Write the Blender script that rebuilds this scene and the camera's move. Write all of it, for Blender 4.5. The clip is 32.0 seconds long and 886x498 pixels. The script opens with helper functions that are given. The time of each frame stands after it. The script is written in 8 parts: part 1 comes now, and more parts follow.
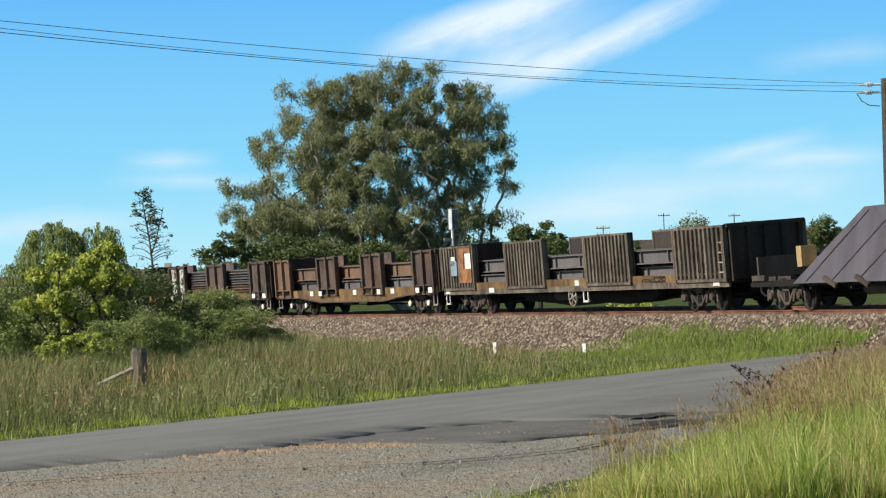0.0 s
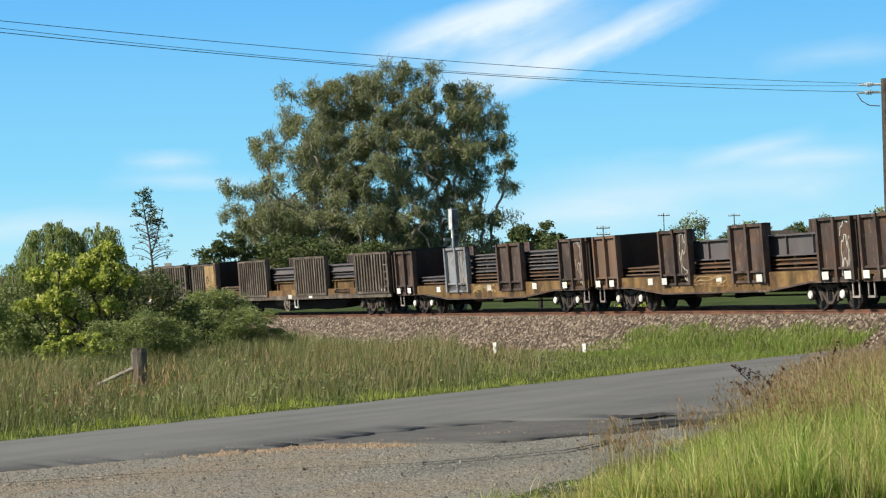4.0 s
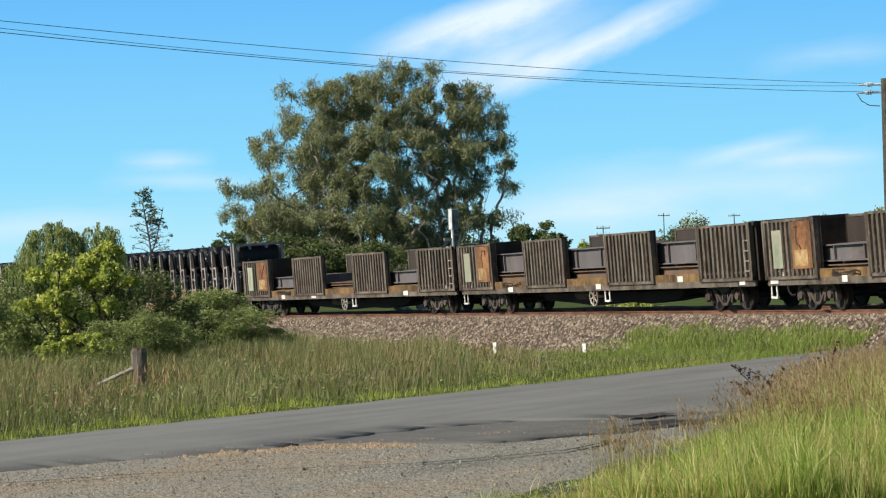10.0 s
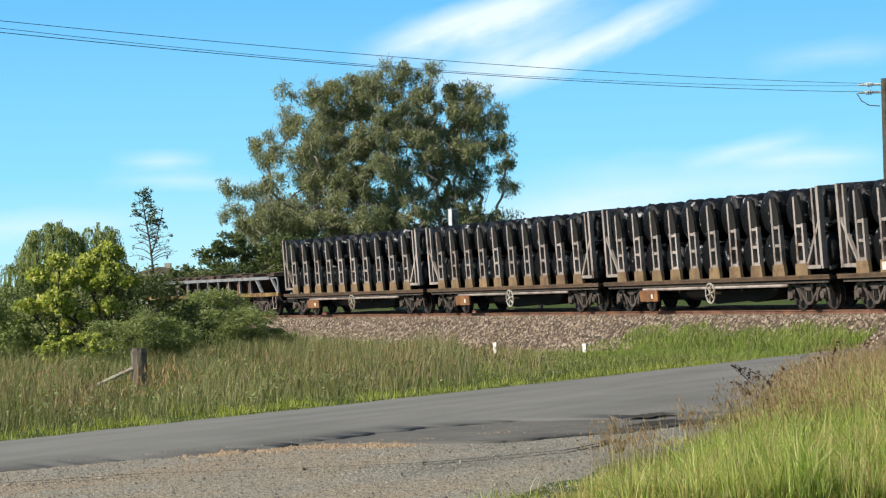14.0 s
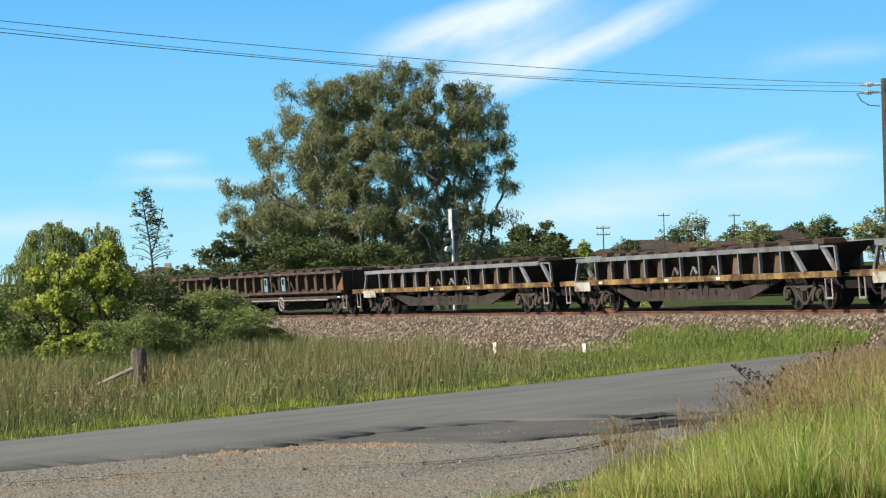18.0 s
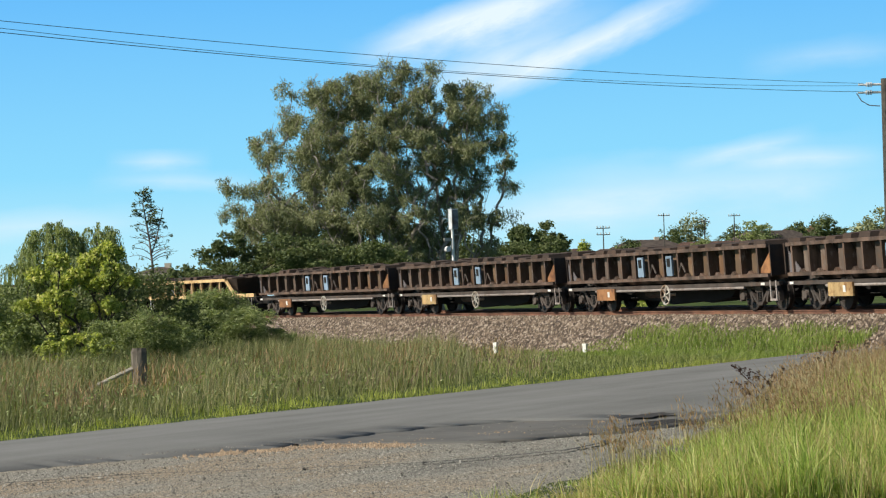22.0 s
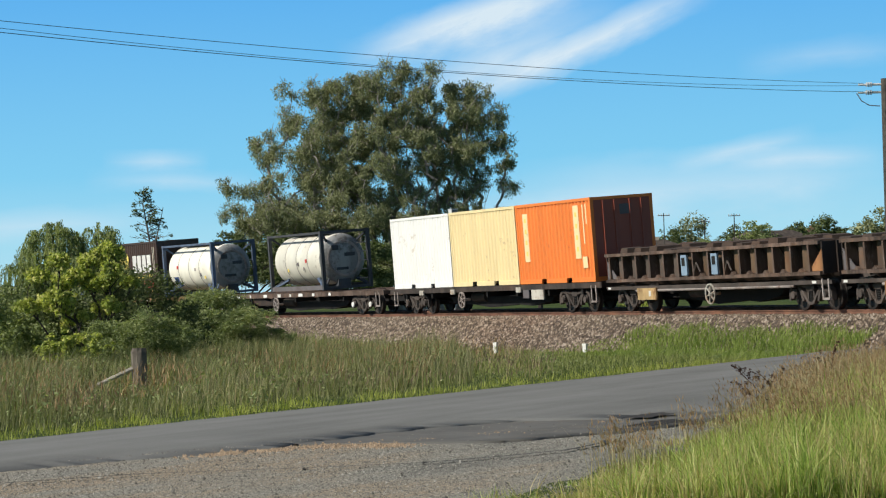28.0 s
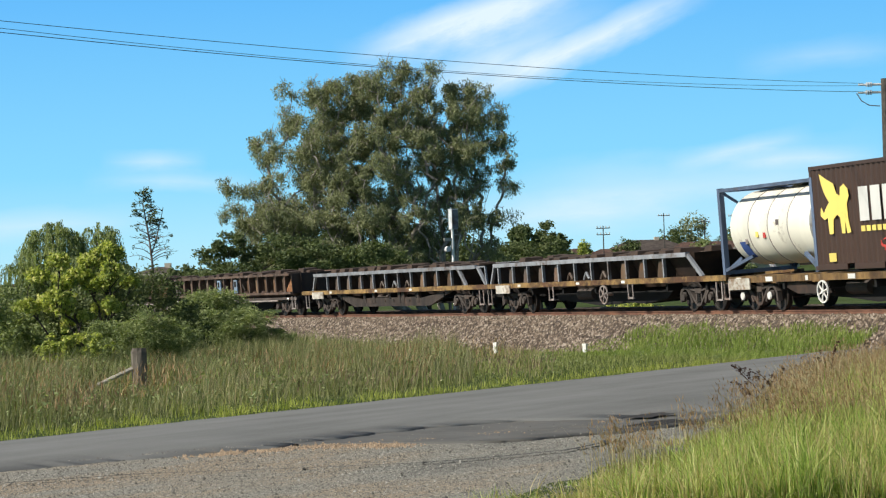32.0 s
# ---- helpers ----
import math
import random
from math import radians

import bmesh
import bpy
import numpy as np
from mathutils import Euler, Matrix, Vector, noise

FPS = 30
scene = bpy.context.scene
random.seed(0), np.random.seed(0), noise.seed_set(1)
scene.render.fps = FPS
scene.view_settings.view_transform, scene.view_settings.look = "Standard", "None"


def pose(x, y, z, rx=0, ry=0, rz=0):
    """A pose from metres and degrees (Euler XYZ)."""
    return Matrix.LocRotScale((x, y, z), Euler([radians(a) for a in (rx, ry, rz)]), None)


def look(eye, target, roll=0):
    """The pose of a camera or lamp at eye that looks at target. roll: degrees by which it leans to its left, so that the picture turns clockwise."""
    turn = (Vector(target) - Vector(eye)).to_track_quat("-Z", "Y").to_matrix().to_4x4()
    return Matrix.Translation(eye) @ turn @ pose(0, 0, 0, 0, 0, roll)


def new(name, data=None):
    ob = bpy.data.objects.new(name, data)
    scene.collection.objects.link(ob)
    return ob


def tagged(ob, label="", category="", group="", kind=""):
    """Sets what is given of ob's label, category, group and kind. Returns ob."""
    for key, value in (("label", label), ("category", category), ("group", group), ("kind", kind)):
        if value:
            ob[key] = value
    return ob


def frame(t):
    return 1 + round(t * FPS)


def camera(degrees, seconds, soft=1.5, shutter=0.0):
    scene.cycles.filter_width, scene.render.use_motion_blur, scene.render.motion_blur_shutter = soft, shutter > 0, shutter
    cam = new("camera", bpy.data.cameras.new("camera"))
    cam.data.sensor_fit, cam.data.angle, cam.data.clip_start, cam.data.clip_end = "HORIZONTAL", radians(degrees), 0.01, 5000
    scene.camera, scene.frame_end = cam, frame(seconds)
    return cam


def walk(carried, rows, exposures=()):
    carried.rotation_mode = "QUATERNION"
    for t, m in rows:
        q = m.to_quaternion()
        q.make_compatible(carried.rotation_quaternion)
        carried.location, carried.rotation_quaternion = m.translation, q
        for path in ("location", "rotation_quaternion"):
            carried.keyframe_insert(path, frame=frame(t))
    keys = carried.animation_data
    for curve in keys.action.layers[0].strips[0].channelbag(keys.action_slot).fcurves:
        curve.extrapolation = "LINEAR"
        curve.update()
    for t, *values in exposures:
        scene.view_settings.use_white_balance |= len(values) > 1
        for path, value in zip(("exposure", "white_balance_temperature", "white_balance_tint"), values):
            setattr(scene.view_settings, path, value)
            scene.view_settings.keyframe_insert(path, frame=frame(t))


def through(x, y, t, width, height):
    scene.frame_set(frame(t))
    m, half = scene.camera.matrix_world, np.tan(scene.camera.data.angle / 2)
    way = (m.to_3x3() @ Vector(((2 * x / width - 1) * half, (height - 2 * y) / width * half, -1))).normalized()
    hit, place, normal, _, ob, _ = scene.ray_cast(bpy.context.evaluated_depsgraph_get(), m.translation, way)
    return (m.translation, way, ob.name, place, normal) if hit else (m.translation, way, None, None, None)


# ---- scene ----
cam = camera(22.31, 32.0, soft=1.2)
EYE = (0.0, 0.0, 1.5)
VIEW = look(EYE, (0.0, 100.0, 3.895), -1.657)
walk(cam, [(0.0, VIEW), (32.0, VIEW)], exposures=[(0.0, 0.0, 6440, 10), (11.0, 0.03, 6450, 10), (13.0, 0.13, 6450, 10), (14.5, 0.16, 6450, 10), (17.0, 0.09, 6450, 10), (19.0, 0.03, 6450, 10), (26.0, 0.02, 6440, 10), (27.5, -0.18, 6280, 10), (28.0, -0.2, 6240, 10), (29.0, -0.26, 6200, 10), (30.0, -0.24, 6200, 10), (31.0, -0.10, 6200, 10), (32.0, 0.0, 6260, 10)])

# ---- world, sun ----
SUN_FROM = Vector((-0.935, -0.35, 0.0)).normalized()
SUN_UP = radians(36)
world = bpy.data.worlds.new("world")
scene.world = world
world.use_nodes = True
wn = world.node_tree
sky = wn.nodes.new("ShaderNodeTexSky")
sky.sky_type = "NISHITA"
sky.sun_disc = False
sky.sun_elevation = SUN_UP
sky.sun_rotation = math.atan2(SUN_FROM.x, SUN_FROM.y)
wn.links.new(sky.outputs[0], wn.nodes["Background"].inputs[0])
wn.nodes["Background"].inputs[1].default_value = 0.055
sun = new("sun", bpy.data.lights.new("sun", "SUN"))
sun.data.energy = 5.4
sun.data.angle = radians(0.5)
sun.data.color = (1.0, 0.93, 0.80)
SUN_DIR = Vector((SUN_FROM.x * math.cos(SUN_UP), SUN_FROM.y * math.cos(SUN_UP), math.sin(SUN_UP)))
sun.matrix_world = look(SUN_DIR * 300, (0, 0, 0))
scene.view_settings.exposure = 0.0

# ---- the line of the track ----
SPEED = 16.714      # metres a second
R_CURVE = 317.33
TURN_0 = 1.13709    # heading where the track crosses the line of sight
FAR_0 = 92.068
RAIL_0 = 1.121
GRADE = -0.00287
CANT = 3.232
S_MIN, S_MAX = -165.0, 85.0


def track_at(s):
    """Place on the track's centre line at rail height, and heading."""
    c = min(max(s, S_MIN), S_MAX)
    h = TURN_0 + c / R_CURVE
    x = (math.sin(h) - math.sin(TURN_0)) * R_CURVE
    y = FAR_0 + (math.cos(h) - math.cos(TURN_0)) * R_CURVE
    x += (s - c) * math.cos(h)
    y -= (s - c) * math.sin(h)
    return Vector((x, y, RAIL_0 + GRADE * c)), h


def beside(s, l, z):
    """A point l metres from the centre line towards the road, z over the rails, cant left out."""
    p, h = track_at(s)
    return Vector((p.x - l * math.sin(h), p.y - l * math.cos(h), p.z + z))


CURVE_C = (-R_CURVE * math.sin(TURN_0), FAR_0 - R_CURVE * math.cos(TURN_0))


def lateral(x, y):
    """Metres from the track's centre line, positive on the road's side (works on arrays)."""
    return R_CURVE - np.hypot(x - CURVE_C[0], y - CURVE_C[1])


def along(x, y):
    return (np.arctan2(x - CURVE_C[0], y - CURVE_C[1]) - TURN_0) * R_CURVE


# the road: offset across it and distance along it
RN, RD = (0.89, -0.456), (0.456, 0.89)


def road_o(x, y):
    return x * RN[0] + y * RN[1]


def road_a(x, y):
    return x * RD[0] + y * RD[1]


def road_xy(o, a):
    return o * RN[0] + a * RD[0], o * RN[1] + a * RD[1]


def sstep(e0, e1, v):
    t = np.clip((v - e0) / (e1 - e0), 0, 1)
    return t * t * (3 - 2 * t)


def ground_z(x, y):
    """Height of the ground sheet (works on arrays)."""
    x, y = np.asarray(x, float), np.asarray(y, float)
    l = np.where(y > -60, lateral(x, y), 50)
    near = -0.22 * sstep(11.0, 5.0, l)
    back = 0.55 * sstep(-2.0, -6.0, l)
    hill = sstep(150, 320, y) * (2.6 + 2.6 * sstep(5, 60, x)) * sstep(-140, 10, x) + sstep(340, 900, y) * 3.0
    return near + back * sstep(20, 60, y) + hill + 0.05 * np.sin(x * 0.7 + 1) * np.sin(y * 0.45) * sstep(-17.3, -19.0, road_o(x, y))


# ---- materials ----
def nodes_of(name):
    m = bpy.data.materials.new(name)
    m.use_nodes = True
    t = m.node_tree
    return m, t, t.nodes["Principled BSDF"]


def put(t, kind, **kw):
    n = t.nodes.new(kind)
    for k, v in kw.items():
        n.inputs[k].default_value = v
    return n


def mathn(t, op, a, b=None, clamp=False):
    n = t.nodes.new("ShaderNodeMath")
    n.operation = op
    n.use_clamp = clamp
    for i, v in enumerate((a, b)):
        if v is None:
            continue
        if isinstance(v, (int, float)):
            n.inputs[i].default_value = v
        else:
            t.links.new(v, n.inputs[i])
    return n.outputs[0]


def mixc(t, fac, a, b, blend="MIX"):
    n = t.nodes.new("ShaderNodeMix")
    n.data_type = "RGBA"
    n.blend_type = blend
    for s, v in ((n.inputs[0], fac), (n.inputs[6], a), (n.inputs[7], b)):
        if isinstance(v, (int, float)):
            s.default_value = v
        elif isinstance(v, tuple):
            s.default_value = (*v, 1)
        else:
            t.links.new(v, s)
    return n.outputs[2]


def ramp(t, v, stops):
    n = t.nodes.new("ShaderNodeValToRGB")
    while len(n.color_ramp.elements) < len(stops):
        n.color_ramp.elements.new(0.5)
    for e, (p, c) in zip(n.color_ramp.elements, stops):
        e.position = p
        e.color = (*c, 1) if isinstance(c, tuple) else (c, c, c, 1)
    t.links.new(v, n.inputs[0])
    return n.outputs[0]


def coords(t, scale=(1, 1, 1), world_space=False, shift=True):
    """Coordinates in metres, shifted object by object."""
    if world_space:
        src = t.nodes.new("ShaderNodeNewGeometry").outputs["Position"]
    else:
        src = t.nodes.new("ShaderNodeTexCoord").outputs["Object"]
    mp = t.nodes.new("ShaderNodeMapping")
    mp.inputs["Scale"].default_value = scale
    t.links.new(src, mp.inputs["Vector"])
    if shift and not world_space:
        r = mathn(t, "MULTIPLY", t.nodes.new("ShaderNodeObjectInfo").outputs["Random"], 37.0)
        cx = t.nodes.new("ShaderNodeCombineXYZ")
        for i in range(3):
            t.links.new(r, cx.inputs[i])
        t.links.new(cx.outputs[0], mp.inputs["Location"])
    return mp.outputs[0]


def noisen(t, vec, scale, detail=3, rough=0.55):
    n = put(t, "ShaderNodeTexNoise", Scale=scale, Detail=detail, Roughness=rough)
    t.links.new(vec, n.inputs["Vector"])
    return n.outputs["Fac"]


def bumpn(t, bsdf, h, strength, dist=0.02):
    b = put(t, "ShaderNodeBump", Strength=strength, Distance=dist)
    t.links.new(h, b.inputs["Height"])
    t.links.new(b.outputs[0], bsdf.inputs["Normal"])


def weathered(name, base, rust=(0.12, 0.055, 0.03), amount=0.35, rough=0.7, metal=0.0, grime=0.5, vary=0.25, bump=0.25, scuff=0.0):
    """Old painted or bare steel: patches of rust, streaks down the face, grime."""
    m, t, b = nodes_of(name)
    v = coords(t)
    vs = coords(t, (1.0, 1.0, 0.22))
    big = noisen(t, v, 0.9, 4)
    fine = noisen(t, v, 5.0, 5, 0.7)
    streak = noisen(t, vs, 1.7, 3, 0.5)
    info = t.nodes.new("ShaderNodeObjectInfo").outputs["Random"]
    lum = mathn(t, "ADD", mathn(t, "MULTIPLY", info, vary), 1 - vary / 2)
    c = mixc(t, 1.0, base, lum, "MULTIPLY")
    edge = mathn(t, "ADD", mathn(t, "MULTIPLY", fine, 0.5), mathn(t, "MULTIPLY", big, 0.5))
    rmask = ramp(t, edge, [(max(0.02, 0.62 - amount * 0.35), 0.0), (0.72 - amount * 0.3, 1.0)])
    c = mixc(t, rmask, c, rust)
    dirt = ramp(t, streak, [(0.3, 1.0), (0.62, 1.0 - grime)])
    c = mixc(t, 1.0, c, dirt, "MULTIPLY")
    if scuff:
        worn = noisen(t, coords(t, (1.6, 1.6, 0.55)), 4.2, 6, 0.72)
        c = mixc(t, mathn(t, "MULTIPLY", ramp(t, worn, [(0.56, 0.0), (0.70, 1.0)]), scuff), c, (0.42, 0.36, 0.31))
        dark = noisen(t, coords(t, (0.8, 0.8, 0.25)), 2.3, 5, 0.65)
        c = mixc(t, 1.0, c, ramp(t, dark, [(0.36, 0.42), (0.52, 1.0)]), "MULTIPLY")
    t.links.new(c, b.inputs["Base Color"])
    b.inputs["Roughness"].default_value = rough
    b.inputs["Metallic"].default_value = metal
    bumpn(t, b, fine, bump, 0.01)
    return m


M = {}
M["corrugated"] = weathered("corrugated_brown_steel", (0.212, 0.174, 0.137), (0.13, 0.082, 0.055), 0.4, grime=0.5, scuff=0.45)
# door backing darkened to stand for the shade between the ribs
M["rib_gap_shade"] = weathered("shade_dark_door_backing", (0.045, 0.035, 0.029), (0.06, 0.036, 0.025), 0.3, grime=0.3)
M["plate"] = weathered("plate_brown_steel", (0.125, 0.088, 0.076), (0.19, 0.092, 0.05), 0.32, grime=0.4, vary=0.45, scuff=0.5)
M["ochre"] = weathered("ochre_sill", (0.31, 0.185, 0.065), (0.17, 0.085, 0.035), 0.42, grime=0.5, scuff=0.3)
M["tan"] = weathered("tan_paint", (0.62, 0.43, 0.20), (0.30, 0.14, 0.05), 0.4)
M["orange_rust"] = weathered("orange_rust", (0.42, 0.20, 0.08), (0.22, 0.09, 0.04), 0.5)
M["slab"] = weathered("mauve_steel_slab", (0.165, 0.148, 0.152), (0.13, 0.10, 0.09), 0.25, rough=0.6, grime=0.2)
M["slab_brown"] = weathered("brown_steel_slab", (0.19, 0.125, 0.09), (0.24, 0.12, 0.06), 0.4, grime=0.3)
# black deepened until it carries the shade under the wagons
M["black"] = weathered("shade_black_underframe", (0.008, 0.007, 0.0065), (0.016, 0.011, 0.009), 0.25, rough=0.85)
M["bogie"] = weathered("bogie_brown", (0.105, 0.084, 0.072), (0.11, 0.070, 0.050), 0.3, rough=0.8)
M["wheel"] = weathered("wheel_steel", (0.045, 0.037, 0.032), (0.04, 0.028, 0.022), 0.4, rough=0.6, metal=0.2)
M["white"] = weathered("white_paint_mark", (0.80, 0.79, 0.74), (0.5, 0.4, 0.3), 0.08, grime=0.12)
M["pale_green"] = weathered("pale_green_paint", (0.42, 0.46, 0.33), (0.55, 0.50, 0.40), 0.4, grime=0.4)
M["pale_wood"] = weathered("pale_split_wood", (0.48, 0.44, 0.37), (0.25, 0.21, 0.17), 0.3, rough=0.9, grime=0.3)
M["worn_white"] = weathered("worn_white_board", (0.60, 0.57, 0.50), (0.26, 0.16, 0.09), 0.4, grime=0.35)
M["coilgrey"] = weathered("coil_frame_grey", (0.42, 0.365, 0.335), (0.20, 0.13, 0.10), 0.3, grime=0.4)
M["foot"] = weathered("tan_brown_foot", (0.30, 0.20, 0.105), (0.17, 0.10, 0.055), 0.4, grime=0.4)
M["deck_rust"] = weathered("dark_rusty_deck", (0.11, 0.068, 0.04), (0.17, 0.09, 0.045), 0.35, grime=0.4)
M["lightgrey"] = weathered("light_grey_frame", (0.30, 0.315, 0.34), (0.16, 0.12, 0.10), 0.3, grime=0.35)
M["yellow"] = weathered("yellow_ochre_paint", (0.82, 0.56, 0.27), (0.40, 0.20, 0.08), 0.24, grime=0.3)
M["sill_worn"] = weathered("worn_yellow_sill", (0.46, 0.29, 0.10), (0.13, 0.062, 0.030), 0.52, grime=0.5, bump=0.4)
M["hopper"] = weathered("hopper_rust", (0.165, 0.108, 0.080), (0.165, 0.092, 0.055), 0.35, grime=0.5, vary=0.4, scuff=0.45)
# colours for the sunlit part of each hopper bay
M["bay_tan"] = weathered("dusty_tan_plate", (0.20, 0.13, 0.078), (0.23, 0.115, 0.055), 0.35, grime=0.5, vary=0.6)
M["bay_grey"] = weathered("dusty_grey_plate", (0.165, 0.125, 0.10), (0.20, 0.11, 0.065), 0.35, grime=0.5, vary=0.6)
# dark brown that paints shade in bays and on ends; also marks and brackets
M["dark_shade_and_trim"] = weathered("dark_shade_and_trim", (0.050, 0.034, 0.027), (0.08, 0.045, 0.028), 0.4)
M["blue"] = weathered("pale_blue_paint", (0.25, 0.35, 0.46), (0.3, 0.25, 0.2), 0.12, grime=0.25)
M["orange"] = weathered("orange_container", (0.90, 0.245, 0.045), (0.5, 0.14, 0.05), 0.10, rough=0.5, grime=0.12, vary=0.0)
M["cream"] = weathered("cream_container", (0.92, 0.75, 0.41), (0.5, 0.35, 0.2), 0.08, rough=0.5, grime=0.10, vary=0.0)
M["cwhite"] = weathered("white_container", (0.92, 0.91, 0.87), (0.6, 0.5, 0.4), 0.05, rough=0.5, grime=0.06, vary=0.0)
M["maroon"] = weathered("dark_maroon_end", (0.34, 0.085, 0.05), (0.18, 0.05, 0.035), 0.1, rough=0.5, grime=0.15, vary=0.0)
M["brown"] = weathered("dark_brown_container", (0.072, 0.040, 0.028), (0.06, 0.03, 0.02), 0.1, rough=0.45, grime=0.15, vary=0.0)
M["tank"] = weathered("white_tank", (0.93, 0.89, 0.76), (0.45, 0.38, 0.30), 0.13, rough=0.4, grime=0.14)
# tank white greyed to stand for the shaded end, plus grime
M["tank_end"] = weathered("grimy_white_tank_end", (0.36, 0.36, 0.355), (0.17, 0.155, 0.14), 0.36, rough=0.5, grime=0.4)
M["frameblue"] = weathered("blue_grey_frame", (0.13, 0.18, 0.28), (0.12, 0.10, 0.09), 0.2)
M["framedark"] = weathered("dark_grey_frame", (0.075, 0.08, 0.09), (0.10, 0.07, 0.05), 0.2)
M["logo"] = weathered("yellow_mark", (0.85, 0.66, 0.16), (0.6, 0.4, 0.1), 0.05, grime=0.08)
M["red"] = weathered("red_mark", (0.55, 0.06, 0.05), (0.3, 0.05, 0.04), 0.05, grime=0.08)
M["navy"] = weathered("navy_mark", (0.04, 0.09, 0.30), (0.05, 0.08, 0.2), 0.05, grime=0.1)
M["hood"] = weathered("purple_brown_hood", (0.115, 0.10, 0.118), (0.13, 0.09, 0.08), 0.22, rough=0.45, grime=0.35)
M["truss"] = weathered("dark_brown_girder", (0.072, 0.052, 0.041), (0.10, 0.06, 0.04), 0.3, grime=0.4, scuff=0.2)
M["coal"] = weathered("ore_load", (0.062, 0.043, 0.033), (0.085, 0.052, 0.035), 0.5, rough=0.95, grime=0.3, bump=0.8)
M["rail"] = weathered("rusty_rail", (0.25, 0.118, 0.075), (0.29, 0.14, 0.08), 0.4, rough=0.8)
M["sleeper"] = weathered("timber_sleeper", (0.085, 0.058, 0.045), (0.12, 0.075, 0.05), 0.3, rough=0.9)
M["wood"] = weathered("grey_wood", (0.20, 0.17, 0.135), (0.10, 0.08, 0.065), 0.4, rough=0.9, grime=0.5)
M["polewood"] = weathered("pole_wood", (0.11, 0.10, 0.085), (0.06, 0.05, 0.045), 0.4, rough=0.9, grime=0.5)
M["cable"] = weathered("cable_grey", (0.20, 0.24, 0.30), (0.05, 0.05, 0.05), 0.1, rough=0.5)
M["porcelain"] = weathered("insulator_white", (0.70, 0.70, 0.68), (0.5, 0.45, 0.4), 0.05, rough=0.25, grime=0.1)
M["roof_tile"] = weathered("brown_roof_tiles", (0.15, 0.085, 0.062), (0.11, 0.06, 0.045), 0.4, rough=0.85)
M["roof_grey"] = weathered("grey_brown_roof", (0.12, 0.095, 0.08), (0.09, 0.07, 0.055), 0.4, rough=0.85)
M["wall_cream"] = weathered("cream_wall", (0.62, 0.55, 0.44), (0.5, 0.42, 0.32), 0.1, grime=0.1)
M["wall_brick"] = weathered("brick_wall", (0.32, 0.17, 0.12), (0.26, 0.14, 0.10), 0.3, grime=0.2)
M["glass"] = weathered("window_glass", (0.03, 0.035, 0.04), (0.03, 0.03, 0.03), 0.05, rough=0.1, grime=0.1)
M["timber"] = weathered("packing_timber", (0.33, 0.22, 0.11), (0.2, 0.12, 0.06), 0.3, grime=0.4)


def wire_coil_mat():
    m, t, b = nodes_of("black_wire_coil")
    v = coords(t)
    n = noisen(t, v, 5.0, 5, 0.7)
    w = put(t, "ShaderNodeTexWave", Scale=7.0, Distortion=4.0, Detail=3.0)
    t.links.new(v, w.inputs["Vector"])
    k = mathn(t, "MULTIPLY", n, w.outputs["Fac"])
    # glints off the wire, painted in as pale flecks of colour
    glint = noisen(t, coords(t, (1, 0.4, 1)), 3.2, 4, 0.6)
    c = ramp(t, k, [(0.2, (0.005, 0.005, 0.006)), (0.6, (0.012, 0.012, 0.014)), (0.8, (0.035, 0.035, 0.04))])
    t.links.new(mixc(t, ramp(t, glint, [(0.635, 0.0), (0.68, 1.0)]), c, (0.36, 0.37, 0.40)), b.inputs["Base Color"])
    b.inputs["Roughness"].default_value = 0.36
    b.inputs["Specular IOR Level"].default_value = 0.3
    bumpn(t, b, n, 0.8, 0.08)
    return m


M["coil"] = wire_coil_mat()


def leaf_mat(name, stops, rough=0.65, through=0.25):
    m, t, b = nodes_of(name)
    g = t.nodes.new("ShaderNodeNewGeometry")
    n = noisen(t, coords(t, world_space=True), 0.45, 3)
    k = mathn(t, "ADD", mathn(t, "MULTIPLY", g.outputs["Random Per Island"], 0.55), mathn(t, "MULTIPLY", n, 0.5), True)
    c = ramp(t, k, stops)
    t.links.new(c, b.inputs["Base Color"])
    b.inputs["Roughness"].default_value = rough
    b.inputs["Specular IOR Level"].default_value = 0.15
    tr = t.nodes.new("ShaderNodeBsdfTranslucent")
    t.links.new(mixc(t, 1.0, c, (1.25, 1.3, 0.6), "MULTIPLY"), tr.inputs[0])
    mx = t.nodes.new("ShaderNodeMixShader")
    mx.inputs[0].default_value = through
    t.links.new(b.outputs[0], mx.inputs[1])
    t.links.new(tr.outputs[0], mx.inputs[2])
    t.links.new(mx.outputs[0], t.nodes["Material Output"].inputs[0])
    return m


M["euc_leaf"] = leaf_mat("eucalypt_leaves", [(0.15, (0.112, 0.128, 0.073)), (0.5, (0.262, 0.282, 0.148)), (0.85, (0.43, 0.44, 0.245))], through=0.18)
M["dark_leaf"] = leaf_mat("dark_leaves", [(0.15, (0.06, 0.088, 0.04)), (0.5, (0.13, 0.165, 0.07)), (0.85, (0.21, 0.24, 0.11))], through=0.25)
M["bright_leaf"] = leaf_mat("bright_leaves", [(0.2, (0.11, 0.16, 0.04)), (0.5, (0.38, 0.44, 0.115)), (0.86, (0.80, 0.76, 0.30))], through=0.4)
M["willow_leaf"] = leaf_mat("willow_leaves", [(0.15, (0.13, 0.165, 0.075)), (0.5, (0.28, 0.33, 0.15)), (0.85, (0.46, 0.49, 0.26))], through=0.4)
M["shrub_leaf"] = leaf_mat("shrub_leaves", [(0.15, (0.11, 0.148, 0.062)), (0.5, (0.26, 0.31, 0.135)), (0.85, (0.45, 0.48, 0.25))], through=0.35)
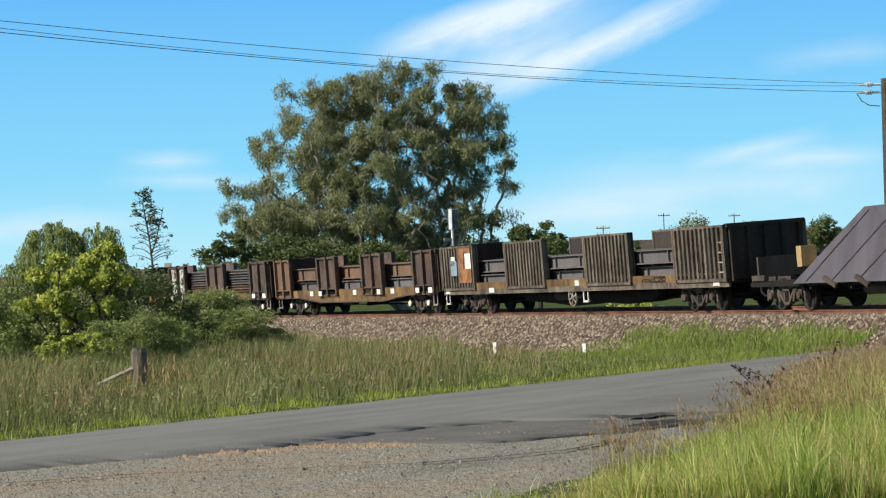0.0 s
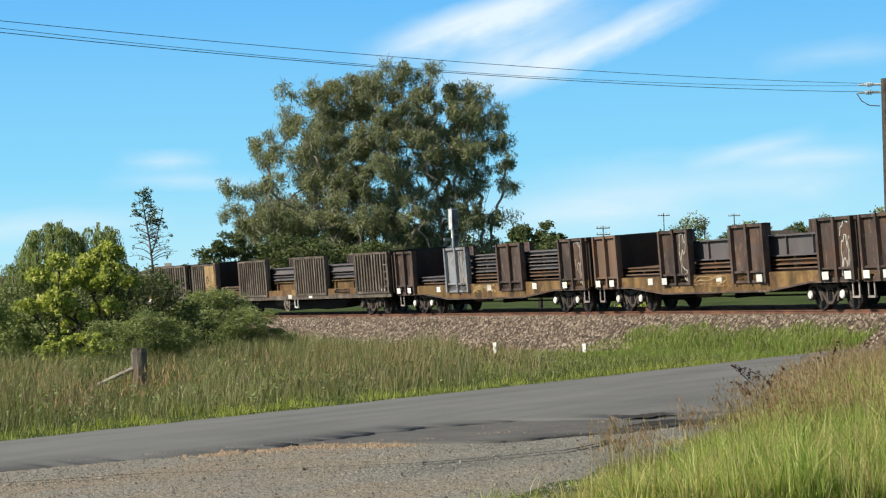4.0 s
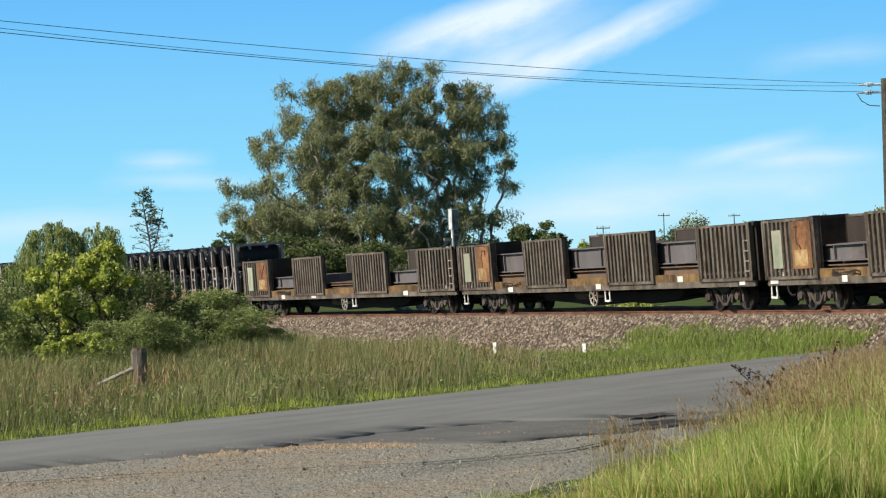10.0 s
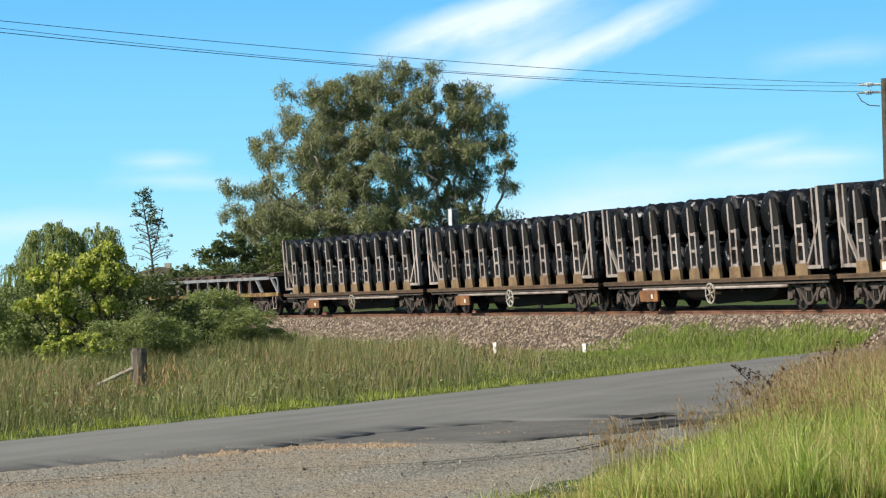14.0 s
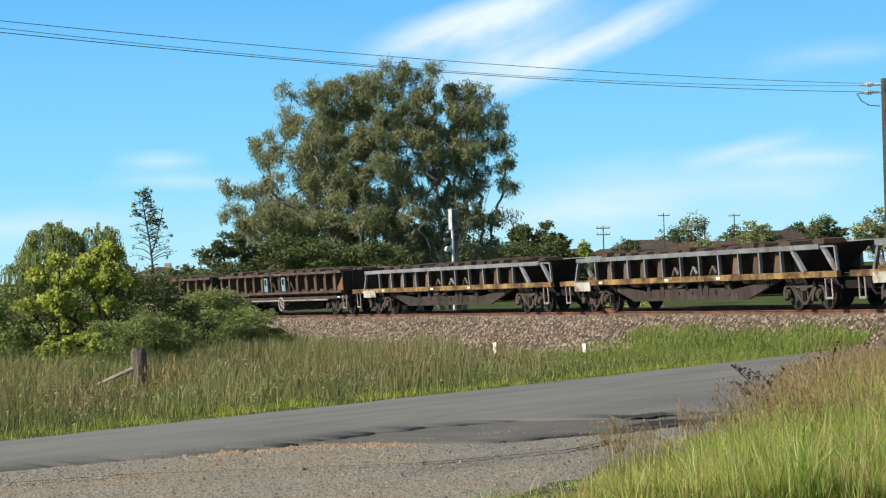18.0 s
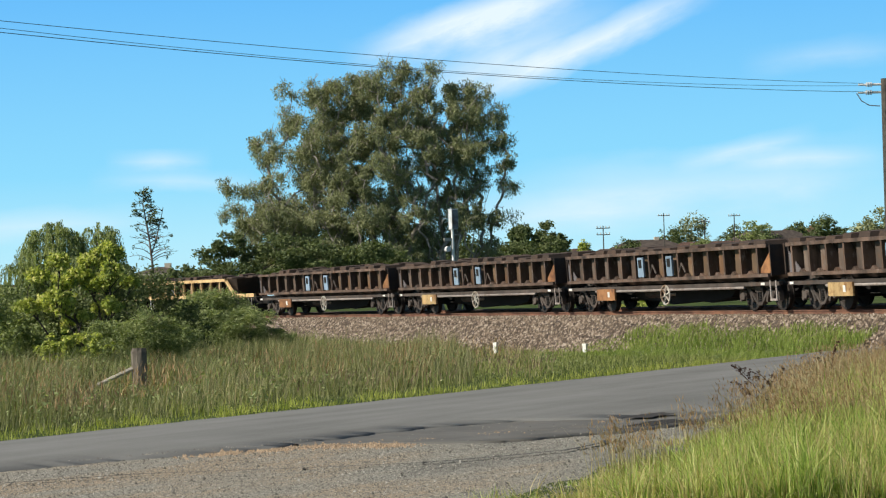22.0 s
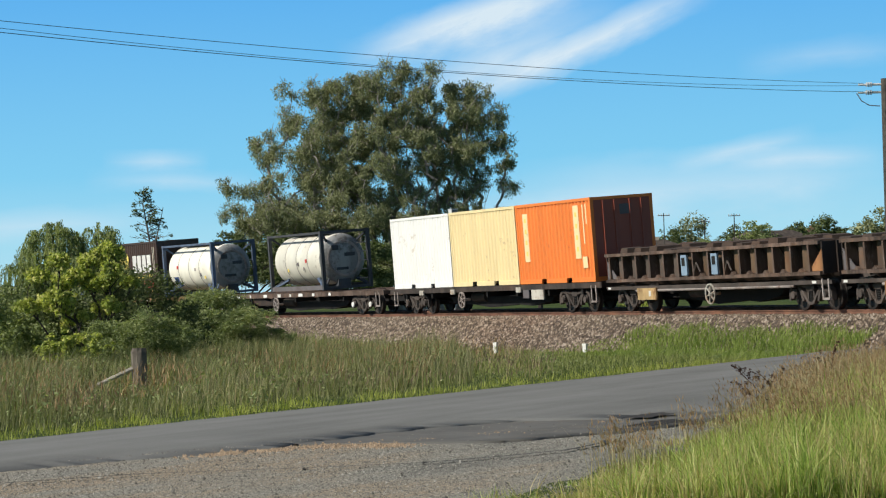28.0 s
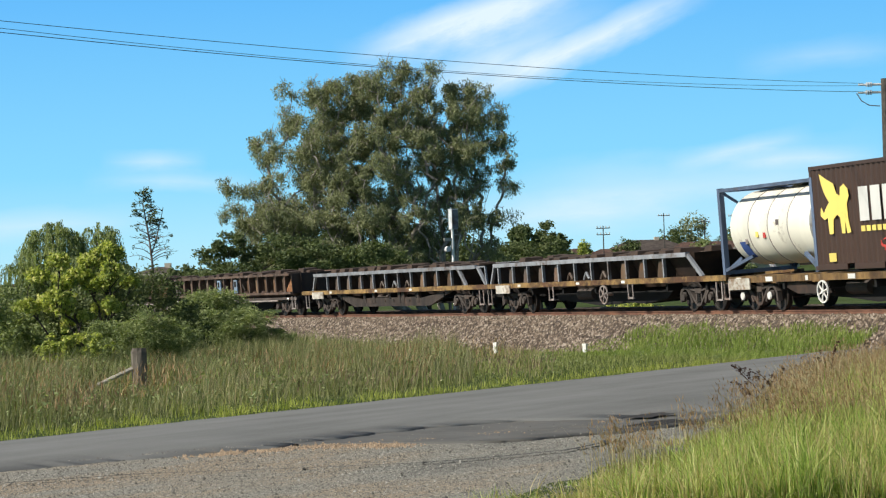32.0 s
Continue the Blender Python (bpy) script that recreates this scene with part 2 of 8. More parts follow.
M["grass_green"] = leaf_mat("green_grass", [(0.15, (0.05, 0.085, 0.02)), (0.42, (0.225, 0.33, 0.065)), (0.64, (0.45, 0.56, 0.13)), (0.86, (0.90, 0.88, 0.44))], through=0.35)
M["grass_mixed"] = leaf_mat("mixed_grass", [(0.14, (0.04, 0.055, 0.022)), (0.42, (0.185, 0.205, 0.09)), (0.7, (0.30, 0.305, 0.155)), (0.95, (0.43, 0.395, 0.25))], through=0.3)
M["grass_verge"] = leaf_mat("olive_verge_grass", [(0.16, (0.05, 0.07, 0.025)), (0.45, (0.225, 0.27, 0.085)), (0.75, (0.38, 0.40, 0.155)), (0.95, (0.54, 0.50, 0.28))], through=0.35)
M["reed"] = leaf_mat("grey_green_reed", [(0.14, (0.05, 0.07, 0.035)), (0.45, (0.225, 0.235, 0.105)), (0.75, (0.37, 0.355, 0.19)), (0.95, (0.54, 0.48, 0.31))], through=0.3)
M["grass_straw"] = leaf_mat("straw_green_grass", [(0.1, (0.15, 0.12, 0.045)), (0.4, (0.40, 0.35, 0.14)), (0.7, (0.62, 0.52, 0.27)), (0.95, (0.86, 0.76, 0.50))], through=0.4)
M["grass_fresh"] = leaf_mat("fresh_grass", [(0.1, (0.08, 0.14, 0.028)), (0.5, (0.20, 0.275, 0.065)), (0.9, (0.42, 0.48, 0.15))], through=0.35)
M["grass_edge"] = leaf_mat("yellow_green_edge_grass", [(0.1, (0.12, 0.16, 0.03)), (0.45, (0.34, 0.39, 0.085)), (0.9, (0.60, 0.60, 0.20))], through=0.4)
M["grass_dry"] = leaf_mat("dry_stalks", [(0.1, (0.20, 0.16, 0.085)), (0.5, (0.38, 0.32, 0.18)), (0.9, (0.60, 0.53, 0.34))], through=0.3)
M["mauve_grass"] = leaf_mat("mauve_seed_grass", [(0.1, (0.10, 0.07, 0.05)), (0.5, (0.22, 0.16, 0.115)), (0.9, (0.36, 0.28, 0.20))], through=0.25)
M["seed_red"] = leaf_mat("reddish_seed_heads", [(0.1, (0.16, 0.09, 0.05)), (0.5, (0.33, 0.215, 0.115)), (0.9, (0.52, 0.39, 0.23))], through=0.25)
M["dock"] = leaf_mat("dark_red_weed", [(0.1, (0.035, 0.018, 0.016)), (0.5, (0.08, 0.04, 0.032)), (0.9, (0.14, 0.075, 0.05))], through=0.15)


def bark_mat():
    m, t, b = nodes_of("pale_bark")
    v = coords(t, (1, 1, 0.3))
    n = noisen(t, v, 3.0, 5, 0.65)
    t.links.new(ramp(t, n, [(0.3, (0.15, 0.125, 0.105)), (0.5, (0.31, 0.27, 0.23)), (0.7, (0.48, 0.44, 0.39))]), b.inputs["Base Color"])
    b.inputs["Roughness"].default_value = 0.9
    bumpn(t, b, n, 0.5, 0.05)
    return m


M["bark"] = bark_mat()
M["bark_dark"] = weathered("dark_bark", (0.07, 0.055, 0.045), (0.04, 0.03, 0.025), 0.4, rough=0.95)


def ground_mat():
    m, t, b = nodes_of("grassy_ground")
    v = coords(t, world_space=True)
    a = noisen(t, v, 0.25, 4)
    f = noisen(t, v, 6.0, 4, 0.7)
    c = ramp(t, mathn(t, "ADD", mathn(t, "MULTIPLY", a, 0.6), mathn(t, "MULTIPLY", f, 0.4)),
             [(0.3, (0.032, 0.05, 0.016)), (0.5, (0.065, 0.095, 0.028)), (0.7, (0.11, 0.122, 0.05))])
    t.links.new(c, b.inputs["Base Color"])
    b.inputs["Roughness"].default_value = 1.0
    b.inputs["Specular IOR Level"].default_value = 0.1
    bumpn(t, b, f, 0.8, 0.08)
    return m


M["ground"] = ground_mat()


def ballast_mat(name, stops, scale, bump=1.0):
    m, t, b = nodes_of(name)
    v = coords(t, world_space=True)
    vo = put(t, "ShaderNodeTexVoronoi", Scale=scale, Randomness=1.0)
    t.links.new(v, vo.inputs["Vector"])
    sep = t.nodes.new("ShaderNodeSeparateColor")
    t.links.new(vo.outputs["Color"], sep.inputs[0])
    big = noisen(t, v, 0.5, 3)
    k = mathn(t, "ADD", mathn(t, "MULTIPLY", sep.outputs[0], 0.7), mathn(t, "MULTIPLY", big, 0.35))
    c = ramp(t, k, stops)
    # shade in the gaps between stones, multiplied into the colour
    gap_shade = ramp(t, vo.outputs["Distance"], [(0.25, 1.0), (0.75, 0.45)])
    t.links.new(mixc(t, 1.0, c, gap_shade, "MULTIPLY"), b.inputs["Base Color"])
    b.inputs["Roughness"].default_value = 0.95
    bumpn(t, b, mathn(t, "SUBTRACT", 1.0, vo.outputs["Distance"]), bump, 0.04)
    return m


M["ballast"] = ballast_mat("ballast_bed", [(0.2, (0.04, 0.028, 0.02)), (0.5, (0.10, 0.072, 0.052)), (0.85, (0.19, 0.145, 0.11))], 12.0)


def stone_mat(name, stops):
    m, t, b = nodes_of(name)
    g = t.nodes.new("ShaderNodeNewGeometry").outputs["Random Per Island"]
    t.links.new(ramp(t, g, stops), b.inputs["Base Color"])
    b.inputs["Roughness"].default_value = 0.9
    return m


M["stone"] = stone_mat("ballast_stone", [(0.0, (0.035, 0.025, 0.018)), (0.4, (0.15, 0.110, 0.076)), (0.75, (0.29, 0.225, 0.165)), (1.0, (0.52, 0.44, 0.36))])
M["pebble"] = stone_mat("pebble_stone", [(0.0, (0.07, 0.065, 0.056)), (0.5, (0.20, 0.188, 0.16)), (0.9, (0.34, 0.318, 0.27)), (1.0, (0.46, 0.44, 0.39))])


def asphalt_mat():
    m, t, b = nodes_of("worn_asphalt")
    v = coords(t, world_space=True)
    mp = t.nodes.new("ShaderNodeMapping")
    mp.inputs["Rotation"].default_value = (0, 0, -math.atan2(RD[1], RD[0]))
    t.links.new(v, mp.inputs["Vector"])
    mp2 = t.nodes.new("ShaderNodeMapping")
    mp2.inputs["Scale"].default_value = (0.12, 1.3, 1.0)
    t.links.new(mp.outputs[0], mp2.inputs["Vector"])
    lanes = noisen(t, mp2.outputs[0], 1.0, 4, 0.6)
    fine = noisen(t, v, 60.0, 3, 0.7)
    patch = noisen(t, v, 0.8, 4, 0.6)
    k = mathn(t, "ADD", mathn(t, "MULTIPLY", lanes, 0.6), mathn(t, "ADD", mathn(t, "MULTIPLY", fine, 0.25), mathn(t, "MULTIPLY", patch, 0.2)))
    t.links.new(ramp(t, k, [(0.35, (0.128, 0.128, 0.120)), (0.52, (0.182, 0.183, 0.174)), (0.7, (0.24, 0.24, 0.23))]), b.inputs["Base Color"])
    b.inputs["Roughness"].default_value = 0.85
    bumpn(t, b, fine, 0.4, 0.008)
    return m


M["asphalt"] = asphalt_mat()
M["old_asphalt"] = weathered("old_asphalt", (0.135, 0.132, 0.122), (0.19, 0.165, 0.13), 0.3, rough=0.9, grime=0.3)


def gravel_mat():
    m, t, b = nodes_of("gravel_apron")
    v = coords(t, world_space=True)
    mp = t.nodes.new("ShaderNodeMapping")
    mp.inputs["Rotation"].default_value = (0, 0, -math.atan2(RD[1], RD[0]))
    t.links.new(v, mp.inputs["Vector"])
    mp2 = t.nodes.new("ShaderNodeMapping")
    mp2.inputs["Scale"].default_value = (0.25, 1.0, 1.0)
    t.links.new(mp.outputs[0], mp2.inputs["Vector"])
    band = noisen(t, mp2.outputs[0], 0.9, 4, 0.6)
    fine = noisen(t, v, 45.0, 3, 0.75)
    peb = put(t, "ShaderNodeTexVoronoi", Scale=26.0)
    t.links.new(v, peb.inputs["Vector"])
    sx = t.nodes.new("ShaderNodeSeparateXYZ")
    t.links.new(v, sx.inputs[0])
    soil = mathn(t, "MULTIPLY", mathn(t, "SUBTRACT", -0.2, sx.outputs["X"]), 0.05)
    soil = mathn(t, "MINIMUM", mathn(t, "MAXIMUM", soil, -0.07), 0.07)
    band = mathn(t, "ADD", band, soil)
    c = ramp(t, band, [(0.36, (0.215, 0.212, 0.183)), (0.46, (0.30, 0.292, 0.248)), (0.52, (0.32, 0.298, 0.242)), (0.62, (0.36, 0.295, 0.21))])
    c = mixc(t, 1.0, c, ramp(t, fine, [(0.34, 0.3), (0.5, 1.0), (0.66, 1.85)]), "MULTIPLY")
    c = mixc(t, 1.0, c, ramp(t, peb.outputs["Distance"], [(0.1, 1.1), (0.6, 0.75)]), "MULTIPLY")
    t.links.new(c, b.inputs["Base Color"])
    b.inputs["Roughness"].default_value = 0.95
    bumpn(t, b, mathn(t, "ADD", fine, mathn(t, "SUBTRACT", 1.0, peb.outputs["Distance"])), 0.6, 0.015)
    return m


M["gravel"] = gravel_mat()
def dirt_mat():
    m, t, b = nodes_of("orange_dirt")
    v = coords(t, world_space=True)
    n = noisen(t, v, 7.0, 6, 0.7)
    f = noisen(t, v, 40.0, 4, 0.75)
    c = ramp(t, n, [(0.3, (0.24, 0.19, 0.14)), (0.5, (0.37, 0.27, 0.175)), (0.7, (0.50, 0.38, 0.26))])
    t.links.new(mixc(t, 1.0, c, ramp(t, f, [(0.34, 0.5), (0.5, 1.0), (0.66, 1.4)]), "MULTIPLY"), b.inputs["Base Color"])
    b.inputs["Roughness"].default_value = 0.95
    bumpn(t, b, f, 0.6, 0.02)
    return m


M["dirt"] = dirt_mat()
# near-black for shadow painted on the ground
M["ground_shade"] = weathered("dark_ground_shade", (0.045, 0.042, 0.04), (0.06, 0.05, 0.045), 0.2, rough=0.9)


def emission_mat(name, build):
    m = bpy.data.materials.new(name)
    m.use_nodes = True
    t = m.node_tree
    t.nodes.remove(t.nodes["Principled BSDF"])
    t.links.new(build(t), t.nodes["Material Output"].inputs[0])
    return m


# ---- mesh helpers ----
class Geo:
    def __init__(self):
        self.v, self.f = [], []

    def poly(self, pts, faces):
        o = len(self.v)
        self.v += [tuple(p) for p in pts]
        self.f += [tuple(o + i for i in f) for f in faces]
        return self

    def box(self, x0, x1, y0, y1, z0, z1, m=None):
        p = [Vector((x, y, z)) for z in (z0, z1) for y in (y0, y1) for x in (x0, x1)]
        if m is not None:
            p = [m @ q for q in p]
        return self.poly(p, [(0, 2, 3, 1), (4, 5, 7, 6), (0, 1, 5, 4), (2, 6, 7, 3), (0, 4, 6, 2), (1, 3, 7, 5)])

    def prism(self, prof, y0, y1):
        """A profile in x and z, drawn out along y."""
        n = len(prof)
        p = [(x, y0, z) for x, z in prof] + [(x, y1, z) for x, z in prof]
        return self.poly(p, [tuple(range(n)), tuple(range(2 * n - 1, n - 1, -1))] + [(i, n + i, n + (i + 1) % n, (i + 1) % n) for i in range(n)])

    def run(self, prof, x0, x1):
        """A profile in y and z, drawn out along x."""
        n = len(prof)
        p = [(x0, y, z) for y, z in prof] + [(x1, y, z) for y, z in prof]
        return self.poly(p, [tuple(range(n)), tuple(range(2 * n - 1, n - 1, -1))] + [(i, n + i, n + (i + 1) % n, (i + 1) % n) for i in range(n)])

    def beam(self, a, b, w, h=None):
        """A square bar from a to b."""
        a, b = Vector(a), Vector(b)
        d = b - a
        m = Matrix.Translation(a) @ d.to_track_quat("X", "Z").to_matrix().to_4x4()
        h = h or w
        return self.box(0, d.length, -w / 2, w / 2, -h / 2, h / 2, m)

    def tube(self, a, b, r0, r1=None, n=8):
        a, b = Vector(a), Vector(b)
        q = (b - a).to_track_quat("Z", "Y")
        r1 = r0 if r1 is None else r1
        p = [a + q @ Vector((r0 * math.cos(2 * math.pi * i / n), r0 * math.sin(2 * math.pi * i / n), 0)) for i in range(n)]
        p += [b + q @ Vector((r1 * math.cos(2 * math.pi * i / n), r1 * math.sin(2 * math.pi * i / n), 0)) for i in range(n)]
        return self.poly(p, [tuple(range(n - 1, -1, -1)), tuple(range(n, 2 * n))] + [(i, (i + 1) % n, n + (i + 1) % n, n + i) for i in range(n)])

    def sweep(self, pts, r, n=6):
        """One continuous round wire or hose through the points."""
        pts = [Vector(p) for p in pts]
        o = len(self.v)
        for i, p in enumerate(pts):
            d = (pts[min(i + 1, len(pts) - 1)] - pts[max(i - 1, 0)]).normalized()
            sx = d.cross(Vector((0, 0, 1)) if abs(d.z) < 0.9 else Vector((1, 0, 0))).normalized()
            sz = sx.cross(d)
            for k in range(n):
                a = 2 * math.pi * k / n
                self.v.append(tuple(p + sx * math.cos(a) * r + sz * math.sin(a) * r))
        for i in range(len(pts) - 1):
            for k in range(n):
                a, b = o + i * n + k, o + i * n + (k + 1) % n
                self.f.append((a, b, b + n, a + n))
        return self

    def lathe(self, prof, n, m=None):
        """(radius, height) points turned round z."""
        p, f = [], []
        k = len(prof)
        for i in range(n):
            a = 2 * math.pi * i / n
            for r, z in prof:
                q = Vector((r * math.cos(a), r * math.sin(a), z))
                p.append(m @ q if m is not None else q)
        for i in range(n):
            j = (i + 1) % n
            for c in range(k - 1):
                f.append((i * k + c, j * k + c, j * k + c + 1, i * k + c + 1))
        return self.poly(p, f)

    def ring(self, c, r, w, axis="y", n=20, gap=0.0):
        """A hoop of square bar round an axis along y."""
        m = Matrix.Translation(c) @ Matrix.Rotation(math.pi / 2, 4, "X")
        return self.lathe([(r - w / 2, -w / 2), (r + w / 2, -w / 2), (r + w / 2, w / 2), (r - w / 2, w / 2), (r - w / 2, -w / 2)], n, m)

    def mesh(self, name, mat=None, smooth=False):
        me = bpy.data.meshes.new(name)
        me.from_pydata(self.v, [], self.f)
        if mat is not None:
            me.materials.append(mat)
        if smooth:
            me.polygons.foreach_set("use_smooth", [True] * len(me.polygons))
        me.update()
        return me


MESHES = {}


def shared(key, mat, make, smooth=False):
    """One mesh for all the alike pieces."""
    k = (key, mat.name)
    if k not in MESHES:
        g = Geo()
        make(g)
        MESHES[k] = g.mesh(str(key).split("|")[0], mat, smooth)
    return MESHES[k]


def part(name, data, parent, at=None, label=""):
    """Links a mesh as one part under a thing or under a part."""
    ob = new(name, data)
    ob.parent = parent
    if at is not None:
        ob.matrix_basis = at if isinstance(at, Matrix) else Matrix.Translation(at)
    return tagged(ob, label)


def one(name, g, mat, parent, label="", smooth=False, at=None):
    return part(name, g.mesh(name, mat, smooth), parent, at, label)


def tri_mesh(name, verts, tris, mat):
    me = bpy.data.meshes.new(name)
    me.vertices.add(len(verts))
    me.vertices.foreach_set("co", np.asarray(verts, np.float32).ravel())
    me.loops.add(len(tris) * 3)
    me.loops.foreach_set("vertex_index", np.asarray(tris, np.int32).ravel())
    me.polygons.add(len(tris))
    me.polygons.foreach_set("loop_start", np.arange(0, len(tris) * 3, 3, dtype=np.int32))
    me.materials.append(mat)
    me.update(calc_edges=True)
    me.validate()
    return me


rng = np.random.default_rng(7)
# ---- sky and distance ----
def backdrop_sheet(name, radius, z0, z1, a0, a1, nz=12, na=60):
    """A curved upright sheet round the place; its map runs in thousandths of a radian."""
    g = Geo()
    uv = []
    for i in range(na + 1):
        a = a0 + (a1 - a0) * i / na
        for j in range(nz + 1):
            z = z0 + (z1 - z0) * j / nz
            g.v.append((radius * math.sin(a), radius * math.cos(a), z))
            uv.append((a * 1000, math.atan2(z - 1.5, radius) * 1000))
    for i in range(na):
        for j in range(nz):
            k = i * (nz + 1) + j
            g.f.append((k, k + nz + 1, k + nz + 2, k + 1))
    me = g.mesh(name)
    lay = me.uv_layers.new(name="map")
    for lp in me.loops:
        lay.data[lp.index].uv = uv[lp.vertex_index]
    return me


def sky_build(t):
    uv = t.nodes.new("ShaderNodeTexCoord").outputs["UV"]
    sp = t.nodes.new("ShaderNodeSeparateXYZ")
    t.links.new(uv, sp.inputs[0])
    k = mathn(t, "DIVIDE", sp.outputs["Y"], 300.0, True)
    c = ramp(t, k, [(0.0, (0.55, 0.83, 0.91)), (0.10, (0.43, 0.79, 0.93)), (0.20, (0.265, 0.68, 0.94)), (0.45, (0.145, 0.50, 0.92)), (1.0, (0.09, 0.30, 0.75))])
    e = t.nodes.new("ShaderNodeEmission")
    t.links.new(c, e.inputs[0])
    e.inputs[1].default_value = 1.035
    return e.outputs[0]


sky_sheet = new("backdrop_sky", backdrop_sheet("backdrop_sky", 4600, -60, 730, -math.pi, math.pi, 20, 120))
sky_sheet.data.materials.append(emission_mat("blue_sky", sky_build))
tagged(sky_sheet, "clear blue sky paling towards the horizon", "sky", kind="structure")


def cloud_build(t):
    uv = t.nodes.new("ShaderNodeTexCoord").outputs["UV"]
    sp = t.nodes.new("ShaderNodeSeparateXYZ")
    t.links.new(uv, sp.inputs[0])
    u, v = sp.outputs["X"], sp.outputs["Y"]

    def streak(u0, v0, angle, length, width, soft, strength, stretch, seed):
        """A torn streak of ice cloud along its own direction."""
        ca, sa = math.cos(radians(angle)), math.sin(radians(angle))
        du, dv = mathn(t, "SUBTRACT", u, u0), mathn(t, "SUBTRACT", v, v0)
        p = mathn(t, "ADD", mathn(t, "MULTIPLY", du, ca), mathn(t, "MULTIPLY", dv, sa))
        q = mathn(t, "SUBTRACT", mathn(t, "MULTIPLY", dv, ca), mathn(t, "MULTIPLY", du, sa))
        cx = t.nodes.new("ShaderNodeCombineXYZ")
        t.links.new(mathn(t, "MULTIPLY", p, 1.0 / stretch), cx.inputs[0])
        t.links.new(q, cx.inputs[1])
        cx.inputs[2].default_value = seed
        n = noisen(t, cx.outputs[0], 0.055, 5, 0.62)
        q2 = mathn(t, "ADD", q, mathn(t, "MULTIPLY", mathn(t, "SUBTRACT", n, 0.5), width * 1.3))
        a = mathn(t, "SUBTRACT", 1.0, mathn(t, "DIVIDE", mathn(t, "ABSOLUTE", q2), width), True)
        b = mathn(t, "DIVIDE", mathn(t, "SUBTRACT", length, mathn(t, "ABSOLUTE", p)), length * soft, True)
        s = mathn(t, "MULTIPLY", mathn(t, "POWER", a, 1.1), b)
        return mathn(t, "MULTIPLY", mathn(t, "MULTIPLY", s, mathn(t, "ADD", n, 0.35)), strength)

    parts = [
        streak(16, 122, 16, 56, 13, 0.6, 0.85, 2.5, 1.0),
        streak(30, 129, 14, 60, 9, 0.7, 0.6, 2.5, 2.0),
        streak(74, 113, 24, 62, 9, 0.6, 0.95, 3.0, 5.0),
        streak(44, 112, 20, 56, 16, 0.8, 0.50, 3.0, 6.0),
        streak(26, 102, 16, 36, 14, 0.8, 0.55, 2.5, 9.0),
        streak(140, 64, 11, 34, 6, 0.8, 0.55, 3.0, 13.0),
        streak(165, 59, 0, 40, 6, 0.8, 0.5, 3.0, 14.0),
        streak(118, 48, 3, 95, 20, 0.6, 0.50, 3.0, 17.0),
        streak(60, 38, 2, 60, 12, 0.8, 0.5, 3.0, 18.0),
        streak(-120, 66, 0, 24, 6, 0.9, 0.6, 2.5, 21.0),
        streak(-112, 57, -2, 40, 6, 0.9, 0.5, 2.5, 22.0),
        streak(178, 103, 4, 40, 8, 0.8, 0.35, 3.0, 25.0),
        streak(-175, 38, 2, 60, 9, 0.8, 0.6, 3.0, 29.0),
        streak(400, 110, 15, 130, 22, 0.5, 0.9, 4.0, 33.0),
        streak(-520, 120, -10, 150, 24, 0.5, 0.8, 4.0, 37.0),
    ]
    tot = parts[0]
    for s in parts[1:]:
        tot = mathn(t, "ADD", tot, s)
    fac = mathn(t, "MULTIPLY", tot, 1.0, True)
    e = t.nodes.new("ShaderNodeEmission")
    e.inputs[0].default_value = (0.80, 0.93, 1.0, 1)
    tr = t.nodes.new("ShaderNodeBsdfTransparent")
    mx = t.nodes.new("ShaderNodeMixShader")
    t.links.new(fac, mx.inputs[0])
    t.links.new(tr.outputs[0], mx.inputs[1])
    t.links.new(e.outputs[0], mx.inputs[2])
    return mx.outputs[0]


cloud_sheet = new("backdrop_cloud", backdrop_sheet("backdrop_cloud", 4400, 40, 1000, -1.0, 1.0, 14, 60))
cloud_sheet.data.materials.append(emission_mat("ice_cloud", cloud_build))
tagged(cloud_sheet, "thin white streaks of high drifting cloud", "cloud", kind="structure")


# ---- ground, road ----
def grid_lines(edges):
    out = []
    for a, b, n in edges:
        out += [a + (b - a) * i / n for i in range(n)]
    return np.array(out + [edges[-1][1]])


def make_ground():
    xs = grid_lines([(-4300, -400, 12), (-400, -60, 24), (-60, 60, 100), (60, 400, 24), (400, 4300, 12)])
    ys = grid_lines([(-4300, -100, 12), (-100, 10, 20), (10, 150, 130), (150, 450, 50), (450, 4300, 14)])
    X, Y = np.meshgrid(xs, ys)
    Z = ground_z(X, Y)
    n, m = X.shape
    g = Geo()
    g.v = [(float(a), float(b), float(c)) for a, b, c in zip(X.ravel(), Y.ravel(), Z.ravel())]
    g.f = [(i * m + j, i * m + j + 1, (i + 1) * m + j + 1, (i + 1) * m + j) for i in range(n - 1) for j in range(m - 1)]
    ob = new("ground", g.mesh("ground", M["ground"], True))
    tagged(ob, "rough green grassland rising to a low hill", "ground", kind="structure")


make_ground()


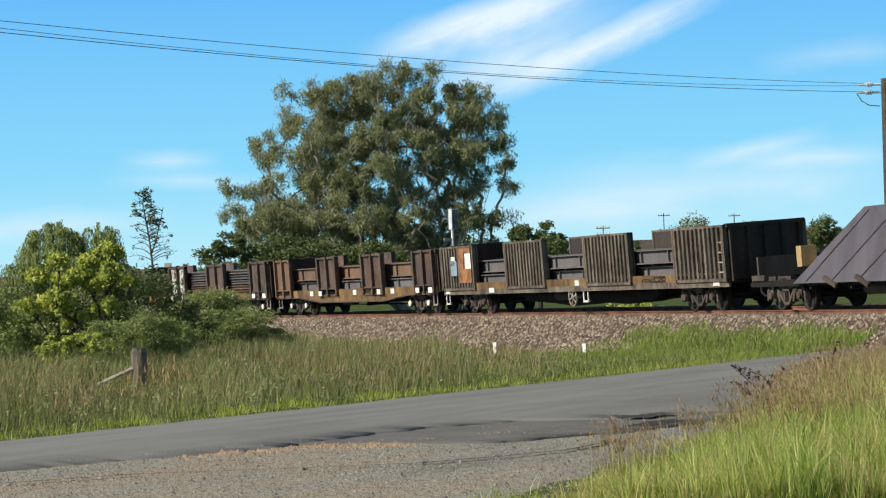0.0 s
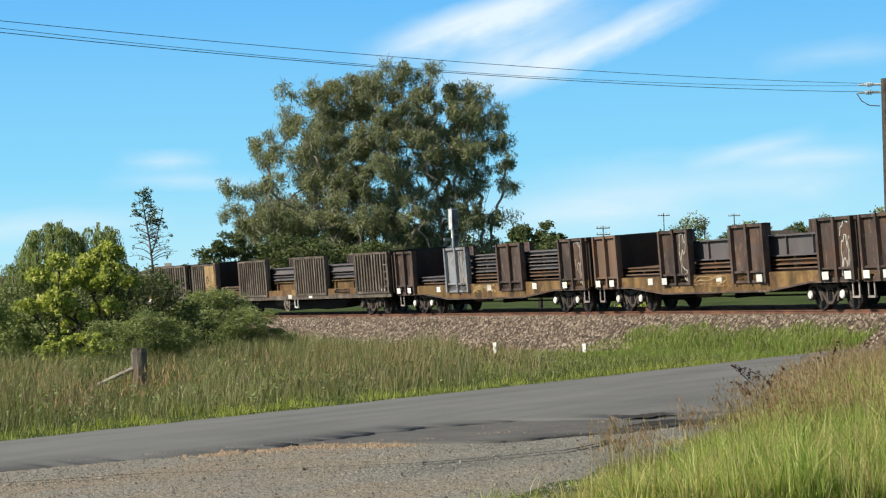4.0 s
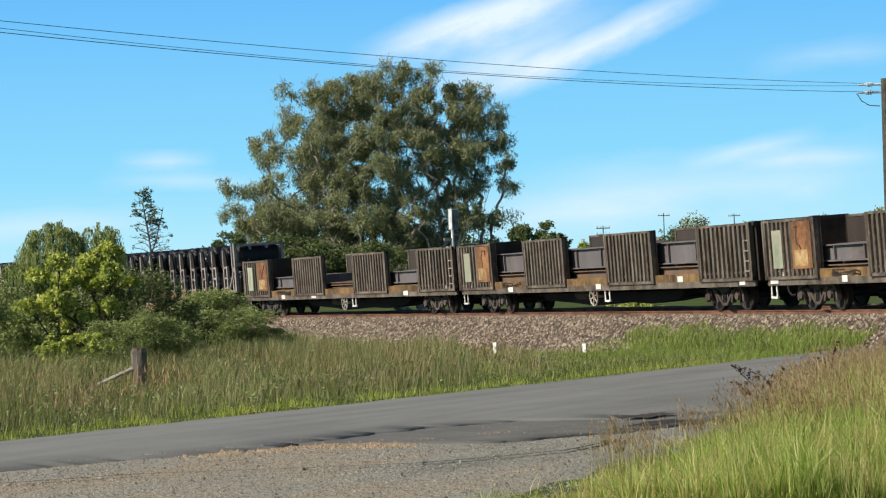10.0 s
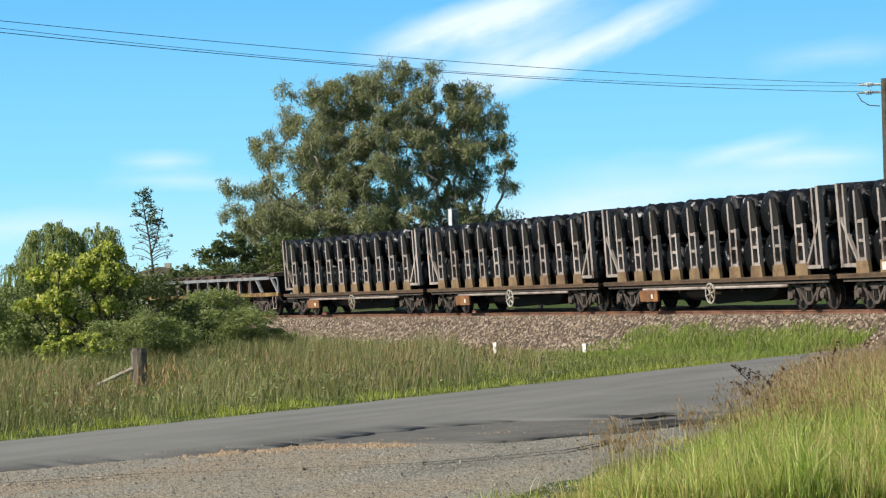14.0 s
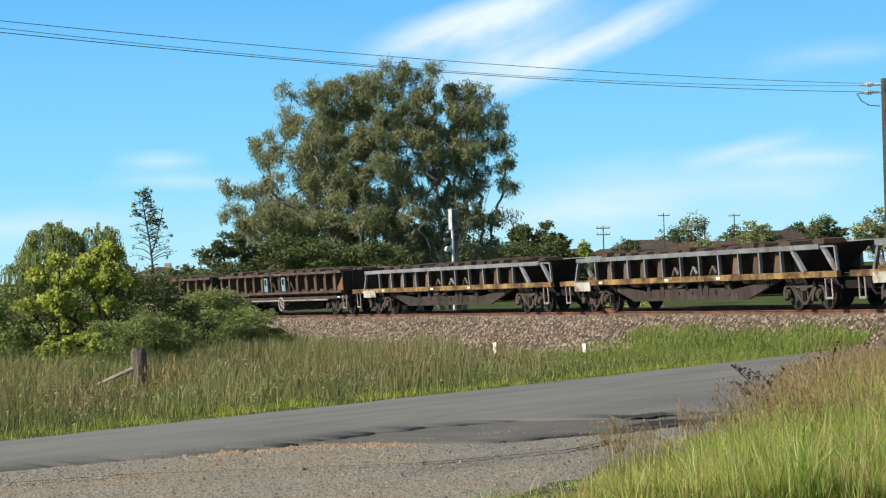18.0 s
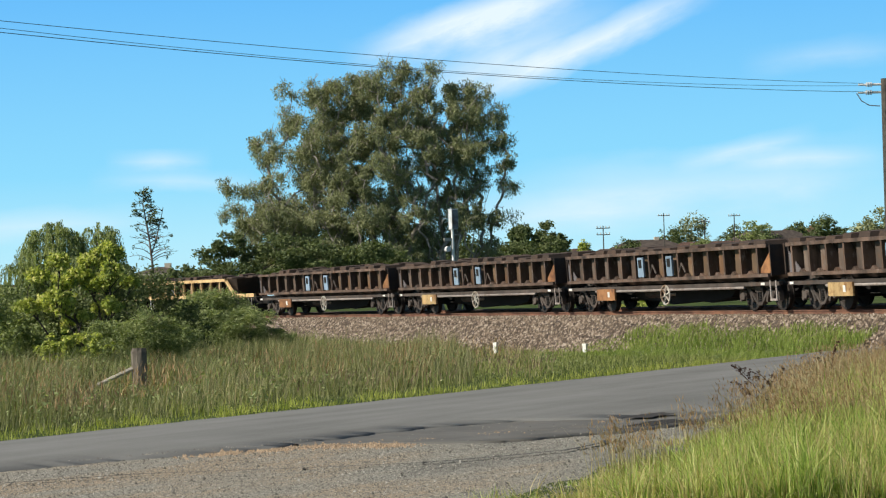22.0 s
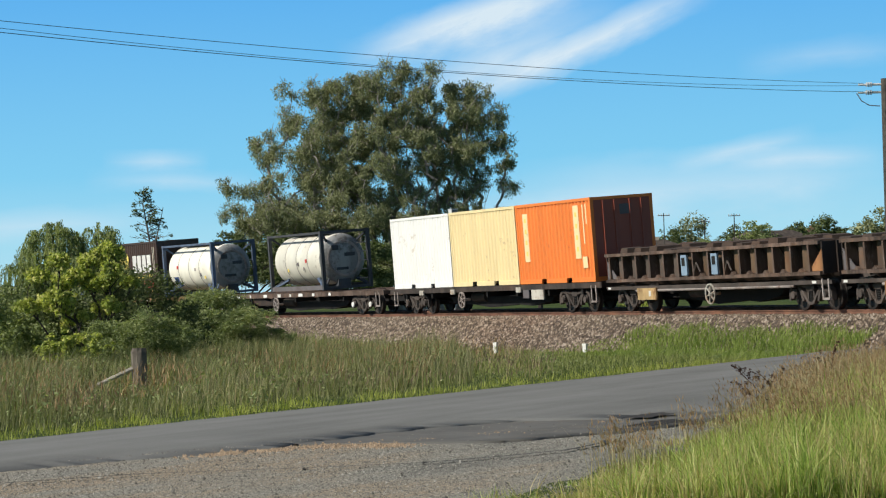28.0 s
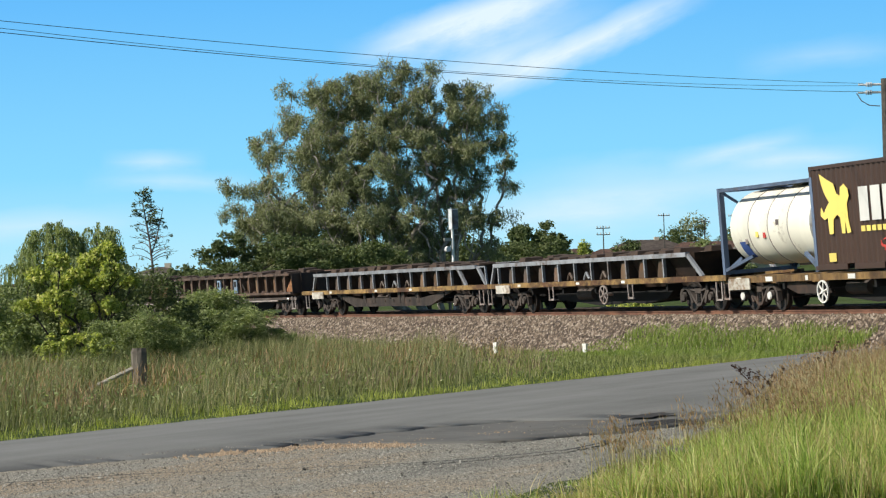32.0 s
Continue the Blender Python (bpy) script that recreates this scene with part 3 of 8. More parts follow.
def ribbon(name, mat, o_left, o_right, a0, a1, z, step=0.5, wob_l=0.0, wob_r=0.0, cols=6, label="", category="", crown=0.0, skirt=0.0):
    """A strip along the road; its edges are given by offset functions of the distance along."""
    g = Geo()
    n = int((a1 - a0) / step)
    for i in range(n + 1):
        a = a0 + (a1 - a0) * i / n
        l = o_left(a) + wob_l * (noise.noise((a * 0.8, 1.7, 0)) + 0.5 * noise.noise((a * 3.1, 4.1, 0)))
        r = o_right(a) + wob_r * (noise.noise((a * 0.7, 9.7, 0)) + 0.5 * noise.noise((a * 2.9, 7.3, 0)) + (0.5 * noise.noise((a * 7.3, 2.3, 0)) + 0.4 * noise.noise((a * 19.0, 5.3, 0)) if skirt else 0.0))
        for j in range(cols + 1):
            k = j / cols
            x, y = road_xy(l + (r - l) * k, a)
            edge = -0.03 if j == 0 or (j == cols and not skirt) else (-0.034 * float(sstep(20.4, 19.0, a)) if j == cols else 0.0)
            g.v.append((x, y, z + edge + crown * (1 - (2 * k - 1) ** 2)))
        if skirt:
            # the broken edge stands up as a step
            x, y = road_xy(r + 0.012, a)
            g.v.append((x, y, z - skirt))
    c = cols + (1 if skirt else 0)
    for i in range(n):
        for j in range(c):
            k = i * (c + 1) + j
            g.f.append((k, k + 1, k + c + 2, k + c + 1))
    ob = new(name, g.mesh(name, mat, True))
    return tagged(ob, label, category, kind="structure")


def bend(a):
    """The road turns to run beside the track past the bushes."""
    return max(0.0, a - 52.0) ** 2 * 0.05


O_FAR = -16.85


EDGE_A = [-40, 14, 16.5, 17.5, 19.3, 20.3, 22.0, 23.6, 24.7, 25.1, 25.9, 27.0, 32.0, 38.0, 45.0, 60.0]
EDGE_O = [-15.5, -15.0, -13.9, -13.5, -12.9, -12.5, -12.4, -12.3, -11.8, -10.8, -10.7, -9.2, -10.4, -11.8, -13.2, -15.8]


def near_edge(a):
    return float(np.interp(a, EDGE_A, EDGE_O))


def old_edge(a):
    """Edge of the older, lower layer of asphalt that the road's edge has broken back from."""
    return float(np.interp(a, [20.7, 21.0, 21.2, 22.3, 22.7, 26.0], [-12.4, -11.3, -10.3, -9.8, -9.5, -9.2]))


ribbon("road", M["asphalt"], lambda a: O_FAR + bend(a), lambda a: near_edge(a) + bend(a), -40, 66, 0.045, 0.12, 0.10, 0.24, 8,
       "worn grey asphalt road with broken edges", "road", 0.05, 0.05)
ribbon("old_asphalt", M["old_asphalt"], lambda a: near_edge(a) - 0.4, old_edge, 20.7, 26.0, 0.036, 0.08, 0.05, 0.16, 5,
       "smooth dark slab of older asphalt below the road's edge", "road", 0.0, 0.04)
ribbon("gravel_apron", M["gravel"], lambda a: near_edge(a) - 0.9, lambda a: -6.9 - 0.13 * max(0, a - 17), -40, 42, 0.014, 0.4, 0.1, 0.35, 6,
       "grey and orange gravel apron beside the road", "gravel")


def dirt_patch(o, a, lo, la, seed, z=0.062, mat="dirt", label="orange dirt where the asphalt edge has crumbled", name="dirt_patch"):
    g = Geo()
    n = 40
    x, y = road_xy(o, a)
    g.v.append((x, y, z))
    for i in range(n):
        an = 2 * math.pi * i / n
        k = 1 + 0.6 * noise.noise((math.cos(an) * 1.6, math.sin(an) * 1.6, seed)) + 0.7 * noise.noise((math.cos(an) * 5, math.sin(an) * 5, seed))
        x, y = road_xy(o + lo * k * math.cos(an), a + la * k * math.sin(an))
        g.v.append((x, y, z - 0.022))
    g.f = [(0, 1 + i, 1 + (i + 1) % n) for i in range(n)]
    tagged(new(name, g.mesh(name, M[mat])), label, "dirt", kind="structure")


CRUMBS = []
for o, a, lo, la, sd in [(-11.6, 20.9, 0.30, 0.35, 1.0), (-11.95, 20.6, 0.28, 0.35, 2.0), (-12.3, 20.1, 0.24, 0.5, 3.0), (-10.95, 22.5, 0.24, 0.40, 4.0), (-11.3, 21.6, 0.16, 0.35, 5.0), (-12.6, 19.5, 0.2, 0.5, 6.0), (-10.5, 24.5, 0.2, 0.35, 7.0), (-11.3, 20.7, 0.24, 0.3, 9.0)]:
    dirt_patch(o, a, lo * 0.8, la * 0.8, sd, 0.028)
    CRUMBS.append((o, a, lo, la))
# these two dark patches stand in for the broken edge's shaded side
dirt_patch(-10.3, 25.5, 0.22, 0.5, 8.0, 0.082, "ground_shade", "dark patch for the shaded lip of the broken road edge")
dirt_patch(-9.75, 24.4, 0.20, 0.75, 11.0, 0.062, "ground_shade", "dark patch for a shaded hollow beside the road")


def seam(name, pts, w, z):
    """A thin dark strip on the surface, painted in place of a wire's shadow."""
    g = Geo()
    for i, (o, a) in enumerate(pts):
        for k in (-1, 1):
            x, y = road_xy(o + k * w / 2, a)
            g.v.append((x, y, z))
    g.f = [(2 * i, 2 * i + 1, 2 * i + 3, 2 * i + 2) for i in range(len(pts) - 1)]
    tagged(new(name, g.mesh(name, M["ground_shade"])), "thin dark strip painted for an overhead wire's shadow", "seam", kind="structure")


# course of the wire's shadow that the strip imitates
WIRE_SHADOW_A, WIRE_SHADOW_O = [14.6, 15.7, 16.8, 17.5, 18.3, 19.2, 20.0, 21.0, 22.2], [-13.2, -12.46, -11.75, -10.68, -9.66, -9.22, -8.95, -9.0, -9.4]
seam("seam", [(float(np.interp(a, WIRE_SHADOW_A, WIRE_SHADOW_O)) + 0.03 * noise.noise((a * 6, 3.0, 0)), a) for a in np.linspace(14.6, 21.6, 90)], 0.06, 0.038)


def loose_gravel():
    """Pebbles strewn over the apron and along the broken edge."""
    n = 52000
    a = rng.uniform(13, 31, n)
    o = rng.uniform(-13.4, -6.6, n)
    edge_o = np.interp(a, EDGE_A, EDGE_O)
    slab = (a > 21.0) & (a < 26) & (o < np.interp(a, [21.0, 22.3, 22.7, 26.0], [-10.3, -9.8, -9.5, -9.2]))
    keep = (o > edge_o + np.abs(rng.normal(0, 0.25, n)) - 0.22) & ~(slab & (rng.random(n) < 0.96))
    a, o = a[keep], o[keep]
    n = len(a)
    x, y = o * RN[0] + a * RD[0], o * RN[1] + a * RD[1]
    slab = (a > 21.2) & (a < 26) & (o < np.interp(a, [21.2, 22.3, 22.7, 26.0], [-10.3, -9.8, -9.5, -9.2]))
    z = np.where(o < (edge_o[keep] + 0.05), 0.055, np.where(slab, 0.036, 0.016))
    r = rng.uniform(0.005, 0.012, n) * np.where(rng.random(n) < 0.04, 2.0, 1.0)
    base = np.array([(1, 0, 0), (-0.5, 0.87, 0), (-0.5, -0.87, 0), (0, 0, 0.9)], float)
    tri = np.array([(0, 1, 3), (1, 2, 3), (2, 0, 3)])
    an = rng.uniform(0, 6.28, n)
    jit = rng.uniform(0.7, 1.3, (n, 4, 1)) * base[None]
    ca, sa = np.cos(an)[:, None], np.sin(an)[:, None]
    v = np.stack([(jit[:, :, 0] * ca - jit[:, :, 1] * sa) * r[:, None] + x[:, None], (jit[:, :, 0] * sa + jit[:, :, 1] * ca) * r[:, None] + y[:, None], jit[:, :, 2] * r[:, None] + z[:, None]], -1).reshape(-1, 3)
    f = (tri[None] + (np.arange(n) * 4)[:, None, None]).reshape(-1, 3)
    tagged(new("loose_gravel", tri_mesh("loose_gravel", v, f, M["pebble"])), "loose small grey pebbles on the gravel apron", "gravel", kind="stuff")


loose_gravel()


def dirt_crumbs():
    """Lumps of dry soil and broken asphalt lying where the edge has crumbled."""
    v, f = [], []
    for o, a, lo, la in CRUMBS:
        for i in range(420):
            k = min(1.6, abs(rng.normal(0, 0.7)))
            an = rng.uniform(0, 6.28)
            x, y = road_xy(o + lo * k * math.cos(an), a + la * k * math.sin(an))
            r = rng.uniform(0.008, 0.02) * (2.0 if rng.random() < 0.06 else 1.0)
            b = len(v)
            for j in range(4):
                t = j * math.pi / 2 + rng.uniform(-0.4, 0.4)
                v.append((x + r * math.cos(t), y + r * math.sin(t), 0.012))
            v.append((x + rng.uniform(-0.3, 0.3) * r, y + rng.uniform(-0.3, 0.3) * r, 0.022 + r * rng.uniform(0.5, 1.0)))
            f += [(b + j, b + (j + 1) % 4, b + 4) for j in range(4)]
    tagged(new("dirt_crumbs", tri_mesh("dirt_crumbs", v, f, M["dirt"])), "crumbled orange soil along the broken road edge", "dirt", kind="stuff")


dirt_crumbs()


# ---- embankment, rails ----
def make_embankment():
    prof = [(-5.2, -0.75), (-3.7, 0.05), (-2.5, 0.06), (-1.8, -0.2), (-1.3, -0.2), (0, -0.2), (1.3, -0.2), (1.95, -0.21), (2.3, -0.30), (3.3, -0.85), (4.4, -1.38), (5.2, -1.55)]
    g = Geo()
    steps = np.arange(-150, 84, 1.0)
    for s in steps:
        for l, z in prof:
            w = 0.05 * noise.noise((s * 0.5, l * 1.3, 2.0)) if abs(l) > 1.5 else 0
            g.v.append(tuple(beside(float(s), l, z + w)))
    k = len(prof)
    for i in range(len(steps) - 1):
        for j in range(k - 1):
            a = i * k + j
            g.f.append((a, a + 1, a + k + 1, a + k))
    tagged(new("ballast_bank", g.mesh("ballast_bank", M["ballast"], True)), "bank of brown and grey crushed stone ballast", "ballast", kind="structure")
    # loose stones on the bank
    n = 52000
    s = rng.uniform(-32, 40, n)
    l = np.where(rng.random(n) < 0.22, rng.uniform(0.9, 2.1, n), rng.uniform(2.0, 4.9, n))
    lp = np.array([p[0] for p in prof])
    zp = np.array([p[1] for p in prof])
    z = np.interp(l, lp, zp)
    h = TURN_0 + s / R_CURVE
    x = (np.sin(h) - math.sin(TURN_0)) * R_CURVE - l * np.sin(h)
    y = FAR_0 + (np.cos(h) - math.cos(TURN_0)) * R_CURVE - l * np.cos(h)
    zz = RAIL_0 + GRADE * s + z + 0.01
    r = rng.uniform(0.026, 0.072, n)
    base = np.array([(1, 0, -0.3), (-1, 0, -0.3), (0, 1, -0.3), (0, -1, -0.3), (0, 0, 0.8)], float)
    tri = np.array([(0, 2, 4), (2, 1, 4), (1, 3, 4), (3, 0, 4)])
    an = rng.uniform(0, 6.28, n)
    jit = rng.uniform(0.6, 1.4, (n, 5, 1)) * base[None]
    ca, sa = np.cos(an)[:, None], np.sin(an)[:, None]
    vx = (jit[:, :, 0] * ca - jit[:, :, 1] * sa) * r[:, None] + x[:, None]
    vy = (jit[:, :, 0] * sa + jit[:, :, 1] * ca) * r[:, None] + y[:, None]
    vz = jit[:, :, 2] * r[:, None] + zz[:, None]
    v = np.stack([vx, vy, vz], -1).reshape(-1, 3)
    f = (tri[None] + (np.arange(n) * 5)[:, None, None]).reshape(-1, 3)
    tagged(new("ballast_stones", tri_mesh("ballast_stones", v, f, M["stone"])), "loose brown and grey crushed stones on the bank", "ballast", kind="stuff")


make_embankment()


def canted(s, l, z):
    p, h = track_at(s)
    c = radians(CANT)
    l2, z2 = l * math.cos(c) + z * math.sin(c), z * math.cos(c) - l * math.sin(c)
    return Vector((p.x - l2 * math.sin(h), p.y - l2 * math.cos(h), p.z + z2))


def make_track():
    track = tagged(new("railway_track"), "single rusty railway track on timber sleepers", "railway track")
    sec = [(-0.07, -0.16), (0.07, -0.16), (0.07, -0.145), (0.012, -0.125), (0.012, -0.04), (0.036, -0.03), (0.036, 0.0), (-0.036, 0.0), (-0.036, -0.03), (-0.012, -0.04), (-0.012, -0.125), (-0.07, -0.145)]
    k = len(sec)
    for side in (0.755, -0.755):
        g = Geo()
        steps = np.arange(-150, 84.1, 2.0)
        for s in steps:
            for dl, z in sec:
                g.v.append(tuple(canted(float(s), side + dl, z)))
        for i in range(len(steps) - 1):
            for j in range(k):
                g.f.append((i * k + j, i * k + (j + 1) % k, (i + 1) * k + (j + 1) % k, (i + 1) * k + j))
        one("rail", g, M["rail"], track, "rust-brown steel rail")

    def slp(g):
        g.box(-0.12, 0.12, -1.3, 1.3, -0.30, -0.162)

    def clip(g):
        g.box(-0.09, 0.09, -0.17, 0.17, -0.162, -0.145)
        for d in (-0.11, 0.11):
            g.tube((0, d, -0.15), (0, d, -0.105), 0.028, n=6)

    for i in range(170):
        s = -58 + i * 0.61
        p, h = track_at(s)
        m = Matrix.Translation(p) @ Matrix.Rotation(-h, 4, "Z") @ Matrix.Rotation(radians(CANT), 4, "X")
        sl = part("sleeper", shared("sleeper", M["sleeper"], slp), track, m)
        for y in (-0.755, 0.755):
            part("rail_fastening", shared("rail_fastening", M["rail"], clip), sl, (0, y, 0))


make_track()
# ---- wagons ----
def wheelset_geo(g):
    my = Matrix.Rotation(math.pi / 2, 4, "X")
    for sy in (-1, 1):
        prof = [(0.05, 0.08), (0.14, 0.08), (0.16, 0.03), (0.38, 0.045), (0.40, 0.075), (0.46, 0.07), (0.462, -0.05), (0.495, -0.055), (0.495, -0.075), (0.40, -0.075), (0.38, -0.03), (0.16, -0.04), (0.05, -0.05)]
        m = Matrix.Translation((0, sy * 0.75, 0)) @ my
        g.lathe([(r, (z if sy < 0 else -z)) for r, z in prof], 22, m)
    g.tube((0, -1.05, 0), (0, 1.05, 0), 0.075, n=10)


def side_frame_geo(g):
    """Cast side frame: arched top member, truss below, open windows, bearing boxes at the ends."""
    for pts, w in (([(-1.16, 0.30), (-1.14, 0.56), (-1.02, 0.70), (-0.875, 0.75), (-0.70, 0.72), (-0.52, 0.52), (-0.42, 0.28)], 0.10), ([(-0.56, 0.66), (-0.32, 0.42), (-0.12, 0.22), (0.12, 0.22), (0.32, 0.42), (0.56, 0.66)], 0.085),
                   ([(0.42, 0.28), (0.52, 0.52), (0.70, 0.72), (0.875, 0.75), (1.02, 0.70), (1.14, 0.56), (1.16, 0.30)], 0.10), ([(-0.70, 0.76), (-0.3, 0.68), (0.3, 0.68), (0.70, 0.76)], 0.07)):
        for a, b in zip(pts, pts[1:]):
            g.beam((a[0], 0, a[1]), (b[0], 0, b[1]), 0.15, w)
    for x in (-0.875, 0.875):
        g.box(x - 0.12, x + 0.12, -0.08, 0.08, 0.36, 0.62)
        g.tube((x, -0.15, 0.46), (x, -0.07, 0.46), 0.11, 0.12, n=12)
    for x in (-0.16, 0.16):
        g.box(x - 0.035, x + 0.035, -0.05, 0.09, 0.20, 0.70)


def spring_geo(g):
    prof = []
    for k in range(6):
        z = 0.25 + k * 0.055
        prof += [(0.05, z), (0.085, z + 0.012), (0.085, z + 0.036), (0.05, z + 0.05)]
    g.lathe(prof, 12)


def bolster_geo(g):
    g.box(-0.20, 0.20, -1.10, 1.10, 0.58, 0.74)
    g.box(-0.16, 0.16, -0.9, 0.9, 0.50, 0.60)
    g.lathe([(0.0, 0.74), (0.22, 0.74), (0.22, 0.84), (0.0, 0.84)], 14)
    for x in (-0.36, 0.36):
        g.box(x - 0.04, x + 0.04, -0.85, 0.85, 0.33, 0.42)
        for y in (-0.75, 0.75):
            g.box(x - 0.07 + (0.08 if x > 0 else -0.08), x + 0.07 + (0.08 if x > 0 else -0.08), y - 0.05, y + 0.05, 0.32, 0.58)
    g.beam((-0.9, 0.5, 0.3), (0.9, 0.5, 0.3), 0.05)


def cap_geo(g):
    g.tube((0, 0, 0), (0, -0.035, 0), 0.125, 0.105, n=14)


WHEELS = []


def bogie(wagon, x, caps=False):
    b = part("bogie", shared("bolster", M["bogie"], bolster_geo), wagon, (x, 0, 0), "brown cast-steel bogie")
    for sy in (-1, 1):
        m = Matrix.Translation((0, sy * 1.02, 0)) @ (Matrix.Rotation(math.pi, 4, "Z") if sy > 0 else Matrix())
        part("side_frame", shared("side_frame", M["bogie"], side_frame_geo), b, m)
        part("spring_nest", shared("spring_nest", M["black"], spring_geo, True), b, m)
        if caps and sy < 0:
            for dx in (-0.875, 0.875):
                part("bearing_cap", shared("bearing_cap", M["white"], cap_geo), b, (dx, -1.185, 0.46), "white bearing cap")
    for dx in (-0.875, 0.875):
        w = part("wheelset", shared("wheelset", M["wheel"], wheelset_geo, False), b)
        w.matrix_parent_inverse = Matrix.Translation((dx, 0, 0.46))
        WHEELS.append(w)
    return b


def coupler_geo(g):
    g.box(-0.45, 0.30, -0.09, 0.09, 0.80, 0.96)
    g.prism([(0.25, 0.76), (0.48, 0.74), (0.52, 1.0), (0.25, 1.0)], -0.16, 0.10)
    g.box(0.36, 0.5, 0.10, 0.18, 0.76, 1.0)


def hose_geo(g):
    g.sweep([(0.05, -0.35, 0.75), (0.16, -0.37, 0.52), (0.32, -0.36, 0.40), (0.48, -0.32, 0.42)], 0.035)


def hand_wheel_geo(g):
    g.ring((0, 0, 0), 0.30, 0.042, n=22)
    for k in range(3):
        a = math.pi * k / 3 + 0.3
        g.beam((-0.29 * math.cos(a), 0, -0.29 * math.sin(a)), (0.29 * math.cos(a), 0, 0.29 * math.sin(a)), 0.034)
    g.tube((0, -0.04, 0), (0, 0.35, 0), 0.05, n=8)


def step_geo(g):
    for x in (-0.17, 0.17):
        g.box(x - 0.03, x + 0.03, -0.03, 0.0, 0.0, 0.55)
    g.box(-0.2, 0.2, -0.04, 0.03, -0.04, 0.02)


def mark_geo(g):
    g.box(-0.16, 0.16, -0.008, 0.0, -0.09, 0.09)


def ends(wagon, half, hoses=True):
    for sx in (-1, 1):
        m = Matrix.Translation((sx * half, 0, 0)) @ (Matrix.Rotation(math.pi, 4, "Z") if sx < 0 else Matrix())
        part("coupler", shared("coupler", M["bogie"], coupler_geo), wagon, m)
        part("air_hose", shared("air_hose", M["black"], hose_geo), wagon, m)


def hand_wheel(wagon, x, y=-1.32, z=0.56, mat="worn_white"):
    part("hand_wheel", shared("hand_wheel", M[mat], hand_wheel_geo), wagon, (x, y, z), "pale six-spoked brake hand wheel")


def step(wagon, x, z=0.42, y=-1.30, mat="white"):
    part("step", shared("step", M[mat], step_geo), wagon, (x, y, z))


def mark(wagon, x, z, y=-1.382, w=1.0, h=1.0):
    part("marker_plate", shared("marker_plate", M["white"], mark_geo), wagon, Matrix.Translation((x, y, z)) @ Matrix.Diagonal((w, 1, h, 1)), "white reflective marker")


def underframe(wagon, half, z0, z1, gear=0.0):
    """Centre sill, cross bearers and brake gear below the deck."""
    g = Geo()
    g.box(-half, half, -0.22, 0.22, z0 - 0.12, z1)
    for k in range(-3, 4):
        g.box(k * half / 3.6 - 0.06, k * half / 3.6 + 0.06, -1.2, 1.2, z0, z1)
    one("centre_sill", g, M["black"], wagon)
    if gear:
        # one black block fills the shaded space around the brake gear
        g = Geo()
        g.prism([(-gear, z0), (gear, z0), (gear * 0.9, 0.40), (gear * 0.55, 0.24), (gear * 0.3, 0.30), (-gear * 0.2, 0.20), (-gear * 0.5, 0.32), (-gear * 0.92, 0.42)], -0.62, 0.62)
        one("gear_box", g, M["black"], wagon, "black block for brake gear and the shade around it")
    for x0, x1, y, r in ((-2.4, -1.2, -0.6, 0.20), (0.6, 1.4, 0.5, 0.16)):
        t = Geo()
        t.tube((x0, y, 0.62), (x1, y, 0.62), r, n=12)
        one("air_reservoir", t, M["bogie"], wagon)
    r = Geo()
    r.tube((-half * 0.6, -0.3, 0.42), (half * 0.6, -0.3, 0.42), 0.025, n=6)
    r.tube((-half * 0.3, 0.45, 0.36), (half * 0.6, 0.45, 0.36), 0.025, n=6)
    r.box(-0.3, -0.2, -0.5, 0.5, 0.36, 0.72)
    one("brake_rigging", r, M["black"], wagon)


def scribble(wagon, x, z, w, h, seed, mat="white", y=-1.39, name="painted_scrawl", n=3):
    """Loose painted strokes on a panel, with no letters in them."""
    rnd = random.Random(seed)
    g = Geo()
    for k in range(n):
        px, pz = x - w / 2 + w * (k + 0.5) / n, z - h * 0.4
        an = rnd.uniform(0.8, 2.2)
        for i in range(14):
            an += rnd.uniform(-1.3, 1.3)
            qx = min(max(px + math.cos(an) * w * 0.16, x - w / 2), x + w / 2)
            qz = min(max(pz + math.sin(an) * h * 0.2, z - h / 2), z + h / 2)
            g.beam((px, y, pz), (qx, y, qz), 0.012, rnd.uniform(0.025, 0.055))
            px, pz = qx, qz
    one(name, g, M[mat], wagon, "pale painted scrawl")


def corrugated_geo(w, h):
    def make(g):
        g.box(-w / 2, w / 2, -0.02, 0.03, 0, h)
    return make


def door_frame_geo(w, h):
    def make(g):
        g.box(-w / 2, w / 2, -0.15, 0.05, h - 0.07, h)
        g.box(-w / 2, w / 2, -0.13, 0.04, 0.0, 0.10)
        g.box(-w / 2, -w / 2 + 0.09, -0.16, 0.06, 0, h)
        g.box(w / 2 - 0.09, w / 2, -0.16, 0.06, 0, h)
        g.box(-w / 2, w / 2, -0.10, -0.02, 0.22, 0.28)
    return make


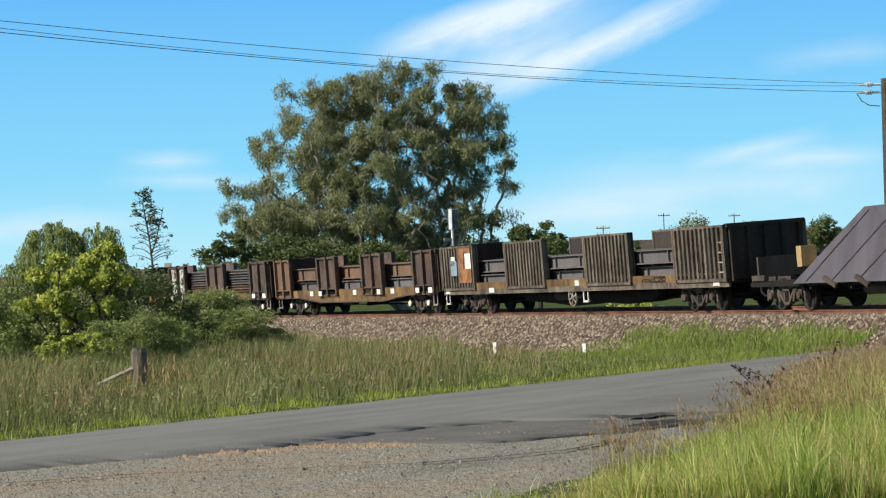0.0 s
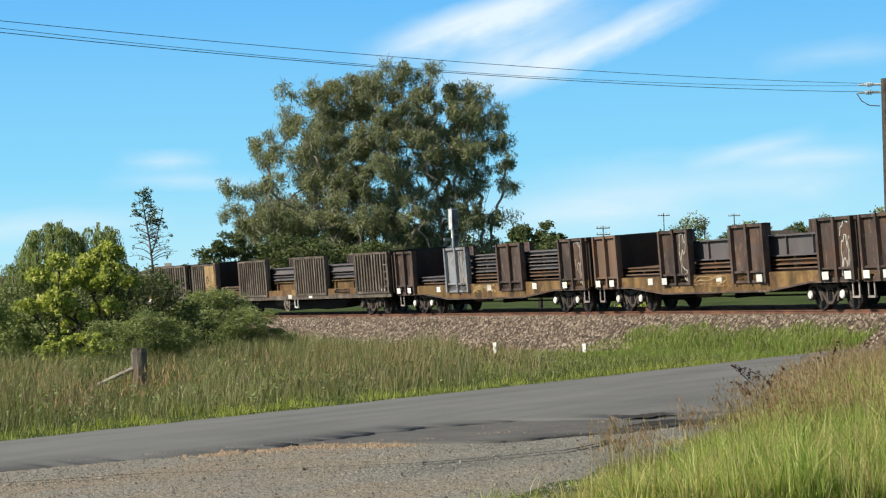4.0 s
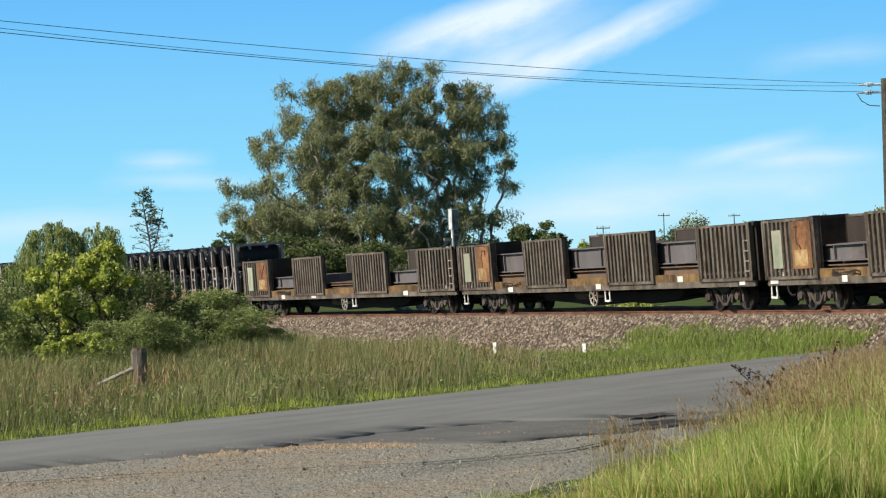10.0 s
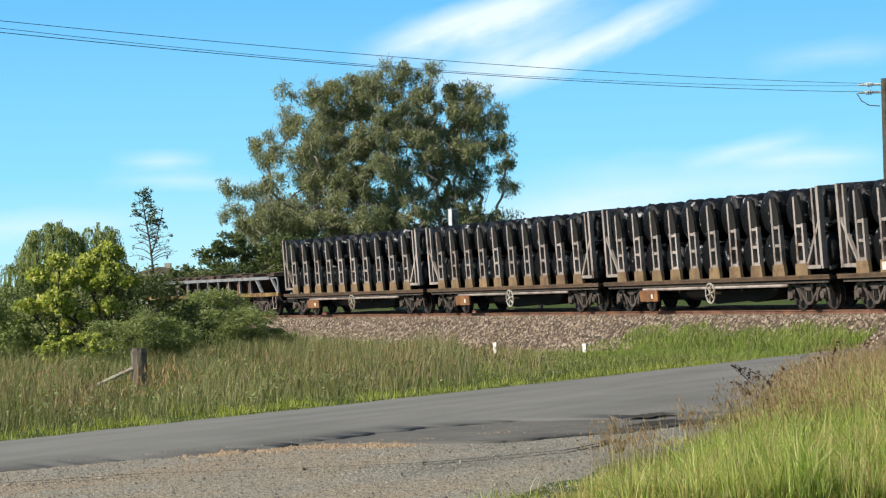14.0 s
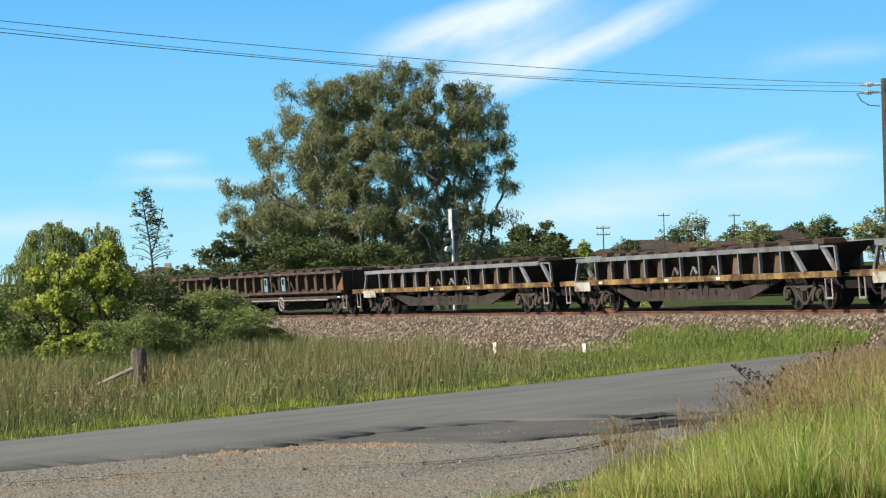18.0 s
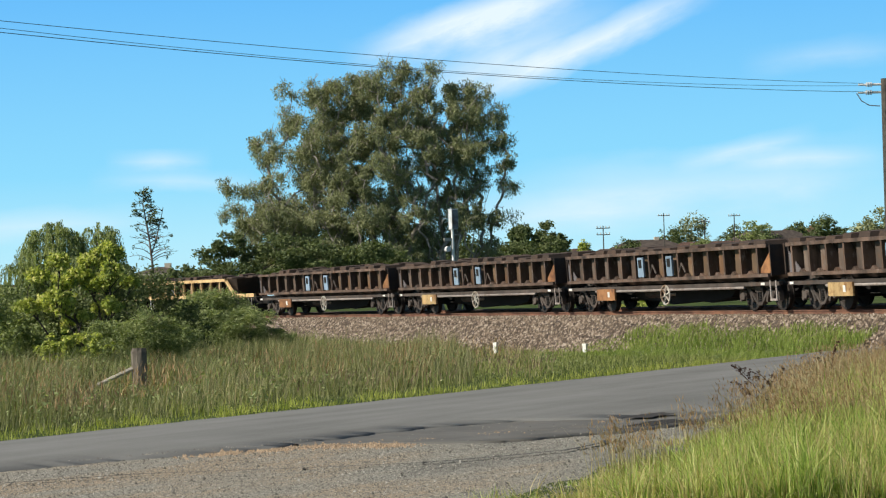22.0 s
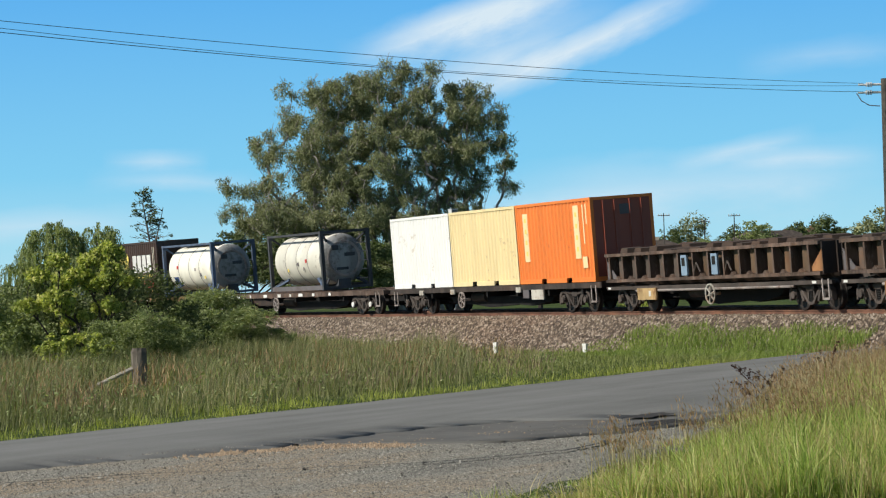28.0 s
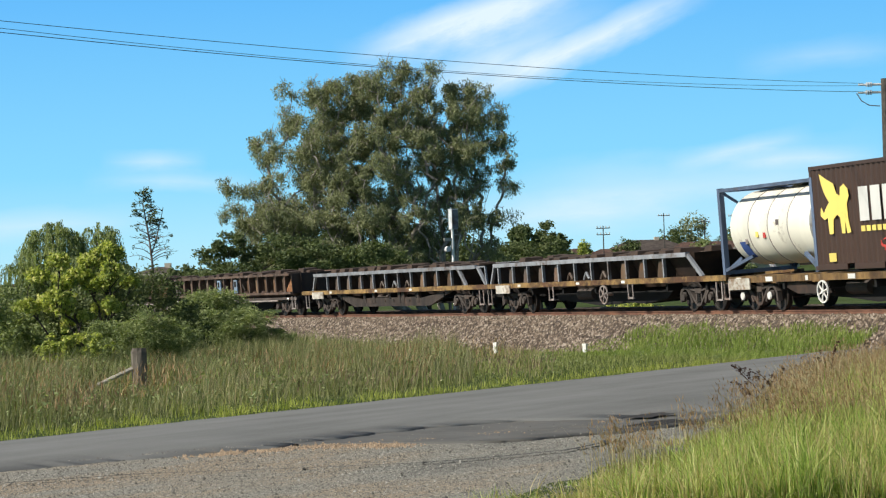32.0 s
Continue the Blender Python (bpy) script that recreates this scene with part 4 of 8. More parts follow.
def ribbed_door(wagon, dw, h, m, mat, label):
    """A door with each upright rib a piece of its own."""
    # the dark backing sheet paints shade into the gaps between ribs
    d = part("door", shared(f"door|{dw}", M["rib_gap_shade"], corrugated_geo(dw, h)), wagon, m, label)
    part("door_frame", shared(f"door_frame|{dw}", mat, door_frame_geo(dw, h)), d)
    n = max(3, round(dw / 0.265))
    rib = shared(f"door_rib|{h}", mat, lambda g: g.poly([(-0.075, 0, 0.10), (-0.06, -0.13, 0.10), (0.06, -0.13, 0.10), (0.075, 0, 0.10), (-0.075, 0, h - 0.07), (-0.06, -0.13, h - 0.07), (0.06, -0.13, h - 0.07), (0.075, 0, h - 0.07)],
                 [(0, 1, 5, 4), (1, 2, 6, 5), (2, 3, 7, 6), (0, 3, 2, 1), (4, 5, 6, 7)]))
    for i in range(n):
        part("door_rib", rib, d, (-dw / 2 + (i + 0.5) * dw / n, -0.02, 0))
    return d


def post_geo(h):
    return lambda g: g.box(-0.06, 0.06, -0.15, 0.05, 0, h)


def plate_door(wagon, dw, h, m, mat, label):
    d = part("door", shared(f"plate_door|{dw}", mat, plate_door_geo(dw, h)), wagon, m, label)
    for i in range(3):
        part("door_post", shared(f"door_post|{h}", mat, post_geo(h)), d, (-dw / 2 + 0.06 + (dw - 0.12) * i / 2, 0, 0))
    return d


def end_wall(wagon, x, z, h, sx):
    m = Matrix.Translation((x, 0, z)) @ (Matrix.Rotation(math.pi, 4, "Z") if sx < 0 else Matrix())
    # wall and posts coloured near-black for the shade on the wagon's end
    e = part("end_wall", shared(f"end_wall|{h}", M["dark_shade_and_trim"], end_wall_geo(h)), wagon, m)
    for i in range(5):
        part("end_post", shared(f"end_post|{h}", M["dark_shade_and_trim"], lambda g: g.box(0.03, 0.13, -0.06, 0.06, 0, h - 0.12)), e, (0, -1.2 + i * 0.6, 0))


def plate_door_geo(w, h):
    def make(g):
        g.box(-w / 2, w / 2, -0.02, 0.03, 0, h)
        g.box(-w / 2, w / 2, -0.10, 0.04, h - 0.09, h)
        g.box(-w / 2, w / 2, -0.10, 0.04, 0.30, 0.36)
        g.box(-w / 2, w / 2, -0.07, 0.04, 0.0, 0.08)
    return make


def end_wall_geo(h):
    def make(g):
        g.box(-0.03, 0.03, -1.32, 1.32, 0, h)
        g.box(-0.05, 0.15, -1.36, 1.36, h - 0.12, h)
    return make


CARRIED = []


def slab_load(c, pivot, x0, x1, z, layers, seed):
    """Steel slabs in courses with timbers between, packed in one bay. layers: height and material, upwards."""
    rnd = random.Random(seed)
    stack = tagged(new("slab_stack"), "stack of brown and grey steel slabs with packing timbers", "steel slabs", "steel loads")
    CARRIED.append((stack, Matrix.Translation(((x0 + x1) / 2, 0, z)), c, pivot))
    half = (x1 - x0) / 2
    z = 0.0
    for hh, mat in layers:
        t = Geo()
        for i in range(4):
            tx = -half + 0.35 + (2 * half - 0.8) * i / 3
            t.box(tx, tx + 0.12, -0.95, 0.95, z, z + 0.08)
        one("packing_timber", t, M["timber"], stack)
        z += 0.08
        g = Geo()
        e0, e1 = rnd.uniform(0, 0.3), rnd.uniform(0, 0.3)
        wd = 1.10 + rnd.uniform(-0.06, 0.06)
        q = rnd.uniform(-0.03, 0.03)
        # a flanged beam, its web set back between the flanges
        g.run([(-wd + q, z), (-wd + q, z + 0.035), (-wd + q + 0.10, z + 0.05), (-wd + q + 0.10, z + hh - 0.05), (-wd + q, z + hh - 0.035), (-wd + q, z + hh), (wd + q, z + hh), (wd + q, z)][::-1], -half + e0, half - e1)
        if hh > 0.4:
            for k in (0.3, 0.62):
                sx = -half + e0 + (2 * half - e0 - e1) * k
                g.box(sx, sx + 0.03, -wd + q + 0.02, -wd + q + 0.11, z + 0.045, z + hh - 0.045)
        one("steel_slab", g, M[mat], stack)
        z += hh


def wagon_root(label, group):
    return tagged(new("freight_wagon"), label, "freight wagon", group)


def wagon_corrugated(c, seed, tops, panel="tan", sills="ochre"):
    """Long open wagon with four ribbed doors a side and three open bays of steel."""
    rnd = random.Random(seed)
    w = wagon_root("long brown open wagon with ribbed steel doors carrying steel slabs", "open steel wagons")
    half = 11.35
    underframe(w, half, 0.66, 0.90, 5.6)
    bogie(w, -8.9)
    bogie(w, 8.9)
    ends(w, half + 0.02)
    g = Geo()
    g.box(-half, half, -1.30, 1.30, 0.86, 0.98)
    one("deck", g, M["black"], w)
    doors = [(-9.7, 3.3), (-3.4, 3.4), (3.3, 3.4), (9.7, 3.3)]
    bays = [(-8.05, -5.1), (-1.7, 1.6), (5.0, 8.05)]
    for sy in (-1, 1):
        g = Geo()
        g.box(-half, half, sy * 1.34 - 0.04, sy * 1.34 + 0.04, 0.76, 0.95)
        one("side_sill", g, M["plate"] if sills == "plate" else M["corrugated"], w)
        for i, (dx, dw) in enumerate(doors):
            if sy > 0 and rnd.random() < 0.12:
                continue
            m = Matrix.Translation((dx, sy * 1.30, 0.93)) @ (Matrix.Rotation(math.pi, 4, "Z") if sy > 0 else Matrix())
            ribbed_door(w, dw, 1.72, m, M["corrugated"], "brown ribbed steel door")
        for b0, b1 in bays:
            g = Geo()
            g.box(b0 - 0.02, b1 + 0.02, sy * 1.35 - 0.03, sy * 1.35 + 0.03, 0.95, 1.20)
            one("drop_side", g, M[sills], w, "ochre drop side")
    for sx in (-1, 1):
        end_wall(w, sx * (half - 0.04), 0.93, 1.75, sx)
    for i, (b0, b1) in enumerate(bays):
        slab_load(c, 8.9, b0 - 1.5, b1 + 1.5, 0.985, LOADS[tops[i]], seed * 7 + i)
    # painted panel on the left end door
    g = Geo()
    g.box(-9.45, -8.25, -1.475, -1.462, 1.22, 2.56)
    one("painted_panel", g, M[panel], w, "painted panel on the door")
    scribble(w, -8.9, 2.05, 0.7, 0.7, seed, "dark_shade_and_trim", -1.482, "panel_marking", 1)
    if seed == 1:
        for x0, x1, z0, z1, mt in ((-10.2, -9.6, 1.5, 2.1, "blue"), (-8.75, -8.2, 1.75, 2.35, "white"), (-10.15, -9.75, 1.9, 2.25, "white")):
            g = Geo()
            g.box(x0, x1, -1.492, -1.486, z0, z1)
            one("painted_panel", g, M[mt], w, "faded paint patch on the door")
    if seed > 7:
        g = Geo()
        g.box(-10.7, -10.1, -1.472, -1.460, 1.25, 2.35)
        one("painted_panel", g, M["pale_green"], w, "faded pale green patch on the door")
        g = Geo()
        g.box(-9.3, -8.5, -1.482, -1.476, 1.3, 1.75)
        one("painted_panel", g, M["tan"], w)
    g = Geo()
    g.box(-8.32, -8.12, -1.45, -1.2, 0.95, 2.68)
    one("door_post", g, M["tan"] if seed % 3 == 0 else M["corrugated"], w)
    for x in (-10.9, -10.3, -6.6, -3.0, 0.8, 3.1, 6.7, 10.6):
        if rnd.random() < 0.75:
            mark(w, x, 0.90 if rnd.random() < 0.5 else 1.05, -1.388, rnd.uniform(0.8, 1.6), 1.0)
    hand_wheel(w, 0.25)
    step(w, 1.3)
    step(w, -11.1)
    scribble(w, rnd.choice((-6.5, 6.5)), 1.07, 1.6, 0.16, seed + 3, "dark_shade_and_trim", -1.386, "painted_scrawl", 5)
    lad = Geo()
    for z in (1.2, 1.5, 1.8, 2.1):
        lad.box(10.95, 11.25, -1.47, -1.44, z, z + 0.04)
    one("ladder", lad, M["coilgrey"], w)
    return w, half, 8.9


def wagon_plate(c, seed, tops, scrawl=True, pale=None):
    """Shorter open wagon with plate doors and a fish-bellied ochre sill."""
    rnd = random.Random(seed)
    w = wagon_root("brown open wagon with plate doors and ochre fish-bellied sill", "open steel wagons")
    half = 8.55
    underframe(w, half, 0.62, 0.90)
    bogie(w, -6.45, True)
    bogie(w, 6.45, True)
    ends(w, half + 0.02)
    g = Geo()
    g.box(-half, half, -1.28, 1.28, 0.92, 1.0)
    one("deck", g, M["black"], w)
    belly = [(-half, 0.84), (-5.9, 0.84), (-3.4, 0.62), (3.4, 0.62), (5.9, 0.84), (half, 0.84), (half, 1.16), (-half, 1.16)]
    flange = [(-half, 0.80), (-5.9, 0.80), (-3.4, 0.58), (3.4, 0.58), (5.9, 0.80), (half, 0.80), (half, 0.85), (5.88, 0.85), (3.38, 0.63), (-3.38, 0.63), (-5.88, 0.85), (-half, 0.85)]
    doors = [(-7.55, 1.9), (-2.35, 2.1), (2.5, 2.1), (7.55, 1.9)]
    bays = [(-6.6, -3.4), (-1.3, 1.45), (3.55, 6.6)]
    for sy in (-1, 1):
        g = Geo()
        g.prism(belly, sy * 1.32 - 0.03, sy * 1.32 + 0.03)
        one("side_sill", g, M["ochre"], w, "ochre fish-bellied side sill")
        g = Geo()
        g.prism(flange, sy * 1.34 - 0.06, sy * 1.34 + 0.06)
        one("sill_flange", g, M["plate"], w)
        for i, (dx, dw) in enumerate(doors):
            m = Matrix.Translation((dx, sy * 1.33, 0.86)) @ (Matrix.Rotation(math.pi, 4, "Z") if sy > 0 else Matrix())
            mat = M["lightgrey"] if pale == i and sy < 0 else (M["slab_brown"] if i == 0 and sy < 0 and seed % 2 == 0 else M["plate"])
            plate_door(w, dw, 1.74, m, mat, "plate steel door with posts")
    for sx in (-1, 1):
        end_wall(w, sx * (half - 0.04), 0.9, 1.7, sx)
    for i, (b0, b1) in enumerate(bays):
        slab_load(c, 6.45, b0 - 0.9, b1 + 0.9, 1.005, LOADS[tops[i]], seed * 11 + i)
    for x in (-8.2, -7.1, -4.4, -3.1, 0.4, 3.2, 4.3, 7.0, 8.2):
        if rnd.random() < 0.85:
            mark(w, x, 1.0, -1.49 if any(abs(x - d) < q / 2 for d, q in doors) else -1.356, 1.1, 1.2)
    if scrawl:
        for dx, dw in (doors[1:2] if seed == 3 else doors[1:4:2]):
            for sd in ((-0.26, 0.24) if seed == 3 else (0.24,)):
                scribble(w, dx + sd * dw, 1.72, dw * 0.30, 1.5, seed + int(dx * 10 + sd * 40), "white" if seed == 3 else "worn_white", -1.36, "painted_scrawl", 9 if seed == 3 else 4)
        scribble(w, rnd.choice((-0.2, -4.8)), 0.95, 2.2, 0.3, seed + 5, "tan", -1.358, "painted_scrawl", 5)
    step(w, 8.3, 0.40, mat="coilgrey")
    step(w, -8.3, 0.40, mat="coilgrey")
    return w, half, 6.45


def coil_geo(g):
    """A thick roll of wire lying across the wagon, uneven and hollow."""
    rnd = random.Random(4)
    prof = [(0.0, -1.06), (0.44, -1.08), (0.60, -1.02)]
    for k in range(12):
        z = -0.98 + 1.96 * k / 11
        prof.append((0.62 + (0.025 if k % 2 else -0.012), z))
    prof += [(0.60, 1.02), (0.44, 1.08), (0.0, 1.06)]
    g.lathe(prof, 22, Matrix.Rotation(math.pi / 2, 4, "X"))
    g.v = [(x * (1 + rnd.uniform(-0.03, 0.03)), y, z * (1 + rnd.uniform(-0.03, 0.03))) for x, y, z in g.v]


def stanchion_geo(g):
    """Pair of flat bars with rungs between, one side of the coil rack."""
    g.box(-0.25, -0.15, -0.06, 0.06, 0.0, 1.90)
    g.box(0.13, 0.23, -0.06, 0.06, 0.0, 1.13)
    for z in (0.0, 0.50, 1.02):
        g.box(-0.17, 0.15, -0.045, 0.045, z, z + 0.085)


def wedge_geo(g):
    """Dark tapering plate over the shorter bar."""
    g.prism([(-0.15, 1.06), (0.22, 1.10), (0.16, 1.5), (-0.02, 1.92), (-0.15, 1.95)], -0.04, 0.05)


def wagon_coil(c, seed, first=False, last=False):
    w = wagon_root("wagon with grey stanchion rack full of black wire coils", "wire coil wagons")
    half = 7.5
    underframe(w, half, 0.62, 0.86, 3.4)
    bogie(w, -5.85)
    bogie(w, 5.85)
    ends(w, half + 0.02)
    for sy in (-1, 1):
        g = Geo()
        g.box(-half, half, sy * 1.28 - 0.05, sy * 1.28 + 0.05, 0.90, 0.99)
        g.box(-half, half, sy * 1.30 - 0.04, sy * 1.30 + 0.04, 0.97, 1.03)
        one("deck_edge", g, M["deck_rust"], w)
        g = Geo()
        g.box(-half + 0.2, half - 0.2, sy * 1.22 - 0.04, sy * 1.22 + 0.04, 0.80, 0.86)
        one("side_sill", g, M["bogie"], w)
        g = Geo()
        g.tube((-4.6, sy * 1.24, 0.74), (5.0, sy * 1.24, 0.74), 0.045, n=8)
        one("brake_pipe", g, M["coilgrey"], w)
    g = Geo()
    g.box(-half, half, -1.25, 1.25, 0.86, 0.96)
    one("deck", g, M["black"], w)
    n = 10
    for sy in (-1, 1):
        for i in range(n):
            x = -6.0 + 12.0 * i / (n - 1)
            m = Matrix.Translation((x, sy * 1.26, 1.36)) @ (Matrix.Rotation(math.pi, 4, "Z") if sy > 0 else Matrix())
            sn = part("stanchion", shared("stanchion", M["coilgrey"], stanchion_geo), w, m)
            part("wedge_plate", shared("wedge_plate", M["black"], wedge_geo), sn)
            g2 = shared("stanchion_foot", M["foot"], lambda g: g.prism([(-0.36, 0.0), (0.36, 0.0), (0.32, 0.34), (-0.32, 0.34)], -0.05, 0.05))
            part("stanchion_foot", g2, w, (x, sy * 1.29, 1.02))
    for i in range(11):
        for row in (0, 1):
            x = -6.66 + 13.32 * i / 10
            m = Matrix.Translation((x + 0.04 * math.sin(i * 5 + row), 0.05 * math.sin(i * 2.1 + seed), 1.66 + 1.19 * row + 0.03 * math.sin(i * 3.3 + seed) * row)) @ Matrix.Rotation(i * 0.9 + row * 2.1 + seed, 4, "Y")
            k = tagged(new("wire_coil", shared("wire_coil", M["coil"], coil_geo, True)), "black coil of steel wire lying in a rack", "wire coil", "wire coils")
            CARRIED.append((k, m, c, 5.85))
    for sx in (-1, 1):
        g = Geo()
        x = sx * 7.15
        for y in (-1.26, 1.26):
            g.box(x - 0.07, x + 0.07, y - 0.07, y + 0.07, 1.2, 3.5)
            g.beam((x, y, 2.6), (x - sx * 0.85, y, 1.32), 0.09)
            g.box(min(x, x - sx * 0.95), max(x, x - sx * 0.95), y - 0.07, y + 0.07, 1.2, 1.3)
            g.box(x - sx * 0.32 - 0.05, x - sx * 0.32 + 0.05, y - 0.05, y + 0.05, 1.25, 3.45)
        g.box(x - 0.07, x + 0.07, -1.26, 1.26, 3.4, 3.5)
        g.box(x - 0.05, x + 0.05, -1.26, 1.26, 2.45, 2.6)
        for y in (-0.45, 0.45):
            g.box(x - 0.05, x + 0.05, y - 0.06, y + 0.06, 1.2, 3.4)
        one("end_frame", g, M["coilgrey"], w, "grey steel end frame")
    g = Geo()
    g.box(-4.7, -3.4, -1.34, -1.27, 0.36, 0.72)
    one("number_board", g, M["orange_rust"], w, "rust-orange board")
    mark(w, -3.8, 0.52, -1.345, 0.35, 0.8)
    for k in range(2):
        mark(w, -4.67 + 1.333 * k, 1.2, -1.352, 1.3, 1.2) if seed == 0 else None
    hand_wheel(w, 0.33 - 0.6 + 0.5, -1.30, 0.58)
    return w, half, 5.85


def wagon_cradle(c, seed, colour="lightgrey", truss=True, sill="sill_worn"):
    """Low hopper wagon: pale top rail on posts over an inset hopper, with slanted ends."""
    rnd = random.Random(seed)
    lab = {"lightgrey": "low hopper wagon with pale grey top rail and ochre sill", "yellow": "yellow-painted low hopper wagon loaded with ore"}[colour]
    w = wagon_root(lab, "low hopper wagons")
    half = 9.45
    # top rail, posts and slanted braces along the side
    if truss:
        r0, r1, p0, dp, posts = -7.9, 8.6, -6.4, 1.277, 11
        braces = ((6.95, 7.6, 0.13), (8.7, 9.35, 0.12), (-7.8, -8.15, 0.10))
    elif colour == "yellow":
        r0, r1, p0, dp, posts = -7.1, 6.3, -6.95, 1.136, 12
        braces = ((6.2, 7.1, 0.13), (-7.1, -7.75, 0.10))
    else:
        r0, r1, p0, dp, posts = -8.3, 7.0, -7.9, 1.33, 11
        braces = ((7.0, 7.9, 0.12), (-8.3, -8.7, 0.10))
    underframe(w, half, 0.68, 0.90, 0.0 if truss else 4.6)
    bogie(w, -7.1)
    bogie(w, 7.1)
    ends(w, half + 0.02)
    for sy in (-1, 1):
        g = Geo()
        g.box(-half, half, sy * 1.30 - 0.07, sy * 1.30 + 0.07, 0.95, 1.12)
        one("side_sill", g, M[sill], w, "worn yellow side sill")
        g = Geo()
        g.box(r0, r1, sy * 1.30 - 0.08, sy * 1.30 + 0.08, 1.74, 1.88)
        one("top_rail", g, M[colour], w)
        for i in range(posts):
            x = p0 + dp * i
            p = shared("post", M[colour], lambda g: g.box(-0.04, 0.04, -0.05, 0.05, 0, 0.62))
            part("post", p, w, (x, sy * 1.31, 1.12))
            # gussets take the dark colour of the posts' shaded faces
            gus = shared("gusset", M["dark_shade_and_trim"], lambda g: g.prism([(-0.02, 0), (0.02, 0), (0.02, 0.62), (-0.02, 0.62)], 0.0, 0.34))
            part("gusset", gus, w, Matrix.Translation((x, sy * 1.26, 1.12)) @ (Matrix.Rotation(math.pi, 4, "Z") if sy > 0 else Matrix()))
        for x0, x1, wd in braces:
            g = Geo()
            g.beam((x0, sy * 1.30, 1.80), (x1, sy * 1.30, 1.10), 0.10, wd)
            one("slant_brace", g, M[colour], w)
        if not truss:
            continue
        g = Geo()
        g.box(r1, 9.35, sy * 1.30 - 0.04, sy * 1.30 + 0.04, 1.78, 1.83)
        g.beam((9.35, sy * 1.30, 1.80), (9.42, sy * 1.30, 1.12), 0.07)
        one("end_rail", g, M[colour] if colour == "lightgrey" else M["tan"], w)
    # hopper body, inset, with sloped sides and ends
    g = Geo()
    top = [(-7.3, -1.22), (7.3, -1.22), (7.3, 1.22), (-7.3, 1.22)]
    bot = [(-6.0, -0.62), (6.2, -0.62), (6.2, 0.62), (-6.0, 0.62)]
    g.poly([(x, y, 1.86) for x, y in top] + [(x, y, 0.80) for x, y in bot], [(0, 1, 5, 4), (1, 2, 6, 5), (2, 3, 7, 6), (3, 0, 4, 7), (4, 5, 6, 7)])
    # body coloured as if in shade, behind the lighter bay plates
    one("hopper_body", g, M["dark_shade_and_trim"], w)
    # uneven ore in it
    heap(c, 7.1, -7.1, 7.1, 1.12, 1.80, 0.20, seed)
    for i in range(posts - 1):
        x = p0 + dp * (i + 0.62)
        if i in (4, 5, 6):
            g = Geo()
            g.tube((x - 0.3, -1.24, 1.16), (x - 0.1, -1.24, 1.40), 0.045, n=7)
            g.tube((x - 0.1, -1.24, 1.40), (x + 0.12, -1.24, 1.18), 0.045, n=7)
            one("door_lever", g, M["lightgrey"] if i == 5 else M["bay_grey" if colour == "lightgrey" else "tan"], w)
        else:
            # the slanted cut imitates the edge of sunlight in the bay
            pl = shared("bay_plate|cradle", M["bay_grey" if i < 4 else "bay_tan"], lambda g: g.poly([(-0.22, -1.20, 1.13), (0.24, -1.20, 1.13), (0.24, -1.22, 1.66), (-0.04, -1.22, 1.66), (-0.22, -0.9, 1.13), (0.24, -0.9, 1.13), (0.24, -0.95, 1.66), (-0.04, -0.95, 1.66)], [(0, 1, 2, 3), (4, 7, 6, 5), (0, 3, 7, 4), (1, 5, 6, 2), (3, 2, 6, 7), (0, 4, 5, 1)]))
            part("bay_plate", pl, w, (x, 0, 0))
    g = Geo()
    g.box(-8.1, -6.8, -1.42, -1.385, 0.76, 1.06)
    one("name_board", g, M["worn_white"], w, "pale worn board")
    if truss:
        for sy in (-1, 1):
            g = Geo()
            g.prism([(-6.0, 0.93), (-5.6, 0.93), (-2.9, 0.66), (-2.9, 0.36), (-3.9, 0.36)], sy * 1.12 - 0.05, sy * 1.12 + 0.05)
            g.prism([(6.0, 0.93), (3.9, 0.36), (2.9, 0.36), (2.9, 0.66), (5.6, 0.93)][::-1], sy * 1.12 - 0.05, sy * 1.12 + 0.05)
            g.box(-2.9, 2.9, sy * 1.12 - 0.05, sy * 1.12 + 0.05, 0.36, 0.72)
            for x in (-2.7, -1.75, 0.9, 1.3, 2.7):
                g.box(x - 0.13, x + 0.13, sy * 1.12 - 0.07, sy * 1.12 + 0.07, 0.50, 0.94)
            for x in (-1.9, -0.6, 0.3, 1.9):
                g.tube((x, sy * 1.2, 0.6), (x + 0.03, sy * 0.6, 0.66), 0.07, n=8)
            one("truss_girder", g, M["truss"], w, "deep rusty truss girder")
    else:
        hand_wheel(w, 0.95, -1.36, 0.62, "coilgrey")
        for x in (-3.3, 2.95):
            step(w, x, 0.50, -1.33, "white" if colour == "yellow" else "coilgrey")
    step(w, 8.9, 0.38, -1.30, "coilgrey")
    step(w, -8.9, 0.38, -1.30, "coilgrey")
    for x in (-6.0, -1.0, 2.5):
        mark(w, x, 1.03, -1.376, 0.8, 0.5)
    return w, half, 7.1


